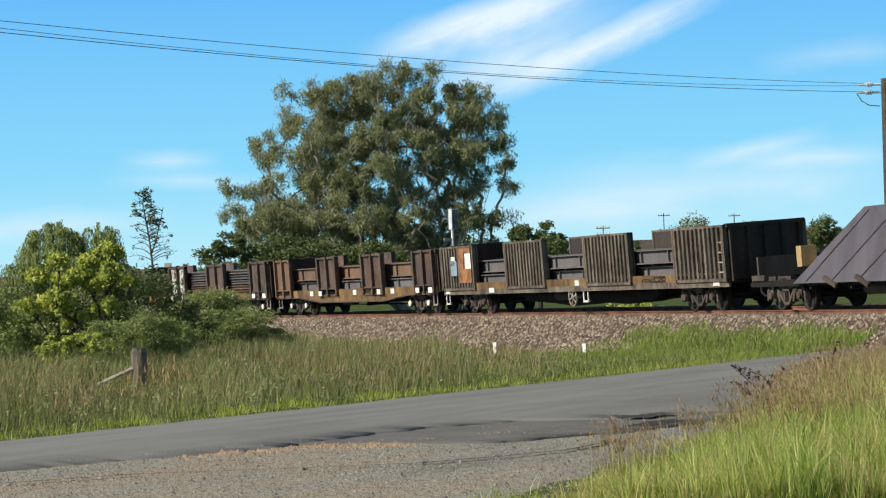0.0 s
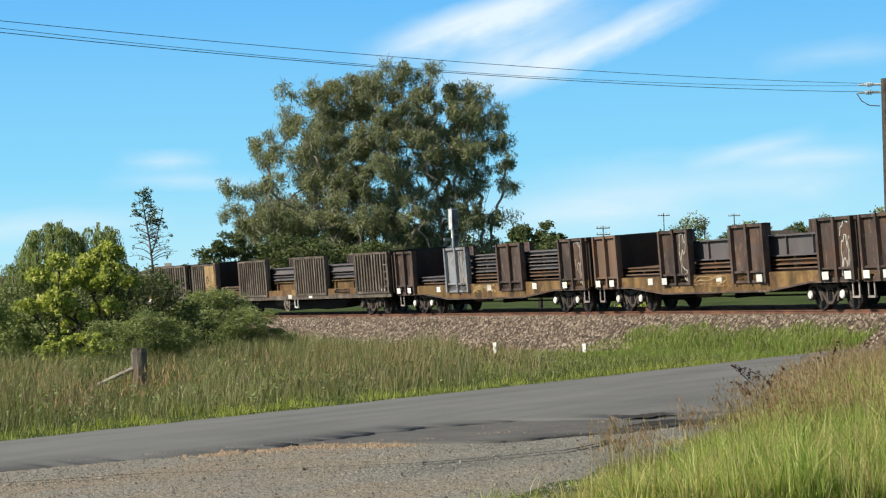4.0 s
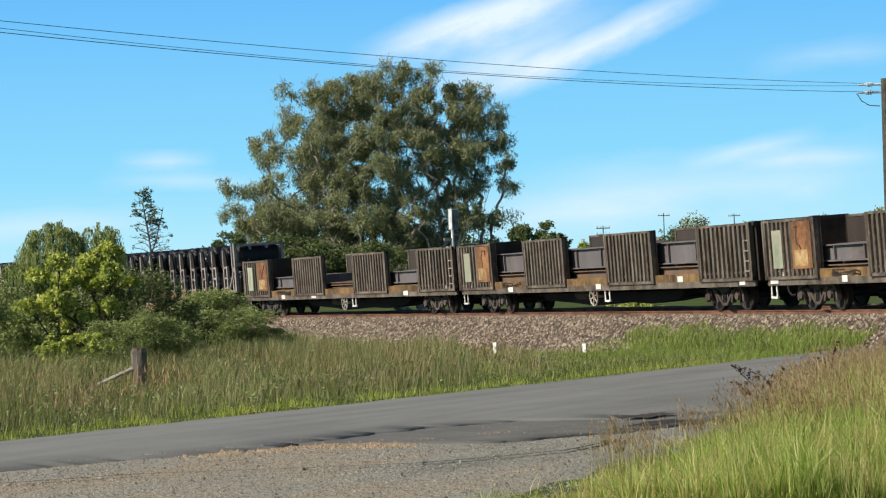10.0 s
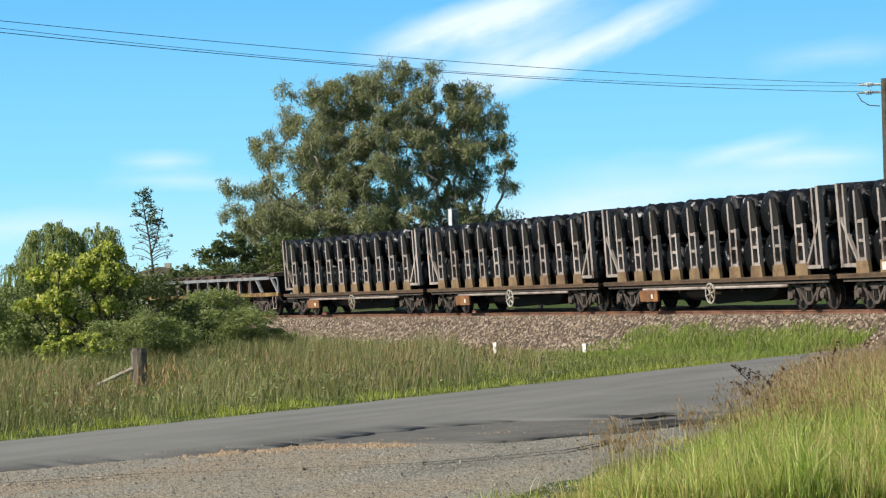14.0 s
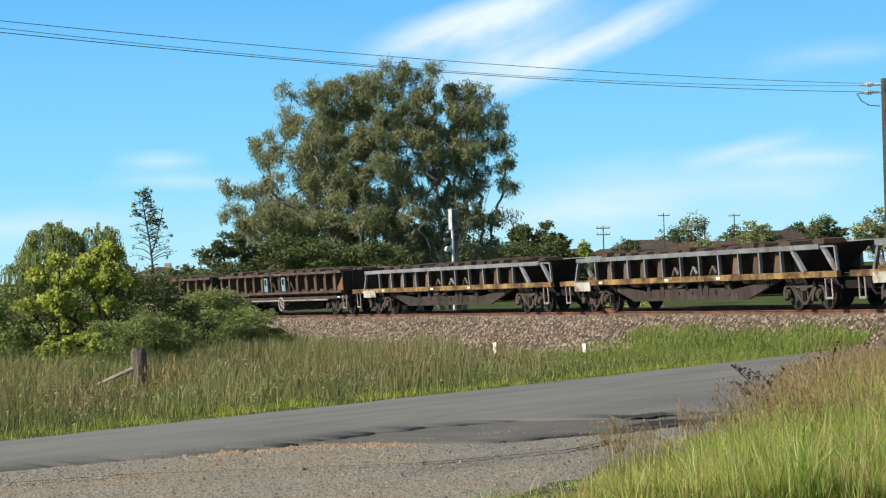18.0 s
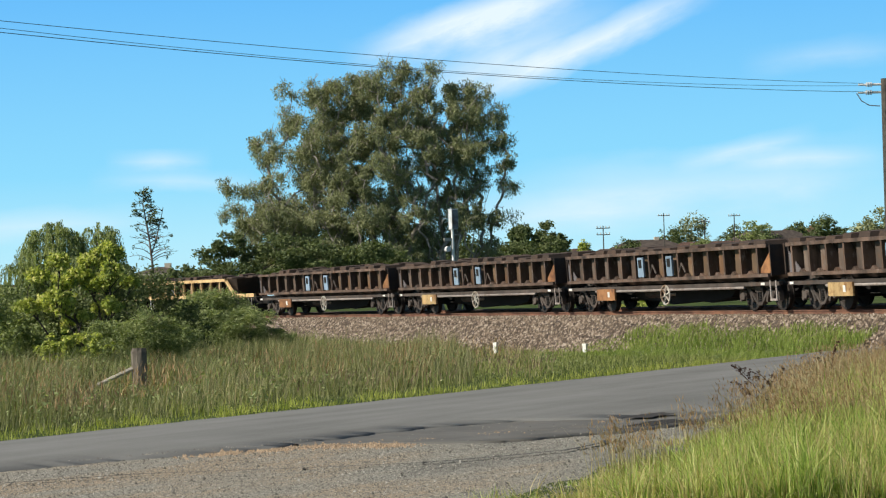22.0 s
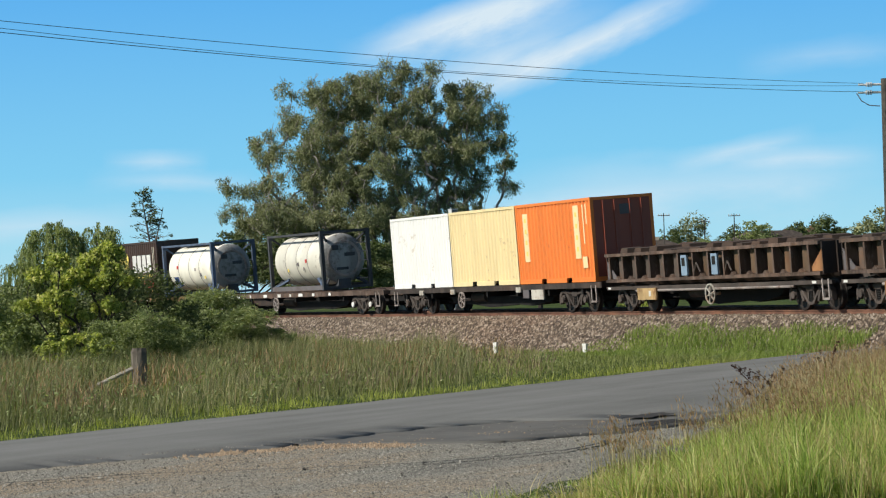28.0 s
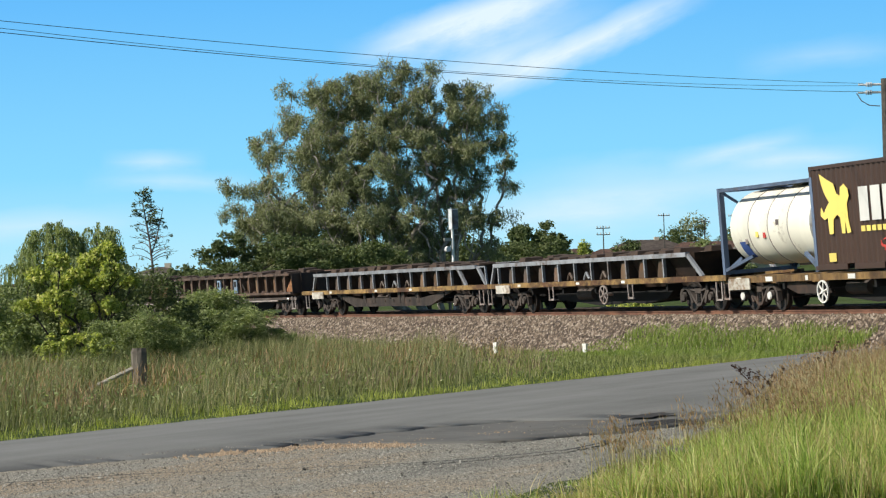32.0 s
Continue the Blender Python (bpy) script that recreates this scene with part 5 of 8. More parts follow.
def heap(c, pivot, x0, x1, hw, z, amp, seed):
    """Uneven ore heaped in a hopper."""
    g = Geo()
    nx, ny = 48, 7
    for i in range(nx + 1):
        for j in range(ny + 1):
            x = x0 + (x1 - x0) * i / nx
            y = -hw + 2 * hw * j / ny
            k = (1 - (2 * j / ny - 1) ** 2) * min(1, 5 * i / nx, 5 * (nx - i) / nx)
            zz = z + k * amp * (0.9 + 0.9 * noise.noise((x * 0.55, y * 0.4, seed))) + 0.05 * noise.noise((x * 2.6, y * 2.6, seed + 5)) - 0.04
            g.v.append((x, y, zz))
    for i in range(nx):
        for j in range(ny):
            a = i * (ny + 1) + j
            g.f.append((a, a + ny + 1, a + ny + 2, a + 1))
    rnd = random.Random(seed + 90)
    for i in range(int((x1 - x0) / 1.02)):
        a = x0 + 0.3 + 1.02 * i + rnd.uniform(-0.1, 0.1)
        ln, hh = rnd.uniform(0.5, 0.85), rnd.uniform(0.05, 0.19)
        for y0 in (-hw + 0.1, 0.1):
            g.poly([(a, y0, z - 0.1), (a + ln, y0, z - 0.1), (a + ln, y0 + 0.9, z - 0.1), (a, y0 + 0.9, z - 0.1), (a + 0.08, y0 + 0.1, z + hh + 0.06), (a + ln - 0.1, y0 + 0.1, z + hh + 0.04), (a + ln - 0.1, y0 + 0.8, z + hh + 0.03), (a + 0.1, y0 + 0.75, z + hh + 0.07)],
                   [(0, 1, 5, 4), (1, 2, 6, 5), (2, 3, 7, 6), (3, 0, 4, 7), (4, 5, 6, 7)])
    ob = tagged(new("ore_load", g.mesh("ore_load", M["coal"])), "uneven dark brown ore heaped in a hopper", "ore", "ore loads")
    CARRIED.append((ob, Matrix(), c, pivot))


def wagon_hopper(c, seed):
    """Short rusty ore hopper with outside ribs and two pale blue lever boxes."""
    rnd = random.Random(seed)
    w = wagon_root("rust-brown ribbed ore hopper wagon with pale blue boxes", "ore hopper wagons")
    half = 7.45
    underframe(w, half, 0.64, 0.86, 3.6)
    bogie(w, -5.85)
    bogie(w, 5.85)
    ends(w, half + 0.02)
    for sy in (-1, 1):
        g = Geo()
        g.box(-7.25, 7.0, sy * 1.30 - 0.09, sy * 1.30 + 0.09, 1.88, 1.98)
        one("top_rail", g, M["hopper"], w)
        g = Geo()
        g.box(-7.25, 7.0, sy * 1.29 - 0.10, sy * 1.29 + 0.10, 1.02, 1.12)
        one("floor_rail", g, M["hopper"], w)
        g = Geo()
        g.box(-half, half, sy * 1.24 - 0.06, sy * 1.24 + 0.06, 0.76, 0.87)
        one("side_sill", g, M["bogie"], w)
        for i in range(14):
            x = -1.3 - 0.5125 + 1.025 * (i - 5)
            rib = shared("rib", M["hopper"], lambda g: g.prism([(-0.045, 0.0), (0.045, 0.0), (0.045, 0.78), (-0.045, 0.78)], -0.10, 0.30))
            part("rib", rib, w, Matrix.Translation((x, sy * 1.27, 1.11)) @ (Matrix.Rotation(math.pi, 4, "Z") if sy > 0 else Matrix()))
            if i < 13:
                foot = shared("rib_foot", M["hopper"], lambda g: g.prism([(-0.15, 0), (0.15, 0), (0.0, 0.10)], -0.11, 0.0))
                part("rib_foot", foot, w, (x + 0.55, sy * 1.29, 1.12)) if sy < 0 else None
                # lighter plate shaped like the sunlit part of the bay, rib shadow left out
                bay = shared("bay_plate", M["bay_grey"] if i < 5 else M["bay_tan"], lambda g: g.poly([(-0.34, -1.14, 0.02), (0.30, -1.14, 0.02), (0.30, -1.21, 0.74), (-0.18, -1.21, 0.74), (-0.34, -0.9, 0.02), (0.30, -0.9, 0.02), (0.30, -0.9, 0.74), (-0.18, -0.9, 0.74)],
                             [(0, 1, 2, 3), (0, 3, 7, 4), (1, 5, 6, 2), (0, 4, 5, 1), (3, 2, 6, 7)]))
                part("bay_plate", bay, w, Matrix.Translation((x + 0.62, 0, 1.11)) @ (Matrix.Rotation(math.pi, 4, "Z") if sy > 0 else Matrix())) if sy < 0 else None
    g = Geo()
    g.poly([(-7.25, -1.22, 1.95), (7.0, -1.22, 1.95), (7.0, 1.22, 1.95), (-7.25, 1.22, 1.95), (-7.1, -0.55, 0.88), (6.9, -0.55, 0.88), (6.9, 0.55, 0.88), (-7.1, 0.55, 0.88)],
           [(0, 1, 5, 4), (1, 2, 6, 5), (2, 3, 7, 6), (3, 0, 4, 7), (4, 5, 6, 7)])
    # the whole body is coloured dark for the shade between the ribs
    one("hopper_body", g, M["dark_shade_and_trim"], w)
    for sx, x in ((-1, -7.27), (1, 7.03)):
        g = Geo()
        g.box(x - 0.03, x + 0.03, -1.3, 1.3, 1.05, 1.95)
        for y in (-0.8, 0.0, 0.8):
            g.box(x - 0.1, x + 0.1, y - 0.05, y + 0.05, 1.05, 1.95)
        # end wall painted dark, as the side turned from the sun
        one("end_wall", g, M["dark_shade_and_trim"], w)
        g = Geo()
        g.poly([(x, -1.30, 1.13), (x - sx * 0.75, -1.30, 1.13), (x, -1.30, 1.75), (x, -1.27, 1.13), (x - sx * 0.75, -1.27, 1.13), (x, -1.27, 1.75)], [(0, 1, 2), (5, 4, 3), (0, 3, 4, 1), (1, 4, 5, 2), (2, 5, 3, 0)])
        one("corner_gusset", g, M["slab"] if sx < 0 else M["orange_rust"], w)
    heap(c, 5.85, -7.0, 6.8, 1.18, 1.90, 0.17, seed)
    for x in (-1.3, 0.75):
        b = Geo()
        b.box(x - 0.20, x + 0.20, -1.42, -1.36, 1.16, 1.80)
        bx = one("lever_box", b, M["blue"], w, "pale blue lever box")
        q = Geo()
        q.box(x - 0.13, x + 0.09, -1.428, -1.418, 1.46, 1.72)
        one("box_opening", q, M["black"], bx)
        lv = Geo()
        lv.tube((x + 0.5, -1.34, 1.2), (x + 0.72, -1.34, 1.55), 0.03, n=6)
        lv.tube((x + 0.72, -1.34, 1.55), (x + 0.95, -1.34, 1.25), 0.03, n=6)
        one("lever", lv, M["bogie"], w)
    for sy in (-1, 1):
        pp = Geo()
        pp.tube((-5.2, sy * 1.26, 0.72), (5.3, sy * 1.26, 0.72), 0.045, n=8)
        one("brake_pipe", pp, M["coilgrey"], w)
    g = Geo()
    g.box(-4.95, -3.55, -1.36, -1.30, 0.42, 0.80)
    one("number_board", g, M["tan"] if seed % 2 else M["orange_rust"], w, "orange-tan board")
    mark(w, -4.0, 0.62, -1.365, 0.45, 1.0)
    hand_wheel(w, 0.15, -1.32, 0.56)
    mark(w, 6.5, 0.82, -1.306, 0.7, 0.4)
    mark(w, -7.2, 0.82, -1.306, 0.7, 0.4)
    step(w, 7.1, 0.36, -1.28, "coilgrey")
    return w, half, 5.85


def container_side_geo(l, h):
    """One corrugated side wall, facing -y."""
    def make(g):
        n = round(l / 0.28)
        pts = []
        for i in range(n):
            x = -l / 2 + 0.12 + (l - 0.24) * i / n
            d = (l - 0.24) / n
            pts += [(x, 0), (x + d * 0.3, 0), (x + d * 0.5, 0.05), (x + d * 0.8, 0.05)]
        pts.append((l / 2 - 0.12, 0))
        k = len(pts)
        for back in (0.0, 0.012):
            for x, dp in pts:
                y = -1.205 + dp + back
                g.v += [(x, y, 0.16), (x, y, h - 0.10)]
        for i in range(k - 1):
            a, b = 2 * i, 2 * (k + i)
            g.f += [(a, a + 2, a + 3, a + 1), (b, b + 1, b + 3, b + 2), (a + 1, a + 3, b + 3, b + 1), (a, b, b + 2, a + 2)]
        g.f += [(0, 1, 2 * k + 1, 2 * k), (2 * k - 2, 4 * k - 2, 4 * k - 1, 2 * k - 1)]
    return make


def container_end_geo(l, h):
    return lambda g: g.box(l / 2 - 0.07, l / 2 - 0.03, -1.18, 1.18, 0.14, h - 0.06)


def container_frame_geo(l, h):
    def make(g):
        for x in (-l / 2, l / 2 - 0.12):
            for y in (-1.219, 1.10):
                g.box(x, x + 0.12, y, y + 0.119, 0.0, h)
        for y in (-1.219, 1.149):
            g.box(-l / 2 + 0.12, l / 2 - 0.12, y, y + 0.07, h - 0.10, h)
            for a, b in ((-l / 2 + 0.12, -1.2), (-0.8, 0.8), (1.2, l / 2 - 0.12)):
                g.box(a, b, y, y + 0.07, 0.0, 0.16)
        for x in (-l / 2, l / 2 - 0.10):
            g.box(x, x + 0.10, -1.1, 1.1, h - 0.10, h)
            g.box(x, x + 0.10, -1.1, 1.1, 0.0, 0.15)
        for x in (-l / 2 - 0.004, l / 2 - 0.174):
            for y in (-1.223, 1.063):
                for z in (-0.002, h - 0.116):
                    g.box(x, x + 0.178, y, y + 0.16, z, z + 0.118)
    return make


def container(x, c, mat, name, label, h=2.896, z=1.07):
    w = tagged(new("shipping_container"), label, "container", "containers on the train")
    half_turn = Matrix.Rotation(math.pi, 4, "Z")
    for m in (Matrix(), half_turn):
        part("side_wall", shared(f"side_wall|{h}", M[mat], container_side_geo(5.98, h)), w, m)
        part("end_wall", shared(f"end_wall|box{h}", M[mat], container_end_geo(5.98, h)), w, m)
    part("roof", shared(f"roof|{h}", M[mat], lambda g: g.box(-2.97, 2.97, -1.19, 1.19, h - 0.06, h - 0.02)), w)
    for i in range(6):
        part("end_rib", shared(f"end_rib|{h}", M[mat], lambda g: g.box(2.96, 2.985, -0.12, 0.12, 0.2, h - 0.14)), w, (0, -1.0 + i * 0.4, 0))
    part("frame", shared(f"container_frame|{h}", M[mat], container_frame_geo(5.98, h)), w)
    CARRIED.append((w, Matrix.Translation((x, 0, z)), c, 7.1))
    return w


def bars(owner, x, z, w, h, n, mat, name="lettering_bar", y=-1.232, gap=0.2):
    for k in range(n):
        g = Geo()
        a = x + w * (k + gap / 2) / n
        g.box(a, a + w * (1 - gap) / n, y, y + 0.012, z, z + h)
        one(name, g, M[mat], owner)


def flat_geo(half, z0=0.86, z1=1.05):
    def make(g):
        for sy in (-1, 1):
            g.box(-half, half, sy * 1.20 - 0.06, sy * 1.20 + 0.06, z0, z1)
        for i in range(13):
            x = -half + 0.1 + (2 * half - 0.2) * i / 12
            g.box(x - 0.08, x + 0.08, -1.14, 1.14, z0 + 0.02, z1 - 0.02)
        g.box(-half, half, -0.3, 0.3, z0 - 0.08, z1 - 0.015)
    return make


def wagon_flat(c, seed, kind):
    lab = {"boxes": "skeletal black flat wagon carrying three containers", "tank": "rust-brown flat wagon with white marks carrying a tank", "mixed": "ochre-sided flat wagon carrying two tanks and a container"}[kind]
    w = wagon_root(lab, "container flat wagons")
    half = 9.5
    underframe(w, half, 0.64, 0.86, 4.8)
    bogie(w, -7.1, kind != "boxes")
    bogie(w, 7.1, kind != "boxes")
    ends(w, half + 0.02)
    mat = {"boxes": "truss", "tank": "hopper", "mixed": "ochre"}[kind]
    part("deck_frame", shared("deck_frame", M[mat], flat_geo(half)), w)
    hand_wheel(w, {"boxes": -2.2, "tank": -2.1, "mixed": -2.8}[kind], -1.28, 0.55, "white" if kind == "mixed" else "coilgrey")
    g = Geo()
    if kind == "boxes":
        g.box(4.0, 5.0, -1.27, -1.22, 0.50, 0.86)
        one("number_board", g, M["worn_white"], w, "pale worn board")
        g = Geo()
        g.box(3.3, 3.8, -1.27, -1.22, 0.56, 0.86)
        one("number_board", g, M["slab"], w, "small grey board")
        for x in (-6.1, -3.0, 3.0):
            lug = shared("twist_lock", M["worn_white"], lambda g: g.box(-0.2, 0.2, -0.05, 0.0, -0.16, 0.03))
            part("twist_lock", lug, w, (x, -1.26, 0.94))
    else:
        n = 9 if kind == "tank" else 6
        for k in range(n):
            mark(w, -8.0 + 13.5 * k / n + 0.3 * math.sin(k * 5.1), 0.955, -1.268, 1.0 + 0.5 * math.sin(k * 2.3), 0.75)
        g.box(-8.6, -7.2, -1.33, -1.29, 0.66, 1.0)
        one("number_board", g, M["worn_white"], w, "pale board at the wagon end")
        b = Geo()
        b.prism([(-6.0, 0.9), (-5.2, 0.9), (-2.6, 0.62), (-2.6, 0.5), (-4.6, 0.5)], -1.12, -1.02)
        one("bracket", b, M["dark_shade_and_trim"], w)
    step(w, 8.9, 0.40, -1.24, "coilgrey")
    step(w, -8.9, 0.40, -1.24, "coilgrey")
    return w, half, 7.1


def tank_container(x, c, seed, mat, label, z=1.07):
    w = tagged(new("tank_container"), label, "tank container", "containers on the train")
    L, H = 6.058, 2.64
    m = Matrix.Translation((0, 0, 1.36)) @ Matrix.Rotation(math.pi / 2, 4, "Y")
    R = 1.13
    prof = [(R - 0.012, -2.52), (R, -2.48)]
    prof += [(R, -1.3), (R + 0.02, -1.28), (R + 0.02, -1.22), (R, -1.2), (R, -0.05), (R + 0.02, -0.03), (R + 0.02, 0.03), (R, 0.05), (R, 1.2), (R + 0.02, 1.22), (R + 0.02, 1.28), (R, 1.3)]
    prof += [(r, -zz) for r, zz in reversed(prof[:2])]
    g = Geo()
    g.lathe(prof, 40, m)
    tk = one("tank", g, M["tank"], w, "white cylindrical tank", True)
    for sx in (-1, 1):
        b = Geo()
        b.lathe([(R - 0.012, sx * 2.52), (R - 0.05, sx * 2.60), (0.92, sx * 2.70), (0.62, sx * 2.79), (0.3, sx * 2.83), (0.0, sx * 2.84)], 40, m)
        # the end's grey holds its shade; the barrel keeps the lit white
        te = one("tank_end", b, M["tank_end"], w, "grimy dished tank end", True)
        b = Geo()
        b.lathe([(0.70, sx * 2.775), (0.76, sx * 2.80), (0.82, sx * 2.79), (0.80, sx * 2.73)], 32, m)
        one("stiffening_ring", b, M["coilgrey"], te)
        for y0, z0, pw, ph in ((-0.45, 1.75, 0.34, 0.22), (0.25, 1.45, 0.5, 0.16), (-0.15, 0.85, 0.6, 0.12)):
            b = Geo()
            b.box(min(sx * 2.80, sx * 2.86), max(sx * 2.80, sx * 2.86), y0 - pw / 2, y0 + pw / 2, z0, z0 + ph)
            one("end_plate", b, M["framedark"], te)
    for bx in (-1.25, 0.0, 1.25):
        b = Geo()
        b.lathe([(R + 0.021, bx - 0.018), (R + 0.03, bx - 0.018), (R + 0.03, bx + 0.018), (R + 0.021, bx + 0.018)], 40, m)
        one("tank_band", b, M["coilgrey"], w)
    for sx in (-1, 1):
        x0 = sx * (L / 2 - 0.07)
        g = Geo()
        for y in (-1.14, 1.14):
            g.box(x0 - 0.08, x0 + 0.08, y - 0.08, y + 0.08, 0, H)
        for zz in (0.07, H - 0.07):
            g.box(x0 - 0.06, x0 + 0.06, -1.1, 1.1, zz - 0.06, zz + 0.06)
        for y in (-1, 1):
            for zz in (0.12, H - 0.12):
                g.beam((x0, y * 1.1, zz), (x0 - sx * 0.32, y * 0.74, 1.36 + (zz - 1.36) * 0.70), 0.08)
        one("end_frame", g, M[mat], w, "steel end frame")
        for y in (-1.16, 1.16):
            g = Geo()
            g.beam((x0, y, 0.12), (x0 - sx * 1.3, y * 0.72, 0.52), 0.10)
            one("saddle_brace", g, M["frameblue"], w, "blue brace")
    g = Geo()
    for y in (-1.16, 1.16):
        g.box(-L / 2 + 0.1, L / 2 - 0.1, y - 0.05, y + 0.05, H - 0.12, H - 0.02)
    one("top_side_rail", g, M[mat], w)
    if mat == "framedark":
        g = Geo()
        for y in (-1.14, 1.14):
            g.box(-L / 2 + 0.1, L / 2 - 0.1, y - 0.06, y + 0.06, 0.02, 0.22)
        one("bottom_side_rail", g, M["slab"], w)
    g = Geo()
    g.box(-2.2, 2.2, -0.55, 0.30, H - 0.09, H - 0.04)
    one("walkway", g, M["slab"], w)
    g = Geo()
    g.tube((0.2, 0, 2.45), (0.2, 0, 2.58), 0.28, n=14)
    one("manhole", g, M["coilgrey"], w)
    g = Geo()
    for zz in (0.4, 0.8, 1.2, 1.6, 2.0):
        g.box(L / 2 - 0.10, L / 2 - 0.06, 0.62, 1.02, zz, zz + 0.04)
    one("ladder", g, M["coilgrey"], w)
    g = Geo()
    g.box(L / 2 - 0.55, L / 2 - 0.25, -0.35, 0.25, 0.12, 0.45)
    one("valve_box", g, M["framedark"], w)
    if mat != "framedark":
        b = Geo()
        for k in range(5):
            an0, an1 = radians(200 + k * 6), radians(206 + k * 6)
            rr = R + 0.012
            q = [(-2.05, math.cos(an0) * rr, 1.36 + math.sin(an0) * rr), (-1.55, math.cos(an0) * rr, 1.36 + math.sin(an0) * rr), (-1.55, math.cos(an1) * rr, 1.36 + math.sin(an1) * rr), (-2.05, math.cos(an1) * rr, 1.36 + math.sin(an1) * rr)]
            b.poly(q, [(0, 1, 2, 3)])
        one("blue_emblem", b, M["navy"], w, "dark blue emblem")
    rnd = random.Random(seed)
    for k in range(4):
        b = Geo()
        xx, an = rnd.uniform(-1.6, 1.9), radians(rnd.uniform(172, 205))
        rr = R + 0.01
        b.box(xx - 0.08, xx + 0.08, math.cos(an) * rr - 0.01, math.cos(an) * rr + 0.02, 1.36 + math.sin(an) * rr - 0.08, 1.36 + math.sin(an) * rr + 0.08)
        one("label_plate", b, M[("logo", "red", "slab", "coilgrey")[k]], w)
    CARRIED.append((w, Matrix.Translation((x, 0, z)), c, 7.1))
    return w


def wagon_hood(c):
    """Covered steel wagon with a long hood whose end slopes to the deck."""
    w = wagon_root("covered wagon with a sloping purple-brown steel hood", "covered wagons")
    half = 8.4
    underframe(w, half, 0.62, 0.86)
    bogie(w, -6.4)
    bogie(w, 6.4)
    ends(w, half + 0.02)
    g = Geo()
    y0, y1 = 1.36, 0.95
    g.poly([(-5.4, -y0, 0.80), (5.4, -y0, 0.80), (5.4, y0, 0.80), (-5.4, y0, 0.80), (-1.7, -y1, 2.80), (2.2, -y1, 2.84), (2.2, y1, 2.84), (-1.7, y1, 2.80)],
           [(0, 1, 5, 4), (1, 2, 6, 5), (2, 3, 7, 6), (3, 0, 4, 7), (4, 5, 6, 7), (3, 2, 1, 0)])
    one("hood", g, M["hood"], w, "smooth purple-brown steel hood")
    for k in range(4):
        g = Geo()
        x = -4.6 + k * 1.5
        g.beam((x, -1.365, 0.86), (min(x + 3.2, 2.0), -0.985, 2.72), 0.02, 0.03)
        one("hood_seam", g, M["hood"], w)
    for x in (-3.4, -1.6, 0.4, 2.4):
        g = Geo()
        g.beam((x, -1.42, 0.95), (x + 0.55, -1.36, 0.70), 0.10, 0.12)
        one("hood_bracket", g, M["bogie"], w)
    g = Geo()
    g.box(-half, half, -1.2, 1.2, 0.72, 0.86)
    one("deck", g, M["black"], w)
    g = Geo()
    g.box(-8.2, -7.4, -1.25, -1.1, 0.9, 1.06)
    g.box(-7.9, -7.8, -1.2, 1.2, 1.0, 1.6)
    one("end_platform", g, M["bogie"], w)
    g = Geo()
    g.box(-6.5, -6.2, -0.6, -0.1, 1.25, 1.85)
    g.box(-6.45, -5.8, -0.1, 0.5, 0.86, 1.5)
    one("winch_box", g, M["tan"], w, "tan winch box")
    return w, half, 6.4


TRAIN = []
LOADS = {
    "two_grey": [(0.42, "slab"), (0.46, "slab")],
    "grey_brown": [(0.42, "slab"), (0.55, "slab_brown")],
    "beams": [(0.17, "slab_brown"), (0.17, "slab_brown"), (0.17, "slab"), (0.17, "slab"), (0.17, "slab")],
    "few_beams": [(0.17, "slab_brown"), (0.17, "slab")],
    "block": [(0.17, "slab_brown"), (0.17, "slab_brown"), (0.62, "slab")],
    "low": [(0.17, "slab_brown"), (0.14, "slab_brown")],
    "timber_mix": [(0.50, "ochre"), (0.20, "slab"), (0.30, "slab")],
    "thin_grey": [(0.20, "slab"), (0.20, "slab"), (0.20, "slab"), (0.18, "slab_brown")],
    "high_block": [(0.38, "slab_brown"), (0.70, "slab")],
    "mid_block": [(0.20, "slab_brown"), (0.60, "slab")],
    "step": [(0.16, "ochre"), (0.50, "slab")],
    "dark_gap": [(0.22, "slab_brown"), (0.48, "slab")],
}


def add(c, made):
    w, half, pivot = made
    TRAIN.append((w, c, pivot))


add(35.3, wagon_hood(35.3))
add(14.35, wagon_corrugated(14.35, 1, ("two_grey", "two_grey", "two_grey"), "orange_rust"))
add(-6.3, wagon_plate(-6.3, 2, ("grey_brown", "grey_brown", "grey_brown"), False))
add(-24.4, wagon_plate(-24.4, 3, ("beams", "beams", "beams")))
add(-41.9, wagon_plate(-41.9, 4, ("low", "block", "block")))
add(-59.8, wagon_plate(-59.8, 5, ("few_beams", "beams", "beams"), True, 1))
add(-80.6, wagon_corrugated(-80.6, 6, ("low", "timber_mix", "timber_mix"), "tan"))
add(-104.2, wagon_corrugated(-104.2, 7, ("mid_block", "low", "thin_grey"), "tan"))
add(-127.5, wagon_corrugated(-127.5, 8, ("dark_gap", "dark_gap", "dark_gap"), "orange_rust"))
add(-151.1, wagon_corrugated(-151.1, 9, ("high_block", "high_block", "high_block"), "orange_rust"))
add(-174.4, wagon_corrugated(-174.4, 10, ("step", "low", "step"), "orange_rust"))
for k in range(4):
    add(-194.15 - 15.5 * k, wagon_coil(-194.15 - 15.5 * k, k))
for k in range(3):
    add(-258.3 - 19.72 * k, wagon_cradle(-258.3 - 19.72 * k, 20 + k, "lightgrey", True))
for k in range(5):
    add(-315.35 - 15.5 * k, wagon_hopper(-315.35 - 15.5 * k, 30 + k))
add(-394.95, wagon_cradle(-394.95, 41, "yellow", False, "yellow"))
for k in range(3):
    add(-412.5 - 15.52 * k, wagon_hopper(-412.5 - 15.52 * k, 45 + k))
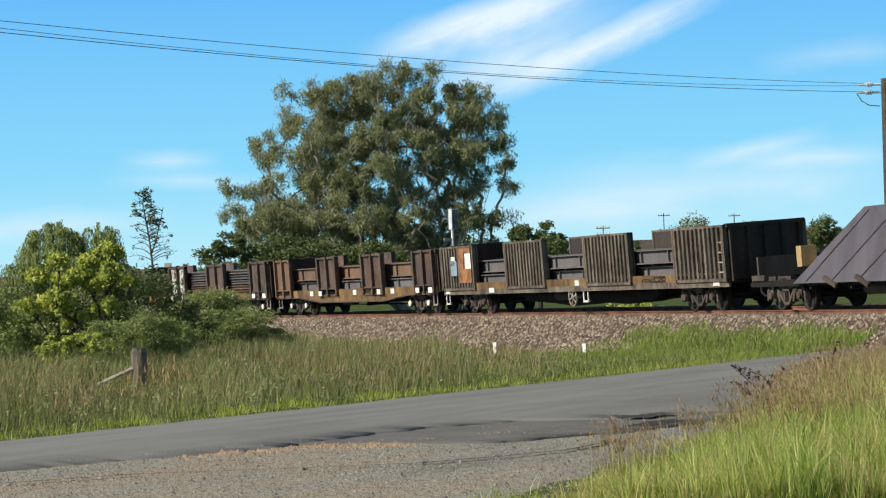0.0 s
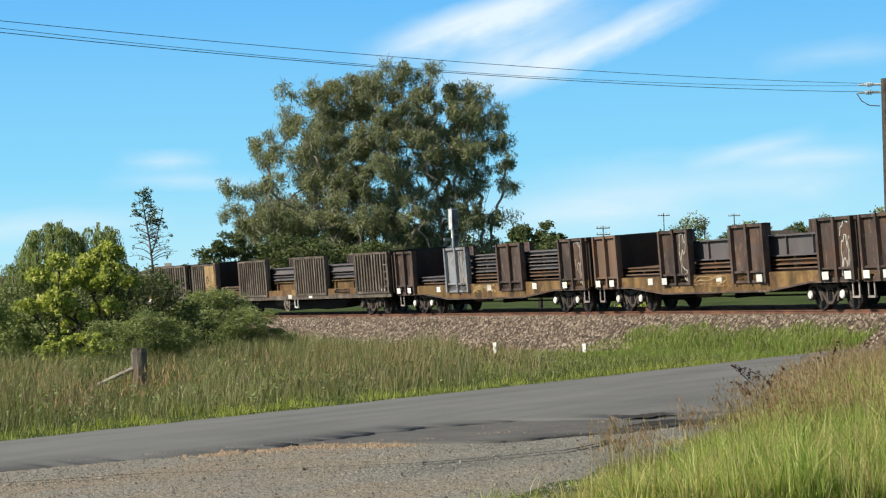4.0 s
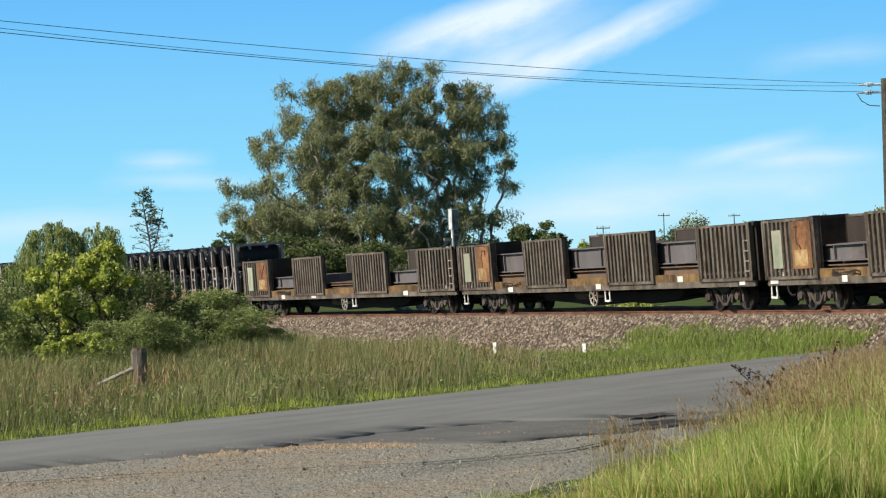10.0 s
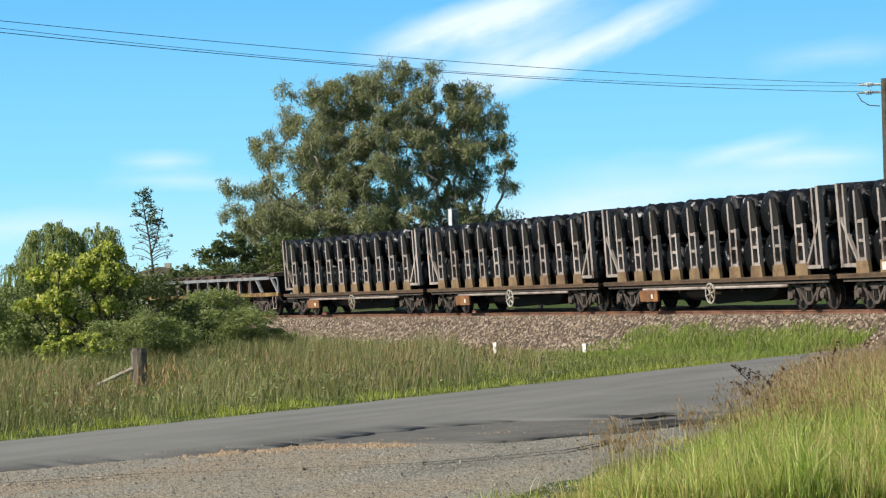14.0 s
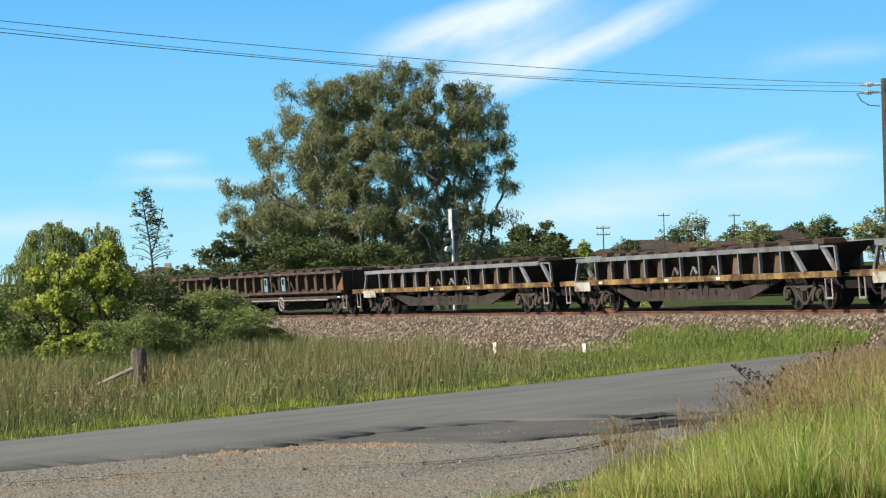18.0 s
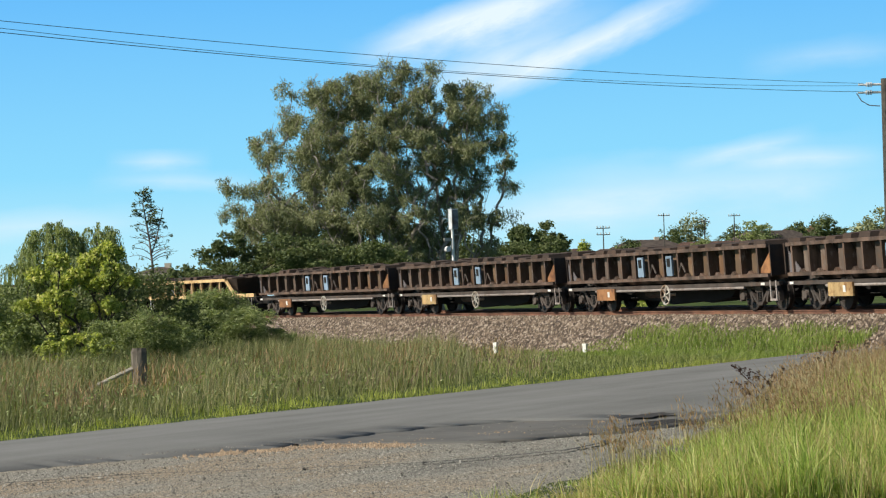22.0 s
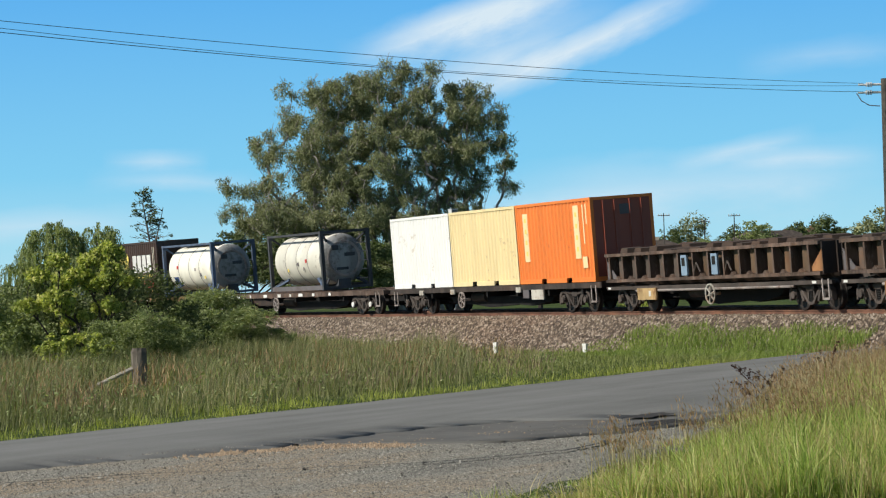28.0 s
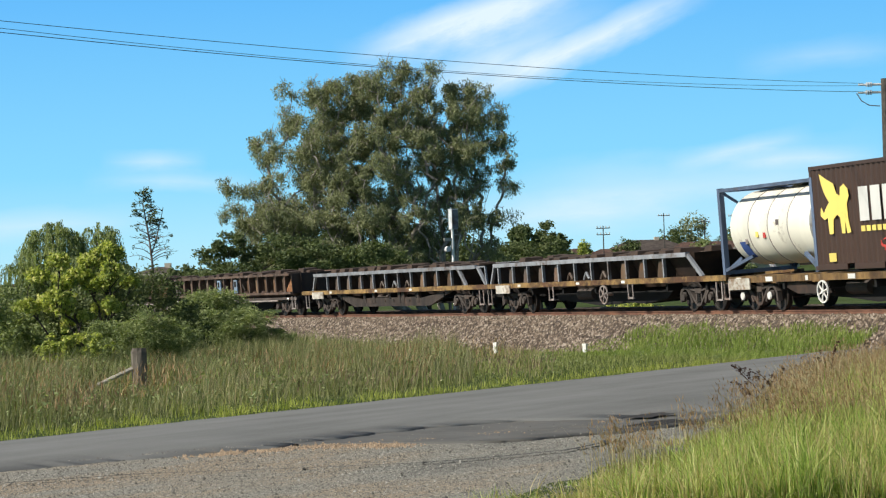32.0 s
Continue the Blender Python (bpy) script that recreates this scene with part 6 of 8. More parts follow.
add(-461.1, wagon_flat(0, 50, "boxes"))
add(-480.9, wagon_flat(0, 51, "tank"))
add(-500.5, wagon_flat(0, 52, "mixed"))
add(-518.75, wagon_cradle(-518.75, 54, "lightgrey", False))
add(-537.4, wagon_cradle(-537.4, 56, "lightgrey", True))
for k in range(3):
    add(-555.1 - 15.5 * k, wagon_hopper(-555.1 - 15.5 * k, 60 + k))

o = container(-455.05 + 461.1, -461.1, "orange", "o", "orange corrugated shipping container with pale marks")
bars(o, -2.45, 0.80, 0.44, 1.75, 1, "cream", gap=0.1, y=-1.213)
bars(o, 1.60, 0.82, 0.46, 1.85, 1, "cream", gap=0.1, y=-1.213)
bars(o, 2.12, 0.48, 0.38, 0.40, 1, "cream", gap=0.1, y=-1.213)
bars(o, 2.22, 1.32, 0.30, 1.35, 1, "cream", gap=0.75, y=-1.213)
bars(o, 2.45, 2.0, 0.30, 0.7, 1, "cream", gap=0.75, y=-1.213)
for zz in (1.02, 1.42, 1.82, 2.22):
    bars(o, -2.33, zz, 0.2, 0.16, 1, "logo", gap=0.3, y=-1.216)
    bars(o, 1.72, zz + 0.05, 0.2, 0.16, 1, "logo", gap=0.3, y=-1.216)
g = Geo()
g.box(2.999, 3.007, -0.1, 0.35, 2.25, 2.6)
one("label_plate", g, M["slab"], o)
g = Geo()
g.box(2.989, 2.997, -1.09, 1.09, 0.16, 2.79)
one("end_panel", g, M["maroon"], o, "dark maroon end doors")
for yy in (-0.75, -0.3, 0.3, 0.75):
    g = Geo()
    g.tube((3.02, yy, 0.18), (3.02, yy, 2.76), 0.022, n=6)
    one("lock_rod", g, M["maroon"], o)
container(-461.1 + 461.1, -461.1, "cream", "c", "cream-yellow corrugated shipping container")
container(-467.15 + 461.1, -461.1, "cwhite", "w", "clean white shipping container")
tank_container(0.3, -480.9, 1, "framedark", "white tank in a dark steel frame", 1.13)
tank_container(6.5, -500.5, 2, "frameblue", "white tank in a blue-grey steel frame", 1.11)
tank_container(-6.1, -500.5, 3, "frameblue", "white tank in a blue-grey steel frame with blue emblem", 1.11)
k = container(-0.2, -500.5, "brown", "k", "dark brown container with white and yellow painted shapes", 2.896, 1.14)
bars(k, -0.35, 1.28, 2.55, 0.92, 4, "white", gap=0.22)
bars(k, -0.3, 1.0, 2.6, 0.15, 9, "logo", gap=0.25)
g = Geo()
g.prism([(-2.02, 0.98), (-1.80, 0.98), (-1.74, 1.38), (-1.52, 1.50), (-1.36, 1.42), (-1.32, 0.98), (-1.13, 0.98), (-1.11, 1.32), (-1.02, 0.98), (-0.82, 1.0), (-0.92, 1.36), (-0.94, 1.78), (-0.80, 1.98), (-0.84, 2.18), (-1.04, 2.32), (-1.24, 2.24),
         (-1.30, 2.0), (-1.48, 2.08), (-1.62, 2.36), (-2.0, 2.50), (-2.38, 2.66), (-2.28, 2.34), (-2.12, 2.06), (-1.92, 1.86), (-2.08, 1.74), (-2.26, 1.56), (-2.40, 1.74), (-2.46, 1.50), (-2.24, 1.38), (-2.06, 1.44)][::-1], -1.238, -1.226)
one("emblem", g, M["logo"], k, "yellow painted emblem")
scribble(k, 1.6, 0.62, 1.7, 0.4, 77, "red", -1.235, "red_flourish", 5)
for xx in (-1.95, 2.2):
    g = Geo()
    g.box(xx - 0.2, xx + 0.2, -1.235, -1.22, 0.22, 0.46)
    one("yellow_label", g, M["logo"], k)
bars(k, 2.35, 1.3, 0.35, 1.3, 2, "wall_cream", gap=0.6)
# ---- trees, shrubs ----
def leaf_cloud(centres, radii, n, size, droop, rg, long=2.2, sub=1):
    """Small leaf blades gathered in sprays inside the lobes; vertices and triangles."""
    c = np.array(centres, float)
    r = np.array(radii, float)
    if sub > 1:
        d = rg.normal(size=(len(c), sub, 3))
        d /= np.linalg.norm(d, axis=2)[:, :, None]
        k = rg.uniform(0.55, 0.95, (len(c), sub, 1))
        c = (c[:, None, :] + d * r[:, None, :] * k).reshape(-1, 3)
        r = (r[:, None, :] * rg.uniform(0.30, 0.5, (len(r), sub, 1))).reshape(-1, 3)
    wt = (r[:, 0] * r[:, 1] * r[:, 2]) ** 0.66
    per = 14
    ns = max(1, n // per)
    pick = rg.choice(len(c), ns, p=wt / wt.sum())
    d = rg.normal(size=(ns, 3))
    d /= np.linalg.norm(d, axis=1)[:, None]
    rad = 0.35 + 0.68 * rg.random(ns) ** 0.6
    sp = c[pick] + d * rad[:, None] * r[pick]
    spread = np.minimum(r[pick].min(axis=1), 1.2)[:, None, None] * 0.36
    p = (sp[:, None, :] + rg.normal(size=(ns, per, 3)) * spread * np.array([1, 1, 0.7])).reshape(-1, 3)
    m = len(p)
    ax = rg.normal(size=(m, 3))
    ax[:, 2] = ax[:, 2] * 0.6 - droop
    ax /= np.linalg.norm(ax, axis=1)[:, None]
    sd = np.cross(ax, rg.normal(size=(m, 3)))
    sd /= np.linalg.norm(sd, axis=1)[:, None] + 1e-9
    s = size * rg.uniform(0.6, 1.4, m)[:, None]
    v = np.stack([p - ax * s * long / 2, p + sd * s / 2, p + ax * s * long / 2, p - sd * s / 2], 1).reshape(-1, 3)
    k = (np.arange(m) * 4)[:, None]
    t = np.concatenate([k + np.array([[0, 1, 2]]), k + np.array([[0, 2, 3]])])
    return v, t


def limbs(g, base, targets, r0, rnd, wob=0.12):
    """Tapered limbs from the base to each target, with forks on the way."""
    for tx in targets:
        a, b = Vector(base), Vector(tx)
        p, rr = a.copy(), r0 * rnd.uniform(0.5, 1.0)
        n = 7
        for i in range(n):
            k = (i + 1) / n
            q = a.lerp(b, k) + Vector((rnd.uniform(-1, 1), rnd.uniform(-1, 1), rnd.uniform(-0.5, 0.7))) * wob * (b - a).length * (0.3 if i == n - 1 else 0.5) * k
            q.z += 0.10 * (b - a).length * math.sin(math.pi * k)
            r1 = rr * 0.80
            g.tube(p, q, rr, r1, 6)
            if i > 2 and rnd.random() < 0.75:
                e = q + Vector((rnd.uniform(-1, 1), rnd.uniform(-1, 1), rnd.uniform(-0.1, 1.0))) * (b - a).length * 0.22
                g.tube(q, e, r1 * 0.6, r1 * 0.15, 5)
                e2 = e + Vector((rnd.uniform(-1, 1), rnd.uniform(-1, 1), rnd.uniform(-0.5, 0.8))) * (b - a).length * 0.12
                g.tube(e, e2, r1 * 0.2, r1 * 0.05, 4)
            p, rr = q, r1


def tree(name, label, category, base, lobes, leaf, n, size, droop, bark="bark", trunk=0.3, limb=0.16, depth=0.9, seed=1, stems=1, long=2.2, fork=0.25, sub=9):
    """lobes: sideways from the base, height, half width, half height."""
    rnd = random.Random(seed)
    rg = np.random.default_rng(seed)
    bx, by = base
    bz = float(ground_z(bx, by)) - 0.1
    root = tagged(new(name), label, category)
    root.location = (bx, by, bz)
    g = Geo()
    cs, rs = [], []
    for dx, z, rx, rz in lobes:
        cs.append((dx, rnd.uniform(-0.5, 0.5) * depth * max(rx, 1.0) * 1.4, z - bz))
        rs.append((rx, rx * depth, rz))
    hgt = max(c[2] for c in cs)
    for k in range(stems):
        sx = rnd.uniform(-1, 1) * 0.35 * (stems - 1)
        top = (sx * 1.6, rnd.uniform(-0.3, 0.3), hgt * fork)
        g.tube((sx, 0, 0), top, trunk, trunk * 0.8, 9)
        mine = cs[k::stems]
        limbs(g, top, mine, limb, rnd)
    one("trunk", g, M[bark], root)
    v, t = leaf_cloud(cs, rs, n, size, droop, rg, long, sub)
    part("crown", tri_mesh("crown", v, t, M[leaf]), root)
    return root


def spans(profile, z):
    """Left and right limit of a crown at a height, from rows of (height, left, right)."""
    zs = [p[0] for p in profile][::-1]
    return float(np.interp(z, zs, [p[1] for p in profile][::-1])), float(np.interp(z, zs, [p[2] for p in profile][::-1]))


def grown_tree(name, label, category, base, profile, gap, count, leaves, leaf, size, long, droop, stems, bark="bark", depth=0.7, tip=0.02, seed=1, thin=None, clump_r=0.8, twigs=0, wob=0.05, major=None, lobes=(), hang=0.0):
    """A crown of separate leaf clumps inside an outline, each carried by a limb that grew from the nearest older one."""
    rnd = random.Random(seed)
    rg = np.random.default_rng(seed)
    bx, by = base
    bz = float(ground_z(bx, by)) - 0.1
    root = tagged(new(name), label, category)
    root.location = (bx, by, bz)
    z_hi, z_lo = profile[0][0], profile[-1][0]
    pts, bare = [], []
    tries = 0
    spread, per = major or (0.0, 0)
    while len(pts) < count and tries < count * 60:
        tries += 1
        z = z_lo + (z_hi - z_lo) * rnd.random()
        a, b = spans(profile, z)
        u, w = rnd.uniform(-1, 1), rnd.uniform(-1, 1)
        if u * u + w * w > 1:
            continue
        if u * u + w * w < 0.25 and rnd.random() < 0.5:
            continue
        hw = max(0.05, (b - a) / 2 - clump_r * 0.7 - spread * 0.55)
        p = Vector(((a + b) / 2 + u * hw, w * hw * depth, z - bz - clump_r * 0.5 - spread * 0.3))
        if any((p - q).length_squared < gap * gap for q in pts):
            continue
        if thin and rnd.random() < thin(p.x, z):
            if len(bare) < count:
                bare.append(p)
            continue
        pts.append(p)
    if major:
        # each bough breaks up into clumps spread over its top and outside
        boughs, pts = [(b, spread * k, spread * k) for b, k in ((b, rnd.uniform(0.6, 1.2)) for b in pts)], []
        boughs += [(Vector((dx, rnd.uniform(-1.5, 1.0), z - bz)), rx, rz) for dx, z, rx, rz in lobes]
        for b, rx, rz in boughs:
            for k in range(max(3, int(per * rx * rz / spread ** 2))):
                d = Vector((rnd.gauss(0, 1), rnd.gauss(0, 1), abs(rnd.gauss(0, 0.8)) - 0.35)).normalized()
                pts.append(b + Vector((d.x * rx, d.y * rx, d.z * rz)) * rnd.uniform(0.6, 1.0))
    # limbs: nodes with a parent each
    nodes, parent = [], []
    for st in stems:
        prev = -1
        for k in range(9):
            f = k / 8
            q = Vector((st[0], st[1], 0)).lerp(Vector((st[2], st[3], st[4] - bz)), f)
            q += Vector((rnd.uniform(-1, 1), rnd.uniform(-1, 1), 0)) * wob * (st[4] - bz) * f * (1 - 0.5 * f)
            nodes.append(q)
            parent.append(prev)
            prev = len(nodes) - 1
    for p in sorted(pts + bare, key=lambda p: p.z + 0.7 * abs(p.x)):
        arr = np.array([tuple(q) for q in nodes])
        d = np.linalg.norm(arr - np.array(tuple(p)), axis=1) + np.maximum(0, arr[:, 2] - p.z + 0.35) * 1.8
        j = int(np.argmin(d))
        q0 = nodes[j].copy()
        ln = (p - q0).length
        for k in (0.35, 0.7, 1.0):
            q = q0.lerp(p, k) + Vector((rnd.uniform(-1, 1), rnd.uniform(-1, 1), rnd.uniform(-0.4, 1))) * 0.10 * ln * (1.2 - k)
            nodes.append(q)
            parent.append(j)
            j = len(nodes) - 1
        for k in range(twigs):
            e = p + Vector((rnd.uniform(-1, 1), rnd.uniform(-1, 1), rnd.uniform(-0.5, 1.2))) * min(gap * 1.1, 0.55)
            nodes.append(e)
            parent.append(j)
    load = [0.0] * len(nodes)
    for i in range(len(nodes) - 1, -1, -1):
        load[i] = max(load[i], tip ** 2.2)
        if parent[i] >= 0:
            load[parent[i]] += load[i]
    g = Geo()
    for i, q in enumerate(nodes):
        if parent[i] >= 0:
            r1 = load[i] ** (1 / 2.2)
            g.tube(nodes[parent[i]], q, min(r1 * 1.35, max(r1, load[parent[i]] ** (1 / 2.2))), r1, 5 if r1 < 0.08 else 8)
    one("trunk", g, M[bark], root)
    # leaf sprays round each clump, thickest on its outside
    c = np.array([tuple(p) for p in pts])
    n = len(c) * leaves
    pick = np.repeat(np.arange(len(c)), leaves)
    cr = clump_r * rg.uniform(0.65, 1.3, len(c))[pick]
    d = rg.normal(size=(n, 3))
    d /= np.linalg.norm(d, axis=1)[:, None]
    rad = (0.35 + 0.65 * rg.random(n) ** 0.5) * cr
    p = c[pick] + d * rad[:, None] * np.array([1, 1, 0.95])
    if hang:
        # the sprays hang from each clump and thin out downwards
        u = rg.random(n) ** 1.4
        p[:, :2] = c[pick][:, :2] + d[:, :2] * (rad * (1.0 - 0.55 * u))[:, None]
        p[:, 2] = c[pick][:, 2] + np.abs(d[:, 2]) * rad * 0.6 - hang * cr * u
        p[:, :2] += 0.10 * np.sin(p[:, [1, 0]] * 9.0 + pick[:, None])
    p += 0.16 * clump_r * np.sin(p[:, [1, 2, 0]] * 5.3 / clump_r + pick[:, None])
    ax = rg.normal(size=(n, 3))
    ax[:, 2] -= droop
    ax /= np.linalg.norm(ax, axis=1)[:, None]
    sd = np.cross(ax, rg.normal(size=(n, 3)))
    sd /= np.linalg.norm(sd, axis=1)[:, None] + 1e-9
    s = size * rg.uniform(0.6, 1.4, n)[:, None]
    v = np.stack([p - ax * s * long / 2 - sd * s / 2, p - ax * s * long / 2 + sd * s / 2, p + ax * s * long / 2], 1).reshape(-1, 3)
    part("crown", tri_mesh("crown", v, np.arange(3 * n).reshape(-1, 3), M[leaf]), root)
    return root


grown_tree("eucalyptus_tree", "large spreading eucalyptus with pale bare limbs and drooping grey-green foliage", "tree", (-0.2, 135.0),
           [(16.0, -4.0, -1.2), (15.3, -6.6, 1.2), (14.4, -8.6, 2.7), (13.0, -9.3, 3.9), (11.6, -10.6, 4.5), (9.8, -11.2, 4.8), (8.8, -12.0, 4.8), (7.4, -13.2, 4.8), (6.2, -12.9, 4.3), (5.0, -12.8, 4.2), (3.5, -12.4, 4.0)],
           1.28, 185, 250, "euc_leaf", 0.045, 3.6, 1.3, [(0.3, 0, -3.0, 0.5, 13.5), (-0.5, 0.3, -7.0, -0.5, 10.5), (0.8, -0.2, 1.6, 0.3, 12.5), (0.6, 0.2, -0.6, -0.6, 13.5), (1.2, 0, 3.4, -0.4, 9.5), (-1.2, 0, -9.4, 0.3, 7.5), (0.9, -0.3, 2.4, -0.8, 7.0)],
           depth=0.55, tip=0.0135, seed=11, thin=lambda x, z: 0.80 if (-2.5 < x < 4.6 and z < 8.6 + 0.35 * max(0.0, x)) else (0.42 if x > -1.5 else 0.03), clump_r=0.52, major=(1.0, 10), twigs=2, hang=1.3,
           lobes=[(-2.6, 15.5, 1.5, 0.8), (-5.4, 14.8, 1.35, 0.9), (-8.0, 14.2, 1.3, 0.9), (-8.7, 12.9, 0.8, 0.7), (-10.3, 11.4, 1.0, 0.9), (-10.8, 10.3, 0.6, 0.8), (-12.0, 8.4, 1.2, 0.9), (-12.6, 7.2, 0.75, 0.8), (-0.1, 15.3, 0.6, 0.7), (2.0, 13.9, 1.3, 1.0),
                  (3.2, 12.6, 0.95, 0.9), (3.8, 11.0, 0.75, 0.9), (4.3, 9.6, 0.5, 0.8), (4.4, 8.3, 0.4, 0.4), (3.9, 6.6, 0.7, 0.45), (-10.0, 6.6, 1.8, 1.2), (-7.4, 6.4, 1.8, 1.2), (0.9, 11.6, 1.0, 0.8), (-1.6, 12.2, 1.1, 0.9)])
tree("broadleaf_tree", "dark green bushy tree beside the railway", "tree", (-11.5, 128.0),
     [(-0.8, 5.2, 1.0, 0.7), (0.8, 4.9, 1.2, 0.9), (-1.2, 4.3, 1.3, 0.8), (2.5, 4.6, 1.7, 1.0), (4.6, 4.2, 2.0, 0.9), (7.0, 4.0, 2.2, 1.0), (0.0, 3.2, 2.6, 0.8), (5.0, 3.0, 3.5, 0.9)],
     "dark_leaf", 32000, 0.10, 0.2, "bark_dark", 0.2, 0.08, seed=12, long=1.7)
tree("broadleaf_tree", "dark shady trees massed below the eucalyptus", "tree", (-1.0, 146.0),
     [(-3.0, 4.0, 3.0, 1.5), (1.0, 4.2, 2.6, 1.6), (4.0, 4.2, 2.4, 1.5), (6.5, 4.4, 2.2, 1.2), (-5.5, 5.0, 2.5, 1.8), (-8.5, 4.6, 2.5, 1.5)],
     "dark_leaf", 40000, 0.11, 0.2, "bark_dark", 0.2, 0.08, seed=13, long=1.7)
tree("pine_tree", "dense dark green pine-like trees on the rise", "tree", (8.1, 190.0),
     [(-1.4, 6.6, 1.0, 1.3), (-1.5, 5.0, 1.5, 1.5), (0.4, 7.0, 1.1, 1.1), (0.5, 5.2, 1.6, 1.7), (1.6, 6.2, 0.9, 1.2), (1.8, 4.8, 1.2, 1.6), (-3.4, 4.6, 1.5, 1.2), (-5.4, 4.4, 1.6, 1.2), (3.0, 4.0, 1.2, 1.0)],
     "dark_leaf", 40000, 0.13, -0.3, "bark_dark", 0.22, 0.08, seed=14, long=2.0, sub=12)


def dead_tree():
    """A straight thin stem with arching bare side branches and fine twigs, tufted near the top."""
    rnd = random.Random(15)
    rg = np.random.default_rng(15)
    bx, by = -17.0, 130.0
    bz = float(ground_z(bx, by)) - 0.1
    root = tagged(new("dead_tree"), "thin nearly leafless tree with wispy twigs", "tree")
    root.location = (bx, by, bz)
    g = Geo()
    stem = [Vector((x, 0, z - bz)) for x, z in ((0.1, bz), (0.17, 4.15), (0.05, 5.4), (-0.12, 6.6), (-0.30, 7.7), (-0.21, 8.75))]
    side = [Vector((x, 0.1, z - bz)) for x, z in ((0.15, 4.9), (0.45, 5.8), (0.68, 6.7), (0.85, 7.5))]
    for line, r in ((stem, 0.085), (side, 0.045)):
        for i, (a, b) in enumerate(zip(line, line[1:])):
            g.tube(a, b, r * (1 - i / len(line)), r * (1 - (i + 1) / len(line)) + 0.008, 6)
    tufts = []
    for i in range(42):
        line, u = (stem, 1.12 + 3.7 * (i / 42) ** 1.2) if i % 4 else (side, rnd.uniform(0.6, 2.8))
        k = min(int(u), len(line) - 2)
        p = line[k].lerp(line[k + 1], u - k)
        ln = (1.75 - 0.36 * u if line is stem else 0.7) * rnd.uniform(0.6, 1.15)
        an = (0 if i % 2 else math.pi) + rnd.uniform(-0.9, 0.9)
        d = Vector((math.cos(an), math.sin(an), 0))
        pts = [p + d * ln * t + Vector((rnd.uniform(-0.04, 0.04), 0, ln * (0.75 * t - 0.42 * t * t))) for t in (0, 0.25, 0.5, 0.75, 1.0)]
        for j, (a, b) in enumerate(zip(pts, pts[1:])):
            g.tube(a, b, 0.030 - 0.005 * j, 0.025 - 0.005 * j, 5)
            for q in range(2):
                e = b + (d * rnd.uniform(0.0, 0.4) + Vector((rnd.uniform(-0.3, 0.3), rnd.uniform(-0.2, 0.2), rnd.uniform(-0.25, 0.35)))) * 0.7
                g.tube(b, e, 0.012, 0.005, 4)
                if rnd.random() < (0.75 if u > 2.9 and line is stem else 0.22):
                    tufts.append(tuple(e))
    one("trunk", g, M["wood"], root)
    v, t = leaf_cloud(tufts, [(0.15, 0.15, 0.11)] * len(tufts), len(tufts) * 42, 0.035, 0.3, rg, 2.4)
    part("crown", tri_mesh("crown", v, t, M["dark_leaf"]), root)


dead_tree()


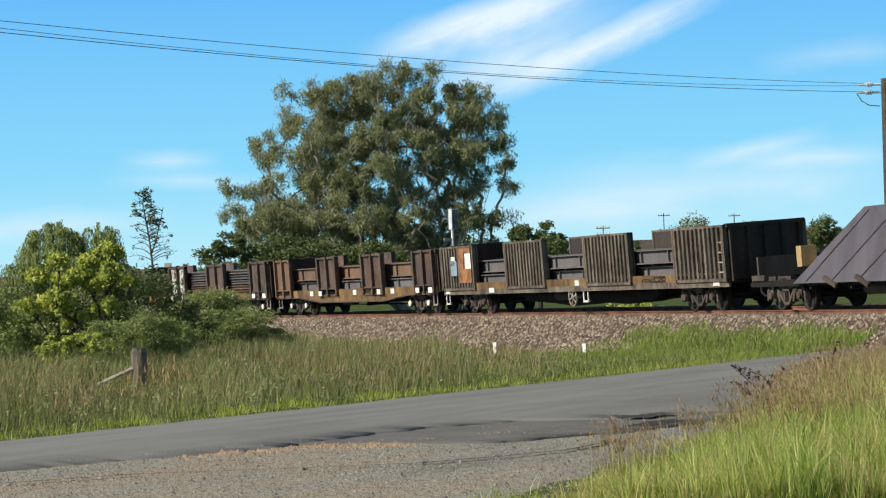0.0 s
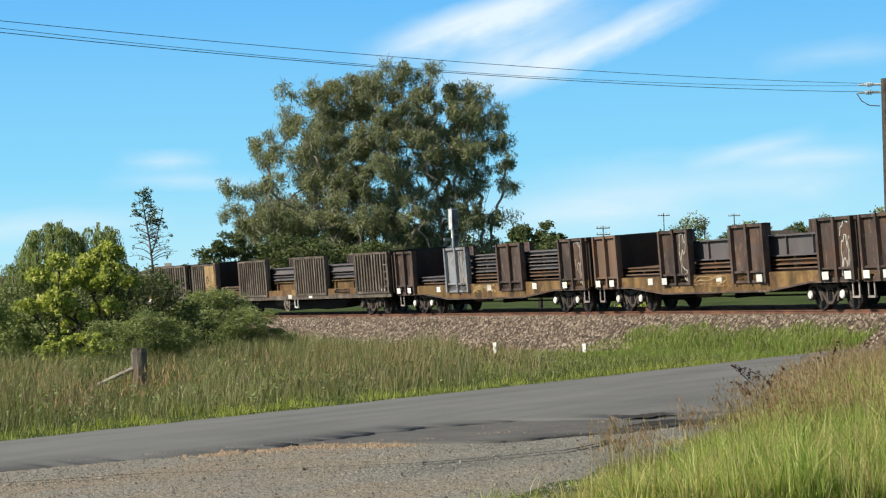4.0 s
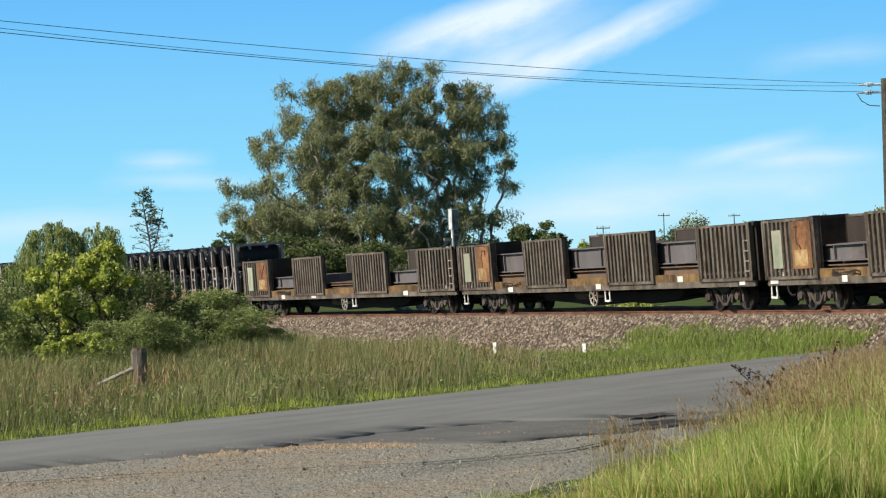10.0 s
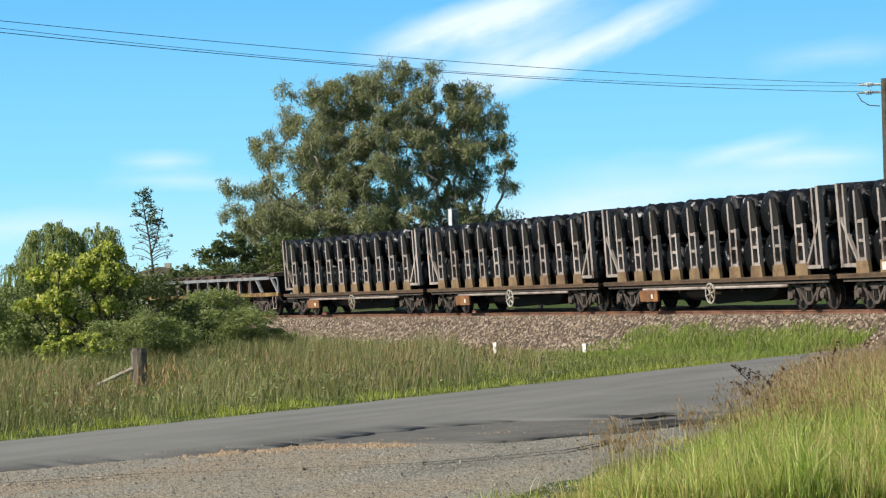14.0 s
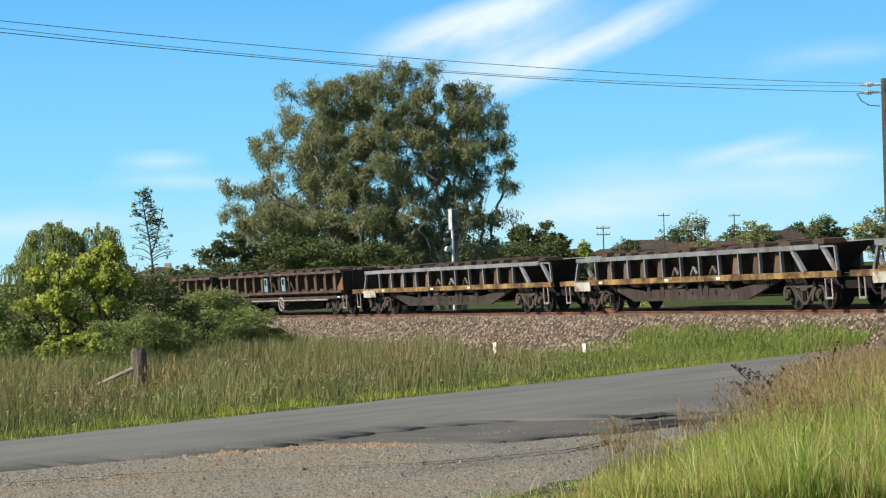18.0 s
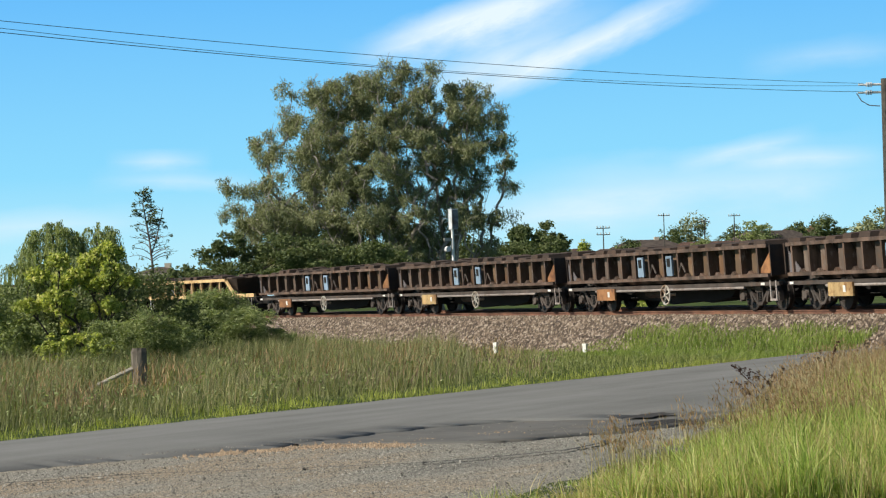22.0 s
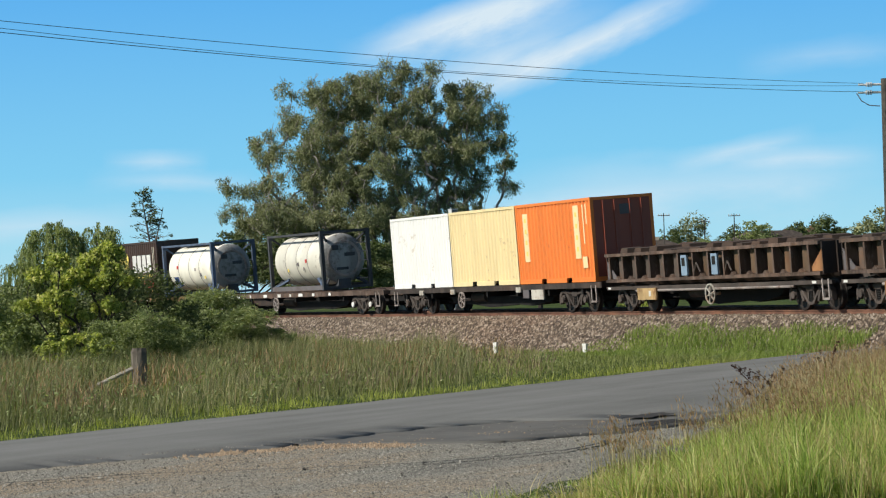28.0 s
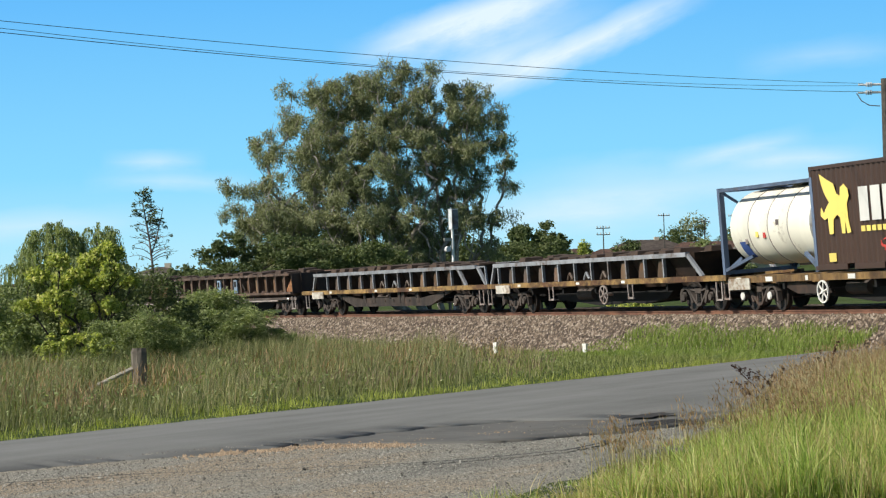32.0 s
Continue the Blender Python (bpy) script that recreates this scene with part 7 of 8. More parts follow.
def willow_tree():
    """Hanging sprays from a low domed crown on a short trunk."""
    rnd = random.Random(16)
    rg = np.random.default_rng(16)
    bx, by = -13.1, 78.0
    bz = float(ground_z(bx, by)) - 0.1
    root = tagged(new("willow_tree"), "weeping willow with long hanging green sprays", "tree")
    root.location = (bx, by, bz)
    g = Geo()
    g.tube((-0.2, 0, 0), (-0.3, 0, 1.6), 0.16, 0.13, 9)
    v = []
    domes = ((-0.45, 0.0, 3.35, 0.95, 1.30, 1.0), (1.20, 0.2, 3.35, 0.55, 1.20, 0.8), (-1.5, 0.3, 2.2, 0.75, 1.15, 0.8), (0.3, -0.3, 2.4, 1.5, 1.2, 0.7))
    for dx, dy, zc, rx, rz, thick in domes:
        p, q = Vector((-0.3, 0, 1.6)), Vector((dx, dy, zc + rz * 0.55 - bz))
        for k in range(3):
            e = p.lerp(q, (k + 1) / 3) + Vector((rnd.uniform(-0.1, 0.1), 0, 0.1))
            g.tube(p.lerp(q, k / 3), e, 0.07 - k * 0.018, 0.055 - k * 0.018, 6)
        # sprays in loose hanks: each rises a little, arches over and hangs
        for hank in range(int(62 * rx * thick)):
            an, u = rnd.uniform(0, 6.28), rnd.random() ** 0.55
            hx, hy = dx + rx * u * math.cos(an), dy + rx * u * math.sin(an)
            hz = zc + rz * math.sqrt(max(0.0, 1 - u * u)) * rnd.uniform(0.72, 1.0) - bz
            hl = rnd.uniform(0.8, 2.0)
            for k in range(rnd.randint(4, 9)):
                ln = hl * rnd.uniform(0.6, 1.1)
                an2 = an + rnd.uniform(-0.5, 0.5)
                m = int(ln * 34)
                t = rg.random(m)
                reach = rnd.uniform(0.16, 0.34)
                out = reach * (1 - (1 - np.minimum(1, t * 2.2)) ** 2)
                px = hx + rnd.gauss(0, 0.07) + out * math.cos(an2) + rg.normal(0, 0.016, m)
                py = hy + rnd.gauss(0, 0.07) + out * math.sin(an2) + rg.normal(0, 0.016, m)
                pz = np.maximum(0.15, hz + rnd.uniform(-0.08, 0.08) + 0.16 * np.sin(np.minimum(1, t * 3) * 2.6) - ln * np.maximum(0, t - 0.12) ** 1.1)
                sx, sl = rg.uniform(0.010, 0.020, m), rg.uniform(0.08, 0.17, m)
                lx, ly = rg.normal(0, 0.03, m), rg.normal(0, 0.03, m)
                sa = rg.uniform(0, 6.28, m)
                v.append(np.stack([np.stack([px - sx * np.cos(sa), py - sx * np.sin(sa), pz], -1), np.stack([px + sx * np.cos(sa), py + sx * np.sin(sa), pz], -1), np.stack([px + lx, py + ly, pz - sl], -1)], 1))
    one("trunk", g, M["bark"], root)
    v = np.concatenate(v).reshape(-1, 3)
    part("crown", tri_mesh("crown", v, np.arange(len(v)).reshape(-1, 3), M["willow_leaf"]), root)


willow_tree()
grown_tree("bright_shrub", "large shrub with fresh yellow-green leaves in round tufts", "shrub", (-8.8, 56.0),
           [(2.6, -0.5, 0.6), (2.2, -1.2, 0.9), (1.6, -1.45, 0.9), (1.0, -1.2, 0.7), (0.45, -1.45, 0.5), (0.15, -1.45, 0.35)],
           0.62, 15, 62, "bright_leaf", 0.060, 1.7, -0.3, [(0, 0, -0.7, 0, 2.4), (0.1, 0.1, 0.5, 0.1, 2.6), (0.05, -0.1, 0.1, -0.2, 1.6)], "bark_dark", 0.6, 0.006, 17, None, 0.13, major=(0.24, 10),
           lobes=[(-0.63, 2.80, 0.26, 0.26), (0.0, 2.78, 0.32, 0.30), (0.50, 3.0, 0.28, 0.32), (-1.2, 2.42, 0.24, 0.22), (-0.85, 2.42, 0.26, 0.24), (0.13, 2.2, 0.34, 0.30), (-0.65, 1.9, 0.30, 0.26), (-1.57, 1.66, 0.28, 0.28), (-1.2, 1.8, 0.26, 0.24), (0.95, 2.2, 0.20, 0.22), (0.65, 2.5, 0.26, 0.26), (-0.25, 2.45, 0.26, 0.22)])
tree("dark_shrub", "dark leafy shrub standing behind the bright one", "shrub", (-9.4, 58.5),
     [(-0.4, 1.7, 0.9, 0.8), (0.6, 1.7, 0.8, 0.9), (0.0, 0.8, 1.2, 0.7), (-1.1, 1.0, 0.7, 0.8), (1.1, 1.3, 0.6, 0.7)],
     "dark_leaf", 14000, 0.05, 0.2, "bark_dark", 0.04, 0.02, seed=58, long=1.9, sub=12)
tree("bright_shrub", "low shoots of fresh yellow-green leaves", "shrub", (-8.2, 51.0),
     [(-0.37, 0.95, 0.28, 0.2), (-0.82, 0.72, 0.30, 0.2), (0.34, 0.78, 0.25, 0.18), (-0.6, 0.42, 0.3, 0.15), (0.52, 0.68, 0.16, 0.14), (-0.3, 0.6, 0.25, 0.15), (0.1, 0.6, 0.22, 0.12)],
     "bright_leaf", 5200, 0.045, 0.0, "bark_dark", 0.03, 0.012, seed=57, long=1.8, sub=7)
tree("dark_shrub", "dark green shrub behind the bright one", "shrub", (-7.7, 60.0),
     [(-0.3, 1.9, 0.9, 0.8), (0.5, 1.6, 0.6, 0.8), (-1.6, 1.5, 1.0, 0.8), (0.9, 1.0, 0.6, 0.7), (-3.0, 1.4, 1.0, 0.9), (-4.0, 1.3, 1.0, 0.9), (-1.0, 0.8, 1.6, 0.7), (-3.2, 0.7, 1.4, 0.7)],
     "dark_leaf", 30000, 0.042, 0.2, "bark_dark", 0.04, 0.02, seed=18, long=2.2, sub=14)
tree("dark_shrub", "dark green shrub in the shade of the willow", "shrub", (-11.4, 58.0),
     [(-0.6, 1.7, 0.7, 0.6), (0.2, 1.5, 0.7, 0.6), (-0.4, 0.9, 0.9, 0.6), (0.6, 0.9, 0.8, 0.6), (1.2, 0.7, 0.6, 0.5)],
     "shrub_leaf", 14000, 0.045, 0.2, "bark_dark", 0.04, 0.02, seed=59, long=2.0, sub=12)
tree("low_shrub", "spreading grey-green shrub on the bank", "shrub", (-7.0, 70.0),
     [(-0.9, 1.5, 0.8, 0.55), (0.1, 1.5, 1.0, 0.6), (1.0, 1.05, 0.8, 0.5), (-1.2, 0.6, 1.0, 0.6), (0.2, 0.5, 1.2, 0.5), (1.6, 0.5, 0.8, 0.4), (-0.3, 1.0, 1.1, 0.5)],
     "shrub_leaf", 42000, 0.026, 0.1, "bark_dark", 0.04, 0.02, seed=19, long=5.0, sub=16)
tree("low_shrub", "feathery green shrub among tall grass", "shrub", (-6.9, 52.5),
     [(-0.9, 0.9, 0.6, 0.5), (-0.1, 1.0, 0.6, 0.5), (0.6, 0.8, 0.5, 0.4)],
     "shrub_leaf", 16000, 0.022, 0.0, "bark_dark", 0.03, 0.015, seed=20, long=4.0, sub=14)

# far trees on the hill and beyond the line
for i, (x, y, wd, top, leaf) in enumerate([(36, 355, 5, 12.5, "dark_leaf"), (41, 370, 6, 15.0, "euc_leaf"), (47, 365, 5, 13.0, "dark_leaf"), (44, 318, 6, 11.8, "shrub_leaf"), (52, 330, 4, 11.8, "dark_leaf"), (50, 292, 5, 11.4, "dark_leaf"),
                                           (56, 286, 6, 11.8, "euc_leaf"), (61, 292, 6, 12.0, "euc_leaf"), (27, 330, 5, 10.0, "dark_leaf"), (20, 318, 2.5, 9.6, "bright_leaf"), (35, 300, 5, 8.8, "shrub_leaf"), (40, 296, 4, 8.6, "shrub_leaf"),
                                           (-44, 250, 6, 8.2, "dark_leaf"), (-34, 235, 4, 7.0, "dark_leaf"), (-28, 240, 4, 6.6, "dark_leaf"), (-52, 240, 5, 9.5, "dark_leaf"), (-24, 220, 5, 5.8, "dark_leaf"), (-62, 262, 7, 9.0, "dark_leaf"),
                                           (16, 230, 4, 5.2, "dark_leaf"), (30, 240, 6, 5.5, "dark_leaf"), (12, 215, 4, 5.6, "dark_leaf"), (68, 300, 8, 12.0, "dark_leaf"), (66, 340, 8, 13.0, "euc_leaf")]):
    gz = float(ground_z(x, y))
    h = max(2.5, top - gz)
    tree("far_tree", "distant green tree on the hillside", "tree", (x, y),
         [(0, top - h * 0.22, wd * 0.36, h * 0.22), (-wd * 0.28, top - h * 0.42, wd * 0.3, h * 0.24), (wd * 0.28, top - h * 0.42, wd * 0.3, h * 0.24), (0, top - h * 0.6, wd * 0.45, h * 0.25), (wd * 0.1, top - h * 0.3, wd * 0.3, h * 0.2)],
         leaf, 4200, 0.19, 0.2, "bark_dark", 0.2, 0.1, seed=100 + i, long=1.6, sub=12)


# ---- houses on the hill ----
def house(x, y, z, w, d, h, roof_h, turn, roof="roof_tile", wall="wall_brick", label=""):
    r = tagged(new("house"), label, "house", "houses on the hill")
    r.matrix_basis = pose(x, y, z, 0, 0, turn)
    g = Geo()
    g.box(-w / 2, w / 2, -d / 2, d / 2, -2.5, h)
    one("wall", g, M[wall], r)
    e = 0.5
    g = Geo()
    g.poly([(-w / 2 - e, -d / 2 - e, h), (w / 2 + e, -d / 2 - e, h), (w / 2 + e, d / 2 + e, h), (-w / 2 - e, d / 2 + e, h), (-w / 2 + d * 0.4, 0, h + roof_h), (w / 2 - d * 0.4, 0, h + roof_h)],
           [(0, 1, 5, 4), (1, 2, 5), (2, 3, 4, 5), (3, 0, 4), (3, 2, 1, 0)])
    rf = one("roof", g, M[roof], r)
    g = Geo()
    g.box(-w / 2 - e, w / 2 + e, -d / 2 - e - 0.06, -d / 2 - e, h - 0.18, h + 0.02)
    one("gutter", g, M["wall_cream"], rf)
    for k in range(max(2, int(w / 4))):
        wx = -w / 2 + (k + 0.5) * w / max(2, int(w / 4))
        fr = Geo()
        fr.box(wx - 0.85, wx + 0.85, -d / 2 - 0.05, -d / 2 - 0.005, 0.8, 2.1)
        f = one("window", fr, M["wall_cream"], r)
        p = Geo()
        p.box(wx - 0.75, wx + 0.75, -d / 2 - 0.075, -d / 2 - 0.05, 0.9, 2.0)
        one("pane", p, M["glass"], f)
    if w > 13:
        return r
    c = Geo()
    c.box(w * 0.1, w * 0.1 + 0.7, -0.3, 0.4, h, h + roof_h + 0.4)
    one("chimney", c, M[wall], rf)
    return r


house(19.8, 330, 4.9, 7, 7, 2.6, 1.4, 25, "roof_tile", "wall_cream", "small pale house with brown roof")
house(25.5, 338, 4.8, 10, 8, 2.5, 1.6, -5, "roof_tile", "wall_brick", "brown-roofed brick house on the hill")
house(31, 342, 5.8, 12, 8, 2.7, 1.7, 5, "roof_grey", "wall_cream", "cream house with grey-brown roof")
house(36.5, 305, 4.2, 15, 9, 2.6, 2.0, -3, "roof_tile", "wall_brick", "long house with a red-brown tiled roof")
house(47, 322, 5.6, 14, 9, 2.7, 2.2, 12, "roof_grey", "wall_brick", "house with a wide grey-brown hipped roof")
house(53.5, 335, 6.2, 12, 9, 2.7, 2.2, -10, "roof_tile", "wall_brick", "house with a brown gabled roof")
house(42, 300, 3.0, 9, 8, 2.6, 1.8, 8, "roof_grey", "wall_cream", "pale house lower on the slope")
house(-31.5, 250, 2.0, 5, 5, 3.6, 0.8, 0, "roof_grey", "wall_cream", "small white building beyond the trees")


# ---- poles and wires ----
def far_pole(x, y, top, arm=True):
    z = float(ground_z(x, y))
    r = tagged(new("power_pole"), "distant timber power pole with a crossarm", "power pole", "far power poles")
    r.location = (x, y, z - 0.3)
    g = Geo()
    g.tube((0, 0, 0), (0, 0, top - z + 0.3), 0.085, 0.06, 8)
    one("pole", g, M["polewood"], r)
    if arm:
        for dz in (0.25, 1.0):
            a = Geo()
            a.box(-0.8, 0.8, -0.05, 0.05, top - z + 0.3 - dz - 0.1, top - z + 0.3 - dz)
            am = one("crossarm", a, M["polewood"], r)
            for k in (-0.7, -0.3, 0.3, 0.7):
                i = Geo()
                i.tube((k, 0, top - z + 0.3 - dz), (k, 0, top - z + 0.5 - dz), 0.06, n=6)
                one("insulator", i, M["porcelain"], am)
            if y > 280:
                break


far_pole(18.6, 260, 9.9)
far_pole(29.6, 300, 12.6)
far_pole(38.5, 330, 12.6)
far_pole(39.0, 300, 12.3)


def near_pole():
    r = tagged(new("power_pole"), "weathered timber power pole with white insulators", "power pole")
    r.location = (12.78, 64.0, float(ground_z(12.78, 64.0)) - 0.3)
    zt = 8.05
    g = Geo()
    g.tube((0, 0, 0), (0, 0, zt), 0.19, 0.15, 12)
    one("pole", g, M["polewood"], r)
    for z, y in ((zt - 0.16, 0.0), (zt - 0.38, 0.05)):
        i = Geo()
        i.tube((-0.15, y, z), (-0.45, y, z), 0.035, n=8)
        for k in range(3):
            i.tube((-0.42 - k * 0.06, y, z), (-0.45 - k * 0.06, y, z), 0.07, n=10)
        i.tube((-0.55, y, z), (-0.8, y, z), 0.03, n=8)
        one("insulator", i, M["porcelain"], r, "white strain insulator")
    j = Geo()
    j.sweep([(-0.85, 0, zt - 0.4), (-0.72, 0, zt - 0.62), (-0.5, 0, zt - 0.75), (-0.2, 0, zt - 0.78)], 0.016)
    one("jumper_cable", j, M["cable"], r)


near_pole()


def wire(z0, drop, rise, r):
    """A sagging wire from the pole out over the road and on past the next pole."""
    g = Geo()
    pts = []
    for i in range(33):
        k = i / 32 * 1.45
        pts.append((12.12 - 19.92 * k, 64.0 - 24.0 * k, z0 - drop * k + rise * k * k))
    g.sweep(pts, r)
    tagged(new("power_wire", g.mesh("power_wire", M["cable"])), "thin dark overhead power wire", "wire", "overhead wires")


wire(7.412, 1.361, 0.713, 0.0065)
wire(7.348, 1.919, 1.202, 0.0055)
wire(7.171, 1.475, 0.860, 0.0075)


# ---- small things by the line ----
def signal_post():
    p = beside(-6.5, -3.6, 0)
    r = tagged(new("signal_post"), "white steel post with a grey cabinet and brackets beside the line", "signal post")
    gz = float(ground_z(p.x, p.y))
    r.matrix_basis = pose(p.x, p.y, gz, 0, 0, 22)
    top = 5.62 - gz
    g = Geo()
    g.tube((0, 0, 0), (0, 0, top - 0.8), 0.065, n=10)
    one("post", g, M["white"], r)
    g = Geo()
    g.box(-0.10, 0.20, -0.2, 0.18, top - 0.88, top)
    g.box(-0.12, 0.22, -0.22, 0.20, top, top + 0.03)
    cb = one("cabinet", g, M["porcelain"], r, "narrow pale grey cabinet")
    # added grey sheet gives the pale cabinet a shaded front
    g = Geo()
    g.box(-0.09, 0.19, -0.215, -0.203, top - 0.86, top - 0.03)
    one("cabinet_door", g, M["lightgrey"], cb, "grey cabinet door")
    g = Geo()
    g.box(-0.42, 0.0, -0.04, 0.04, top - 1.38, top - 1.26)
    g.beam((0.05, 0, top - 2.3), (0.38, 0, top - 1.15), 0.05)
    g.beam((0.05, 0, top - 1.12), (0.38, 0, top - 1.12), 0.05)
    one("bracket", g, M["worn_white"], r)
    g = Geo()
    g.tube((-0.25, -0.1, top - 1.75), (-0.25, 0.12, top - 1.75), 0.12, n=12)
    g.beam((-0.25, 0, top - 1.75), (0, 0, top - 1.55), 0.05)
    one("lamp_head", g, M["white"], r)


signal_post()


def fence_post():
    r = tagged(new("fence_post"), "old split timber fence post with a leaning stay", "fence post")
    r.location = (-5.95, 43.6, 0)
    g = Geo()
    g.lathe([(0.0, -0.2), (0.165, -0.2), (0.15, 0.3), (0.16, 0.72), (0.14, 0.79), (0.06, 0.74), (0.0, 0.75)], 11)
    rnd = random.Random(3)
    g.v = [(x * rnd.uniform(0.85, 1.1), y * rnd.uniform(0.85, 1.1), z) for x, y, z in g.v]
    one("post", g, M["wood"], r)
    g = Geo()
    g.tube((-0.12, -0.05, 0.40), (-0.95, -0.2, 0.04), 0.045, 0.035, 7)
    one("stay", g, M["pale_wood"], r, "pale leaning stay")


fence_post()
for x, y, h in ((1.56, 70.5, 0.43), (4.27, 69.0, 0.40)):
    r = tagged(new("marker_post"), "short white marker post in the grass", "marker post", "marker posts")
    r.matrix_basis = pose(x, y, float(ground_z(x, y)) - 0.1, 0, 0, -38)
    g = Geo()
    g.box(-0.06, 0.06, -0.05, 0.05, 0, h)
    g.box(-0.075, 0.075, -0.06, 0.06, h - 0.04, h + 0.03)
    one("post", g, M["white"], r)


# ---- grass ----
def blades(name, label, x, y, h, w, lean, mat, rg, z=None, category="grass", wind=(0.25, 0.1)):
    """Tapered bent blades, three triangles each."""
    n = len(x)
    z = ground_z(x, y) if z is None else z
    an = rg.uniform(0, 6.28, n)
    la = rg.uniform(0, 6.28, n)
    ln = lean * h * rg.random(n)
    dx, dy = np.cos(la) * ln + wind[0] * h * 0.5, np.sin(la) * ln + wind[1] * h * 0.5
    sx, sy = np.cos(an) * w / 2, np.sin(an) * w / 2
    b = np.stack([x, y, z - 0.02], -1)
    s = np.stack([sx, sy, 0 * sx], -1)
    mid = b + np.stack([dx * 0.3, dy * 0.3, h * 0.58], -1)
    tip = b + np.stack([dx, dy, h * (1 - 0.25 * (ln / np.maximum(h, 1e-6)) ** 2)], -1)
    v = np.stack([b - s, b + s, mid - s * 0.75, mid + s * 0.75, tip], 1).reshape(-1, 3)
    k = (np.arange(n) * 5)[:, None]
    t = np.concatenate([k + np.array([[0, 1, 3]]), k + np.array([[0, 3, 2]]), k + np.array([[2, 3, 4]])])
    tagged(new(name, tri_mesh(name, v, t, M[mat])), label, category, kind="stuff")


def scatter(n, y0, y1, rg, keep, p=1.0):
    """Points spread over the part of the ground that lies open to the view."""
    y = y0 + (y1 - y0) * rg.random(n) ** p
    x = rg.uniform(-0.225, 0.225, n) * y
    k = keep(x, y)
    return x[k], y[k]


def clump(x, y, scale, seed):
    return np.array([noise.noise((a * scale, b * scale, seed)) for a, b in zip(x, y)])


gr = np.random.default_rng(21)


def far_verge(x, y):
    return (road_o(x, y) < O_FAR + 0.05) & (lateral(x, y) > 3.9) & (road_o(x, y) < O_FAR + bend_np(x, y))


def bend_np(x, y):
    return np.maximum(0.0, road_a(x, y) - 52.0) ** 2 * 0.05 + 0.1


def post_gap(x, y):
    """The grass is trodden low round the old post and beside the marker posts."""
    k = np.where((np.abs(x + 0.1400 * y) < 1.1) & (y > 35) & (y < 44.2), 0.42, 1.0)
    return k * np.where((x > 0.3) & (x < 5.5) & (y > 55) & (y < 71), 0.6, 1.0)


x, y = scatter(230000, 26, 100, gr, far_verge, 1.0)
c = clump(x, y, 0.35, 3.0)
c2 = clump(x, y, 1.5, 6.0)
c3 = clump(x, y, 3.5, 2.0)
edge = O_FAR - road_o(x, y)
tall = np.clip((edge - 0.5) / 2.5, 0, 1) * np.clip(1.0 - (x + 6) / 6.0, 0.1, 1.0) * sstep(3.8, 6.0, lateral(x, y))
h = (0.12 + 0.33 * tall) * np.clip(0.8 + 0.6 * np.clip(c + 0.3, 0, 1) + 1.2 * c2 + 1.0 * c3, 0.2, 2.1) * gr.uniform(0.5, 1.3, len(x))
h = h * post_gap(x, y)
kind = 0.7 * c + 0.6 * c2 + 0.5 * (x / 5.0) - 0.25 * tall + gr.normal(0, 0.35, len(x))
fresh = edge < 0.55 + 0.7 * gr.random(len(x)) + 0.8 * c2 + 0.5 * c3
wide = (0.005 + 0.00012 * y) * gr.uniform(0.5, 1.6, len(x))
for sel, mat, nm, lb in ((fresh, "grass_edge", "roadside_grass", "short bright green grass along the road edge"), ((kind > -0.05) & ~fresh, "grass_verge", "verge_grass", "olive green grass between road and railway"),
                         ((kind <= -0.05) & ~fresh, "grass_mixed", "tall_grass", "tall mixed olive and straw-coloured grass")):
    blades(nm, lb, x[sel], y[sel], h[sel] * (0.8 if nm == "roadside_grass" else 1.0), wide[sel], 0.75, mat, gr, wind=(0.12, 0.05))
x, y = scatter(30000, 30, 75, gr, lambda a, b: far_verge(a, b) & (O_FAR - road_o(a, b) > 1.2) & (a < 2.0))
c = clump(x, y, 0.6, 8.0)
s = c > 0.14
x, y, c = x[s], y[s], c[s]
hh = (0.36 + 0.5 * np.clip(c, 0, 1)) * gr.uniform(0.5, 1.35, len(x))
hh = hh * post_gap(x, y)
blades("dry_grass", "dry straw-brown stalks standing in the grass", x, y, hh, 0.006 + 0.0001 * y, 0.6, "grass_dry", gr, wind=(0.1, 0.0))
x, y = scatter(22000, 30, 62, gr, lambda a, b: far_verge(a, b) & (O_FAR - road_o(a, b) > 1.3) & (a < 1.5))
c = clump(x, y, 0.5, 15.0)
s = c > 0.17
blades("reddish_grass", "reddish brown flowering grass", x[s], y[s], gr.uniform(0.08, 0.2, s.sum()), 0.012 + 0.0001 * y[s], 1.4, "seed_red", gr, gr.uniform(0.2, 0.5, s.sum()))
x, y = scatter(26000, 28, 66, gr, lambda a, b: far_verge(a, b) & (O_FAR - road_o(a, b) > 0.8) & (a < 2.5))
c = clump(x, y, 0.45, 25.0)
s = c > 0.12
blades("mauve_grass", "mauve-brown patches of seeding grass", x[s], y[s], gr.uniform(0.06, 0.18, s.sum()), 0.010 + 0.0001 * y[s], 1.6, "mauve_grass", gr, gr.uniform(0.12, 0.36, s.sum()) * post_gap(x[s], y[s]))
# tall reedy grass in tufts where the verge meets the bushes and the bank
x, y = scatter(110000, 31, 68, gr, lambda a, b: far_verge(a, b) & (O_FAR - road_o(a, b) > 1.6) & (a < 0.5) & (lateral(a, b) > 4.4))
c = clump(x, y, 0.9, 51.0) + 0.5 * clump(x, y, 2.6, 52.0)
s = c > 0.05
x, y, c = x[s], y[s], c[s]
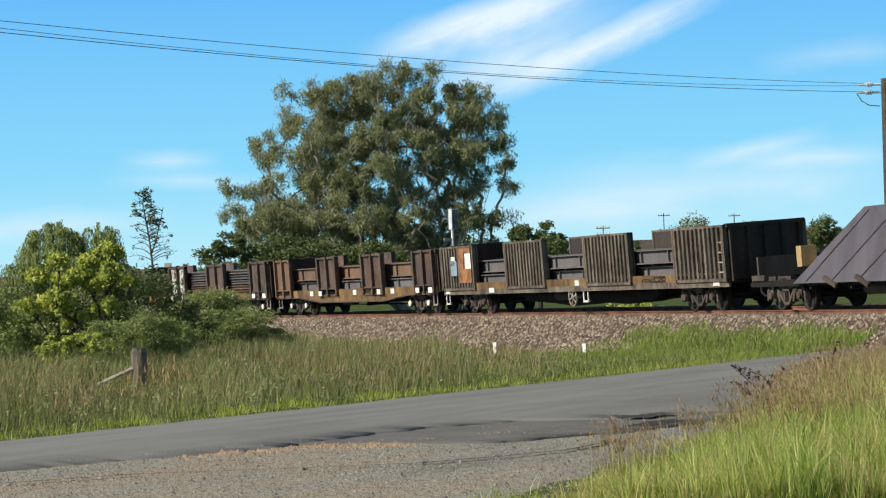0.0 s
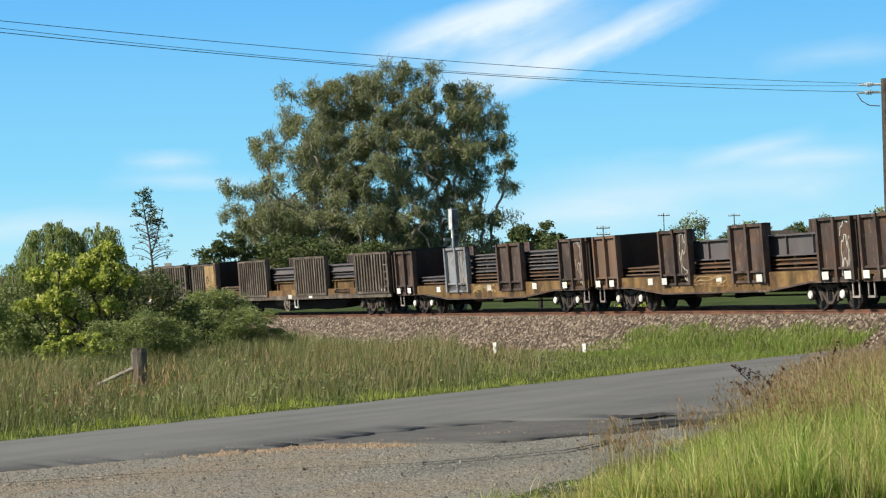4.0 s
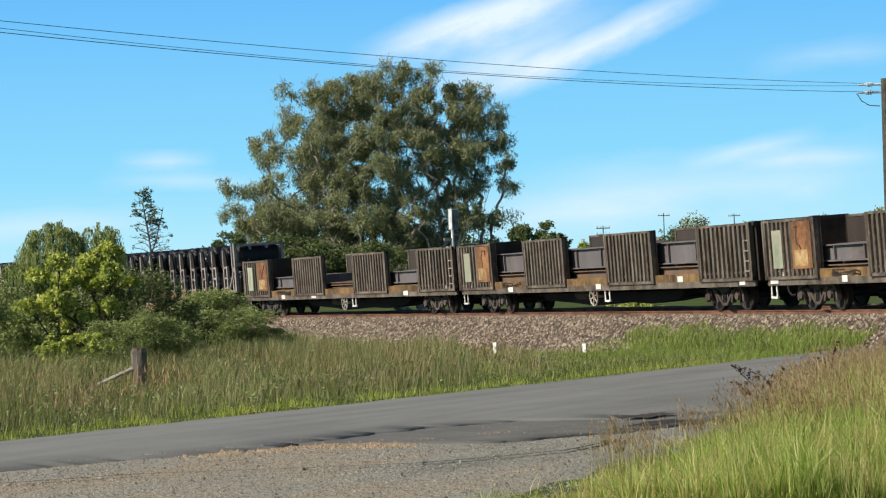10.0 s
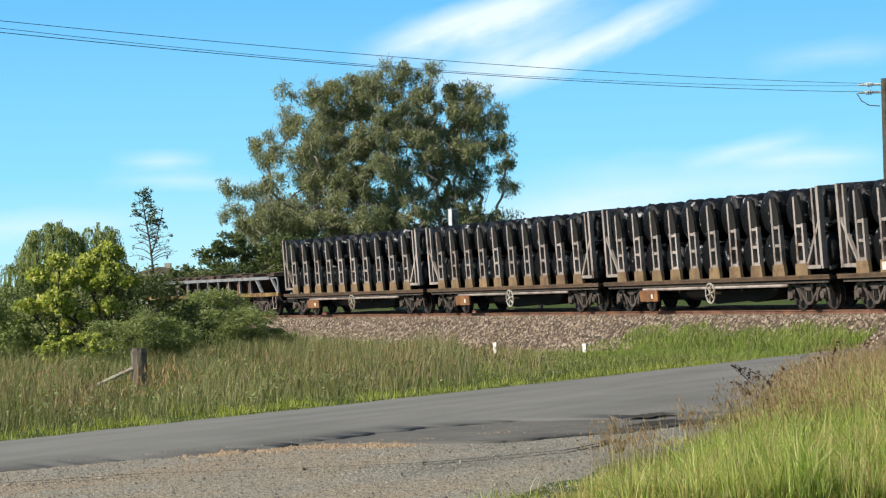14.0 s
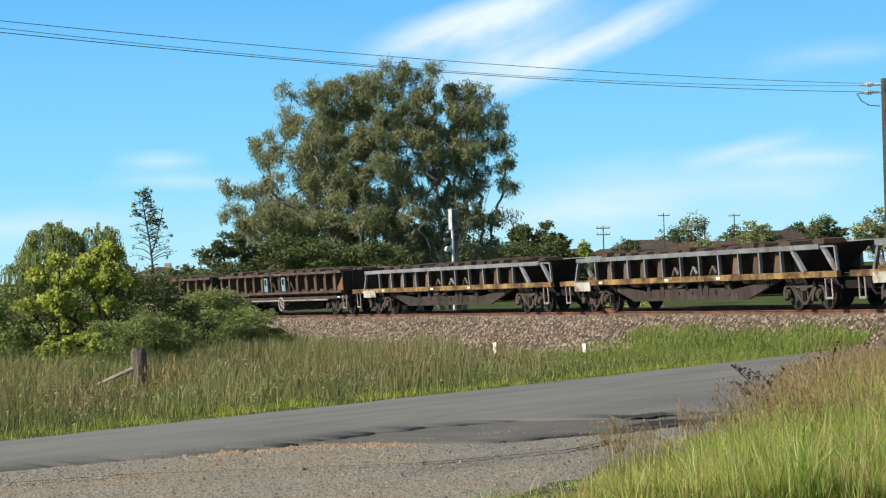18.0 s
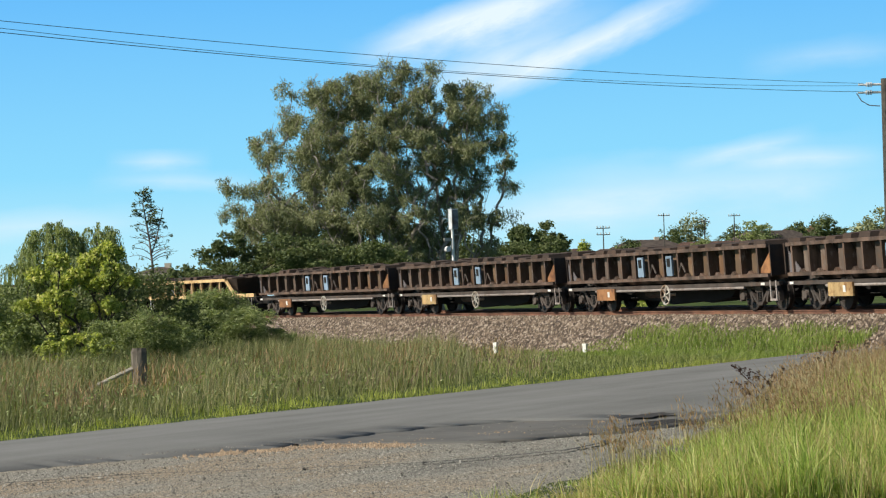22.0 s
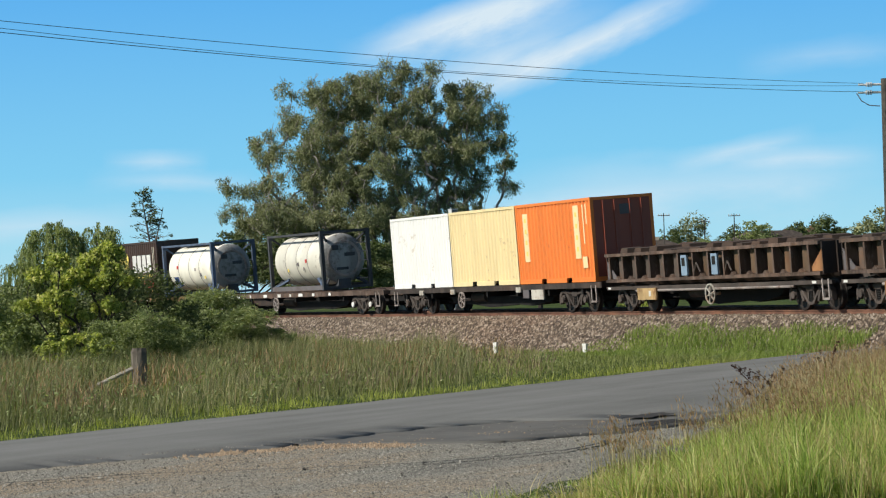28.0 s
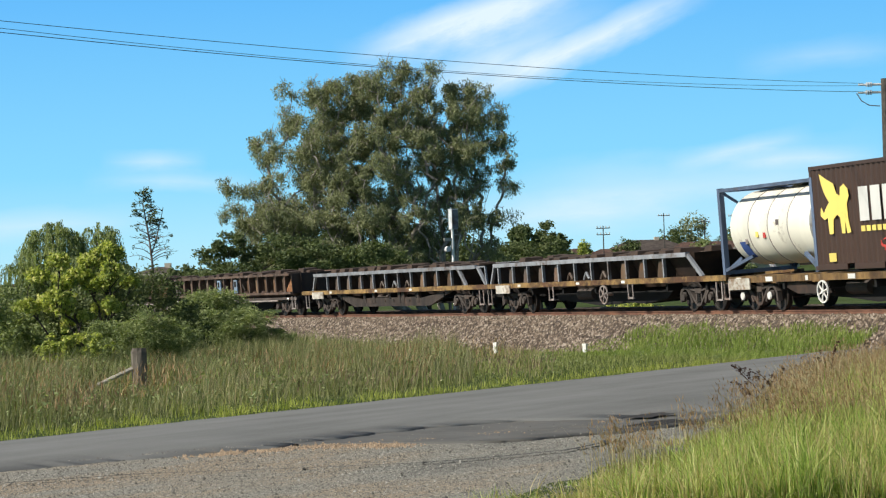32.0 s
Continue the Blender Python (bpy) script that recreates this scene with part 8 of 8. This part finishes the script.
hh = (0.40 + 0.75 * np.clip(c - 0.05, 0, 0.8)) * gr.uniform(0.55, 1.2, len(x)) * np.clip((y - 30) / 16, 0.5, 1.0) * np.where(x < -0.10 * y, 0.55, 1.0) * post_gap(x, y)
blades("reed_grass", "tall upright grey-green tufts of reedy grass", x, y, hh, 0.006 + 0.00012 * y, 0.35, "reed", gr, wind=(0.15, 0.05))
# broad-leaved weeds low in the verge
x, y = scatter(1500, 28, 72, gr, lambda a, b: far_verge(a, b) & (O_FAR - road_o(a, b) > 0.5))
s = clump(x, y, 0.3, 41.0) > -0.05
x, y = x[s], y[s]
wz = gr.uniform(0.10, 0.26, len(x)) * np.where(x < 0, 1.3, 0.8) * post_gap(x, y)
v, t = leaf_cloud(np.stack([x, y, ground_z(x, y) + wz], -1), np.stack([wz * 1.5, wz * 1.5, wz], -1), 9000, 0.026, 0.0, gr, 2.4)
tagged(new("verge_weeds", tri_mesh("verge_weeds", v, t, M["shrub_leaf"])), "low broad-leaved weeds among the verge grass", "weeds", kind="stuff")
# fresh grass at the foot of the bank towards the crossing
x, y = scatter(330000, 50, 78, gr, lambda a, b: (lateral(a, b) > 2.5) & (lateral(a, b) < 6.5) & (a > 2.0) & (road_o(a, b) < O_FAR + bend_np(a, b)))
z = np.maximum(ground_z(x, y), 0.9 - 0.45 * (lateral(x, y) - 1.8))
c = clump(x, y, 0.6, 12.0)
s = lateral(x, y) > 4.3 - np.clip((x - 3.2) * 0.45, -0.3, 1.6) + 0.5 * c + gr.normal(0, 0.12, len(x))
x, y, z = x[s], y[s], z[s]
blades("bank_grass", "bright green grass growing up the ballast bank", x, y, gr.uniform(0.07, 0.31, len(x)) * (1 + 0.5 * clump(x, y, 1.6, 44.0)) * np.where((np.abs(x - 3.0) < 2.6) & (y > 66), 0.55, 1.0) * np.clip((x - 1.0) / 5.0, 0.35, 1.0), gr.uniform(0.008, 0.024, len(x)), 0.8, "grass_fresh", gr, z)


def verge_edge(a):
    return np.interp(a, [0, 15, 18.4, 20, 23, 28.5, 32.7, 38, 45, 57, 80], [-7.0, -7.0, -7.6, -7.9, -8.7, -10.0, -11.0, -12.3, -13.8, -16.3, -21.0]) + 0.22 * np.sin(a * 1.7) + 0.18 * np.sin(a * 4.1)


def front_verge(x, y):
    return road_o(x, y) > verge_edge(road_a(x, y))


x, y = scatter(380000, 15.0, 58, gr, front_verge, 1.35)
c = clump(x, y, 0.7, 5.0)
c2 = clump(x, y, 2.2, 9.0)
c3 = clump(x, y, 6.0, 19.0)
edge = road_o(x, y) - verge_edge(road_a(x, y))
h = (0.07 + 0.33 * np.clip(edge / 1.4, 0, 1)) * np.clip(0.85 + 0.35 * c + 0.7 * c2 + 0.7 * c3, 0.25, 1.7) * gr.uniform(0.35, 1.15, len(x))
g1 = (0.8 * c + 0.7 * c2 - 0.022 * (y - 23) + gr.normal(0, 0.6, len(x))) > 0.0
wide = (0.0036 + 0.00015 * y) * gr.uniform(0.4, 1.9, len(x))
blades("foreground_grass", "long lush green grass on the near verge", x[g1], y[g1], h[g1], wide[g1], 0.7, "grass_green", gr, wind=(-0.06, 0.05))
blades("foreground_grass_mixed", "yellowing grass on the near verge", x[~g1], y[~g1], h[~g1] * 1.1, wide[~g1], 0.8, "grass_straw", gr, wind=(-0.06, 0.05))


def seeding(n, y0, y1, lo, hi, keep, sel, heads):
    """Thin stalks with loose drooping seed heads near the tip."""
    x, y = scatter(n, y0, y1, gr, keep)
    s = clump(x, y, 0.6, 31.0) + 0.02 * (y - 30) > sel
    x, y = x[s], y[s]
    hh = gr.uniform(lo, hi, len(x)) * np.clip(1.0 - (y - 34) * 0.035, 0.45, 1.0)
    blades("seeding_grass", "thin straw stalks rising over the near verge", x, y, hh, 0.003 + 0.00011 * y, 0.7, "grass_dry", gr, wind=(-0.1, 0.05))
    s = gr.random(len(x)) < heads
    xs, ys, hs = x[s], y[s], hh[s]
    m = 9
    xs, ys, hs = np.repeat(xs, m), np.repeat(ys, m), np.repeat(hs, m)
    u = gr.random(len(xs))
    blades("seed_heads", "reddish brown seed heads over the near verge", xs - 0.06 * hs + gr.normal(0, 0.03, len(xs)) + 0.08 * (u - 0.5), ys + gr.normal(0, 0.03, len(xs)), gr.uniform(0.02, 0.07, len(xs)), np.full(len(xs), 0.009), 1.5, "seed_red", gr, hs * (0.62 + 0.36 * u), wind=(-0.5, 0.1))


seeding(85000, 17, 52, 0.26, 0.55, lambda a, b: front_verge(a - 0.12, b) & (a > 1.0 + 0.045 * (b - 18)), -0.1, 0.30)
seeding(12000, 27, 44, 0.5, 0.85, lambda a, b: front_verge(a - 0.5, b) & (a > 0.115 * b), -0.05, 0.35)
def weed(x, y, h, lean, seed, spikes=5):
    """Dark red dock: one leaning stalk that branches near the top into dense seed spikes."""
    rnd = random.Random(seed)
    r = tagged(new("dock_weed"), "dark reddish seeding weed at the verge", "weed", "weeds")
    r.location = (x, y, float(ground_z(x, y)))
    g = Geo()
    pts = []
    top = Vector((lean, rnd.uniform(-0.1, 0.1), h))
    joints = [Vector((0, 0, -0.02)).lerp(top, k / 5) + Vector((rnd.uniform(-1, 1), 0, rnd.uniform(-1, 1))) * 0.02 for k in range(6)]
    g.sweep(joints, 0.006, 5)
    for k in range(spikes):
        p = Vector((0, 0, 0)).lerp(top, 0.45 + 0.55 * k / spikes)
        q = p + Vector((rnd.uniform(-0.28, 0.08), rnd.uniform(-0.15, 0.15), rnd.uniform(0.0, 0.14))) * (h / 0.6)
        g.tube(p, q, 0.004, 0.002, 5)
        pts += [p.lerp(q, rnd.uniform(0.4, 1.0)) for i in range(9)]
    pts += [joints[4].lerp(top, rnd.random()) for i in range(10)]
    one("stalk", g, M["dock"], r)
    rg = np.random.default_rng(seed)
    v, t = leaf_cloud([tuple(p) for p in pts], [(0.022, 0.022, 0.035)] * len(pts), 520, 0.011, 0.0, rg, 1.7)
    part("seed_spike", tri_mesh("seed_spike", v, t, M["dock"]), r)


for i, (x, y, h, lean) in enumerate([(4.2, 28.3, 0.62, -0.58), (4.4, 29.0, 0.50, -0.40), (4.05, 28.0, 0.36, -0.35), (4.5, 31.0, 0.42, 0.1), (5.6, 33.0, 0.75, 0.12), (10.2, 61.5, 0.9, 0.1), (10.5, 62.0, 0.8, -0.2)]):
    weed(x, y, h, lean, 200 + i)
# pale bushes beyond the line
tree("low_shrub", "bright green low bush beyond the line", "shrub", (7.6, 92.0), [(-0.6, 0.9, 0.6, 0.35), (0.2, 1.0, 0.7, 0.4), (1.0, 0.9, 0.6, 0.35)], "bright_leaf", 2500, 0.07, 0.1, "bark_dark", 0.04, 0.02, seed=55, long=1.6)


# ---- what moves ----
def wagon_pose(s, pivot):
    a, b = track_at(s - pivot)[0], track_at(s + pivot)[0]
    d = b - a
    return Matrix.Translation((a + b) / 2) @ Matrix.Rotation(math.atan2(d.y, d.x), 4, "Z") @ Matrix.Rotation(-math.atan2(d.z, math.hypot(d.x, d.y)), 4, "Y") @ Matrix.Rotation(radians(CANT), 4, "X")


def motions():
    times = [float(t) for t in range(0, 33)]
    for w, c, pivot in TRAIN:
        walk(w, [(t, wagon_pose(c + SPEED * t, pivot)) for t in times])
    for w, m, c, pivot in CARRIED:
        walk(w, [(t, wagon_pose(c + SPEED * t, pivot) @ m) for t in times])
    # every wheel turns alike: one action serves them all
    first = WHEELS[0]
    turn = SPEED / 0.46
    walk(first, [(i / FPS, Matrix.Rotation(turn * i / FPS, 4, "Y")) for i in range(32 * FPS + 1)])
    act, slot = first.animation_data.action, first.animation_data.action_slot
    for w in WHEELS[1:]:
        w.rotation_mode = "QUATERNION"
        w.animation_data_create()
        w.animation_data.action = act
        w.animation_data.action_slot = slot
    # the high cloud drifts slowly
    walk(cloud_sheet, [(0.0, Matrix()), (16.0, Matrix.Rotation(0.0035, 4, "Z")), (32.0, Matrix.Rotation(0.007, 4, "Z"))])


motions()
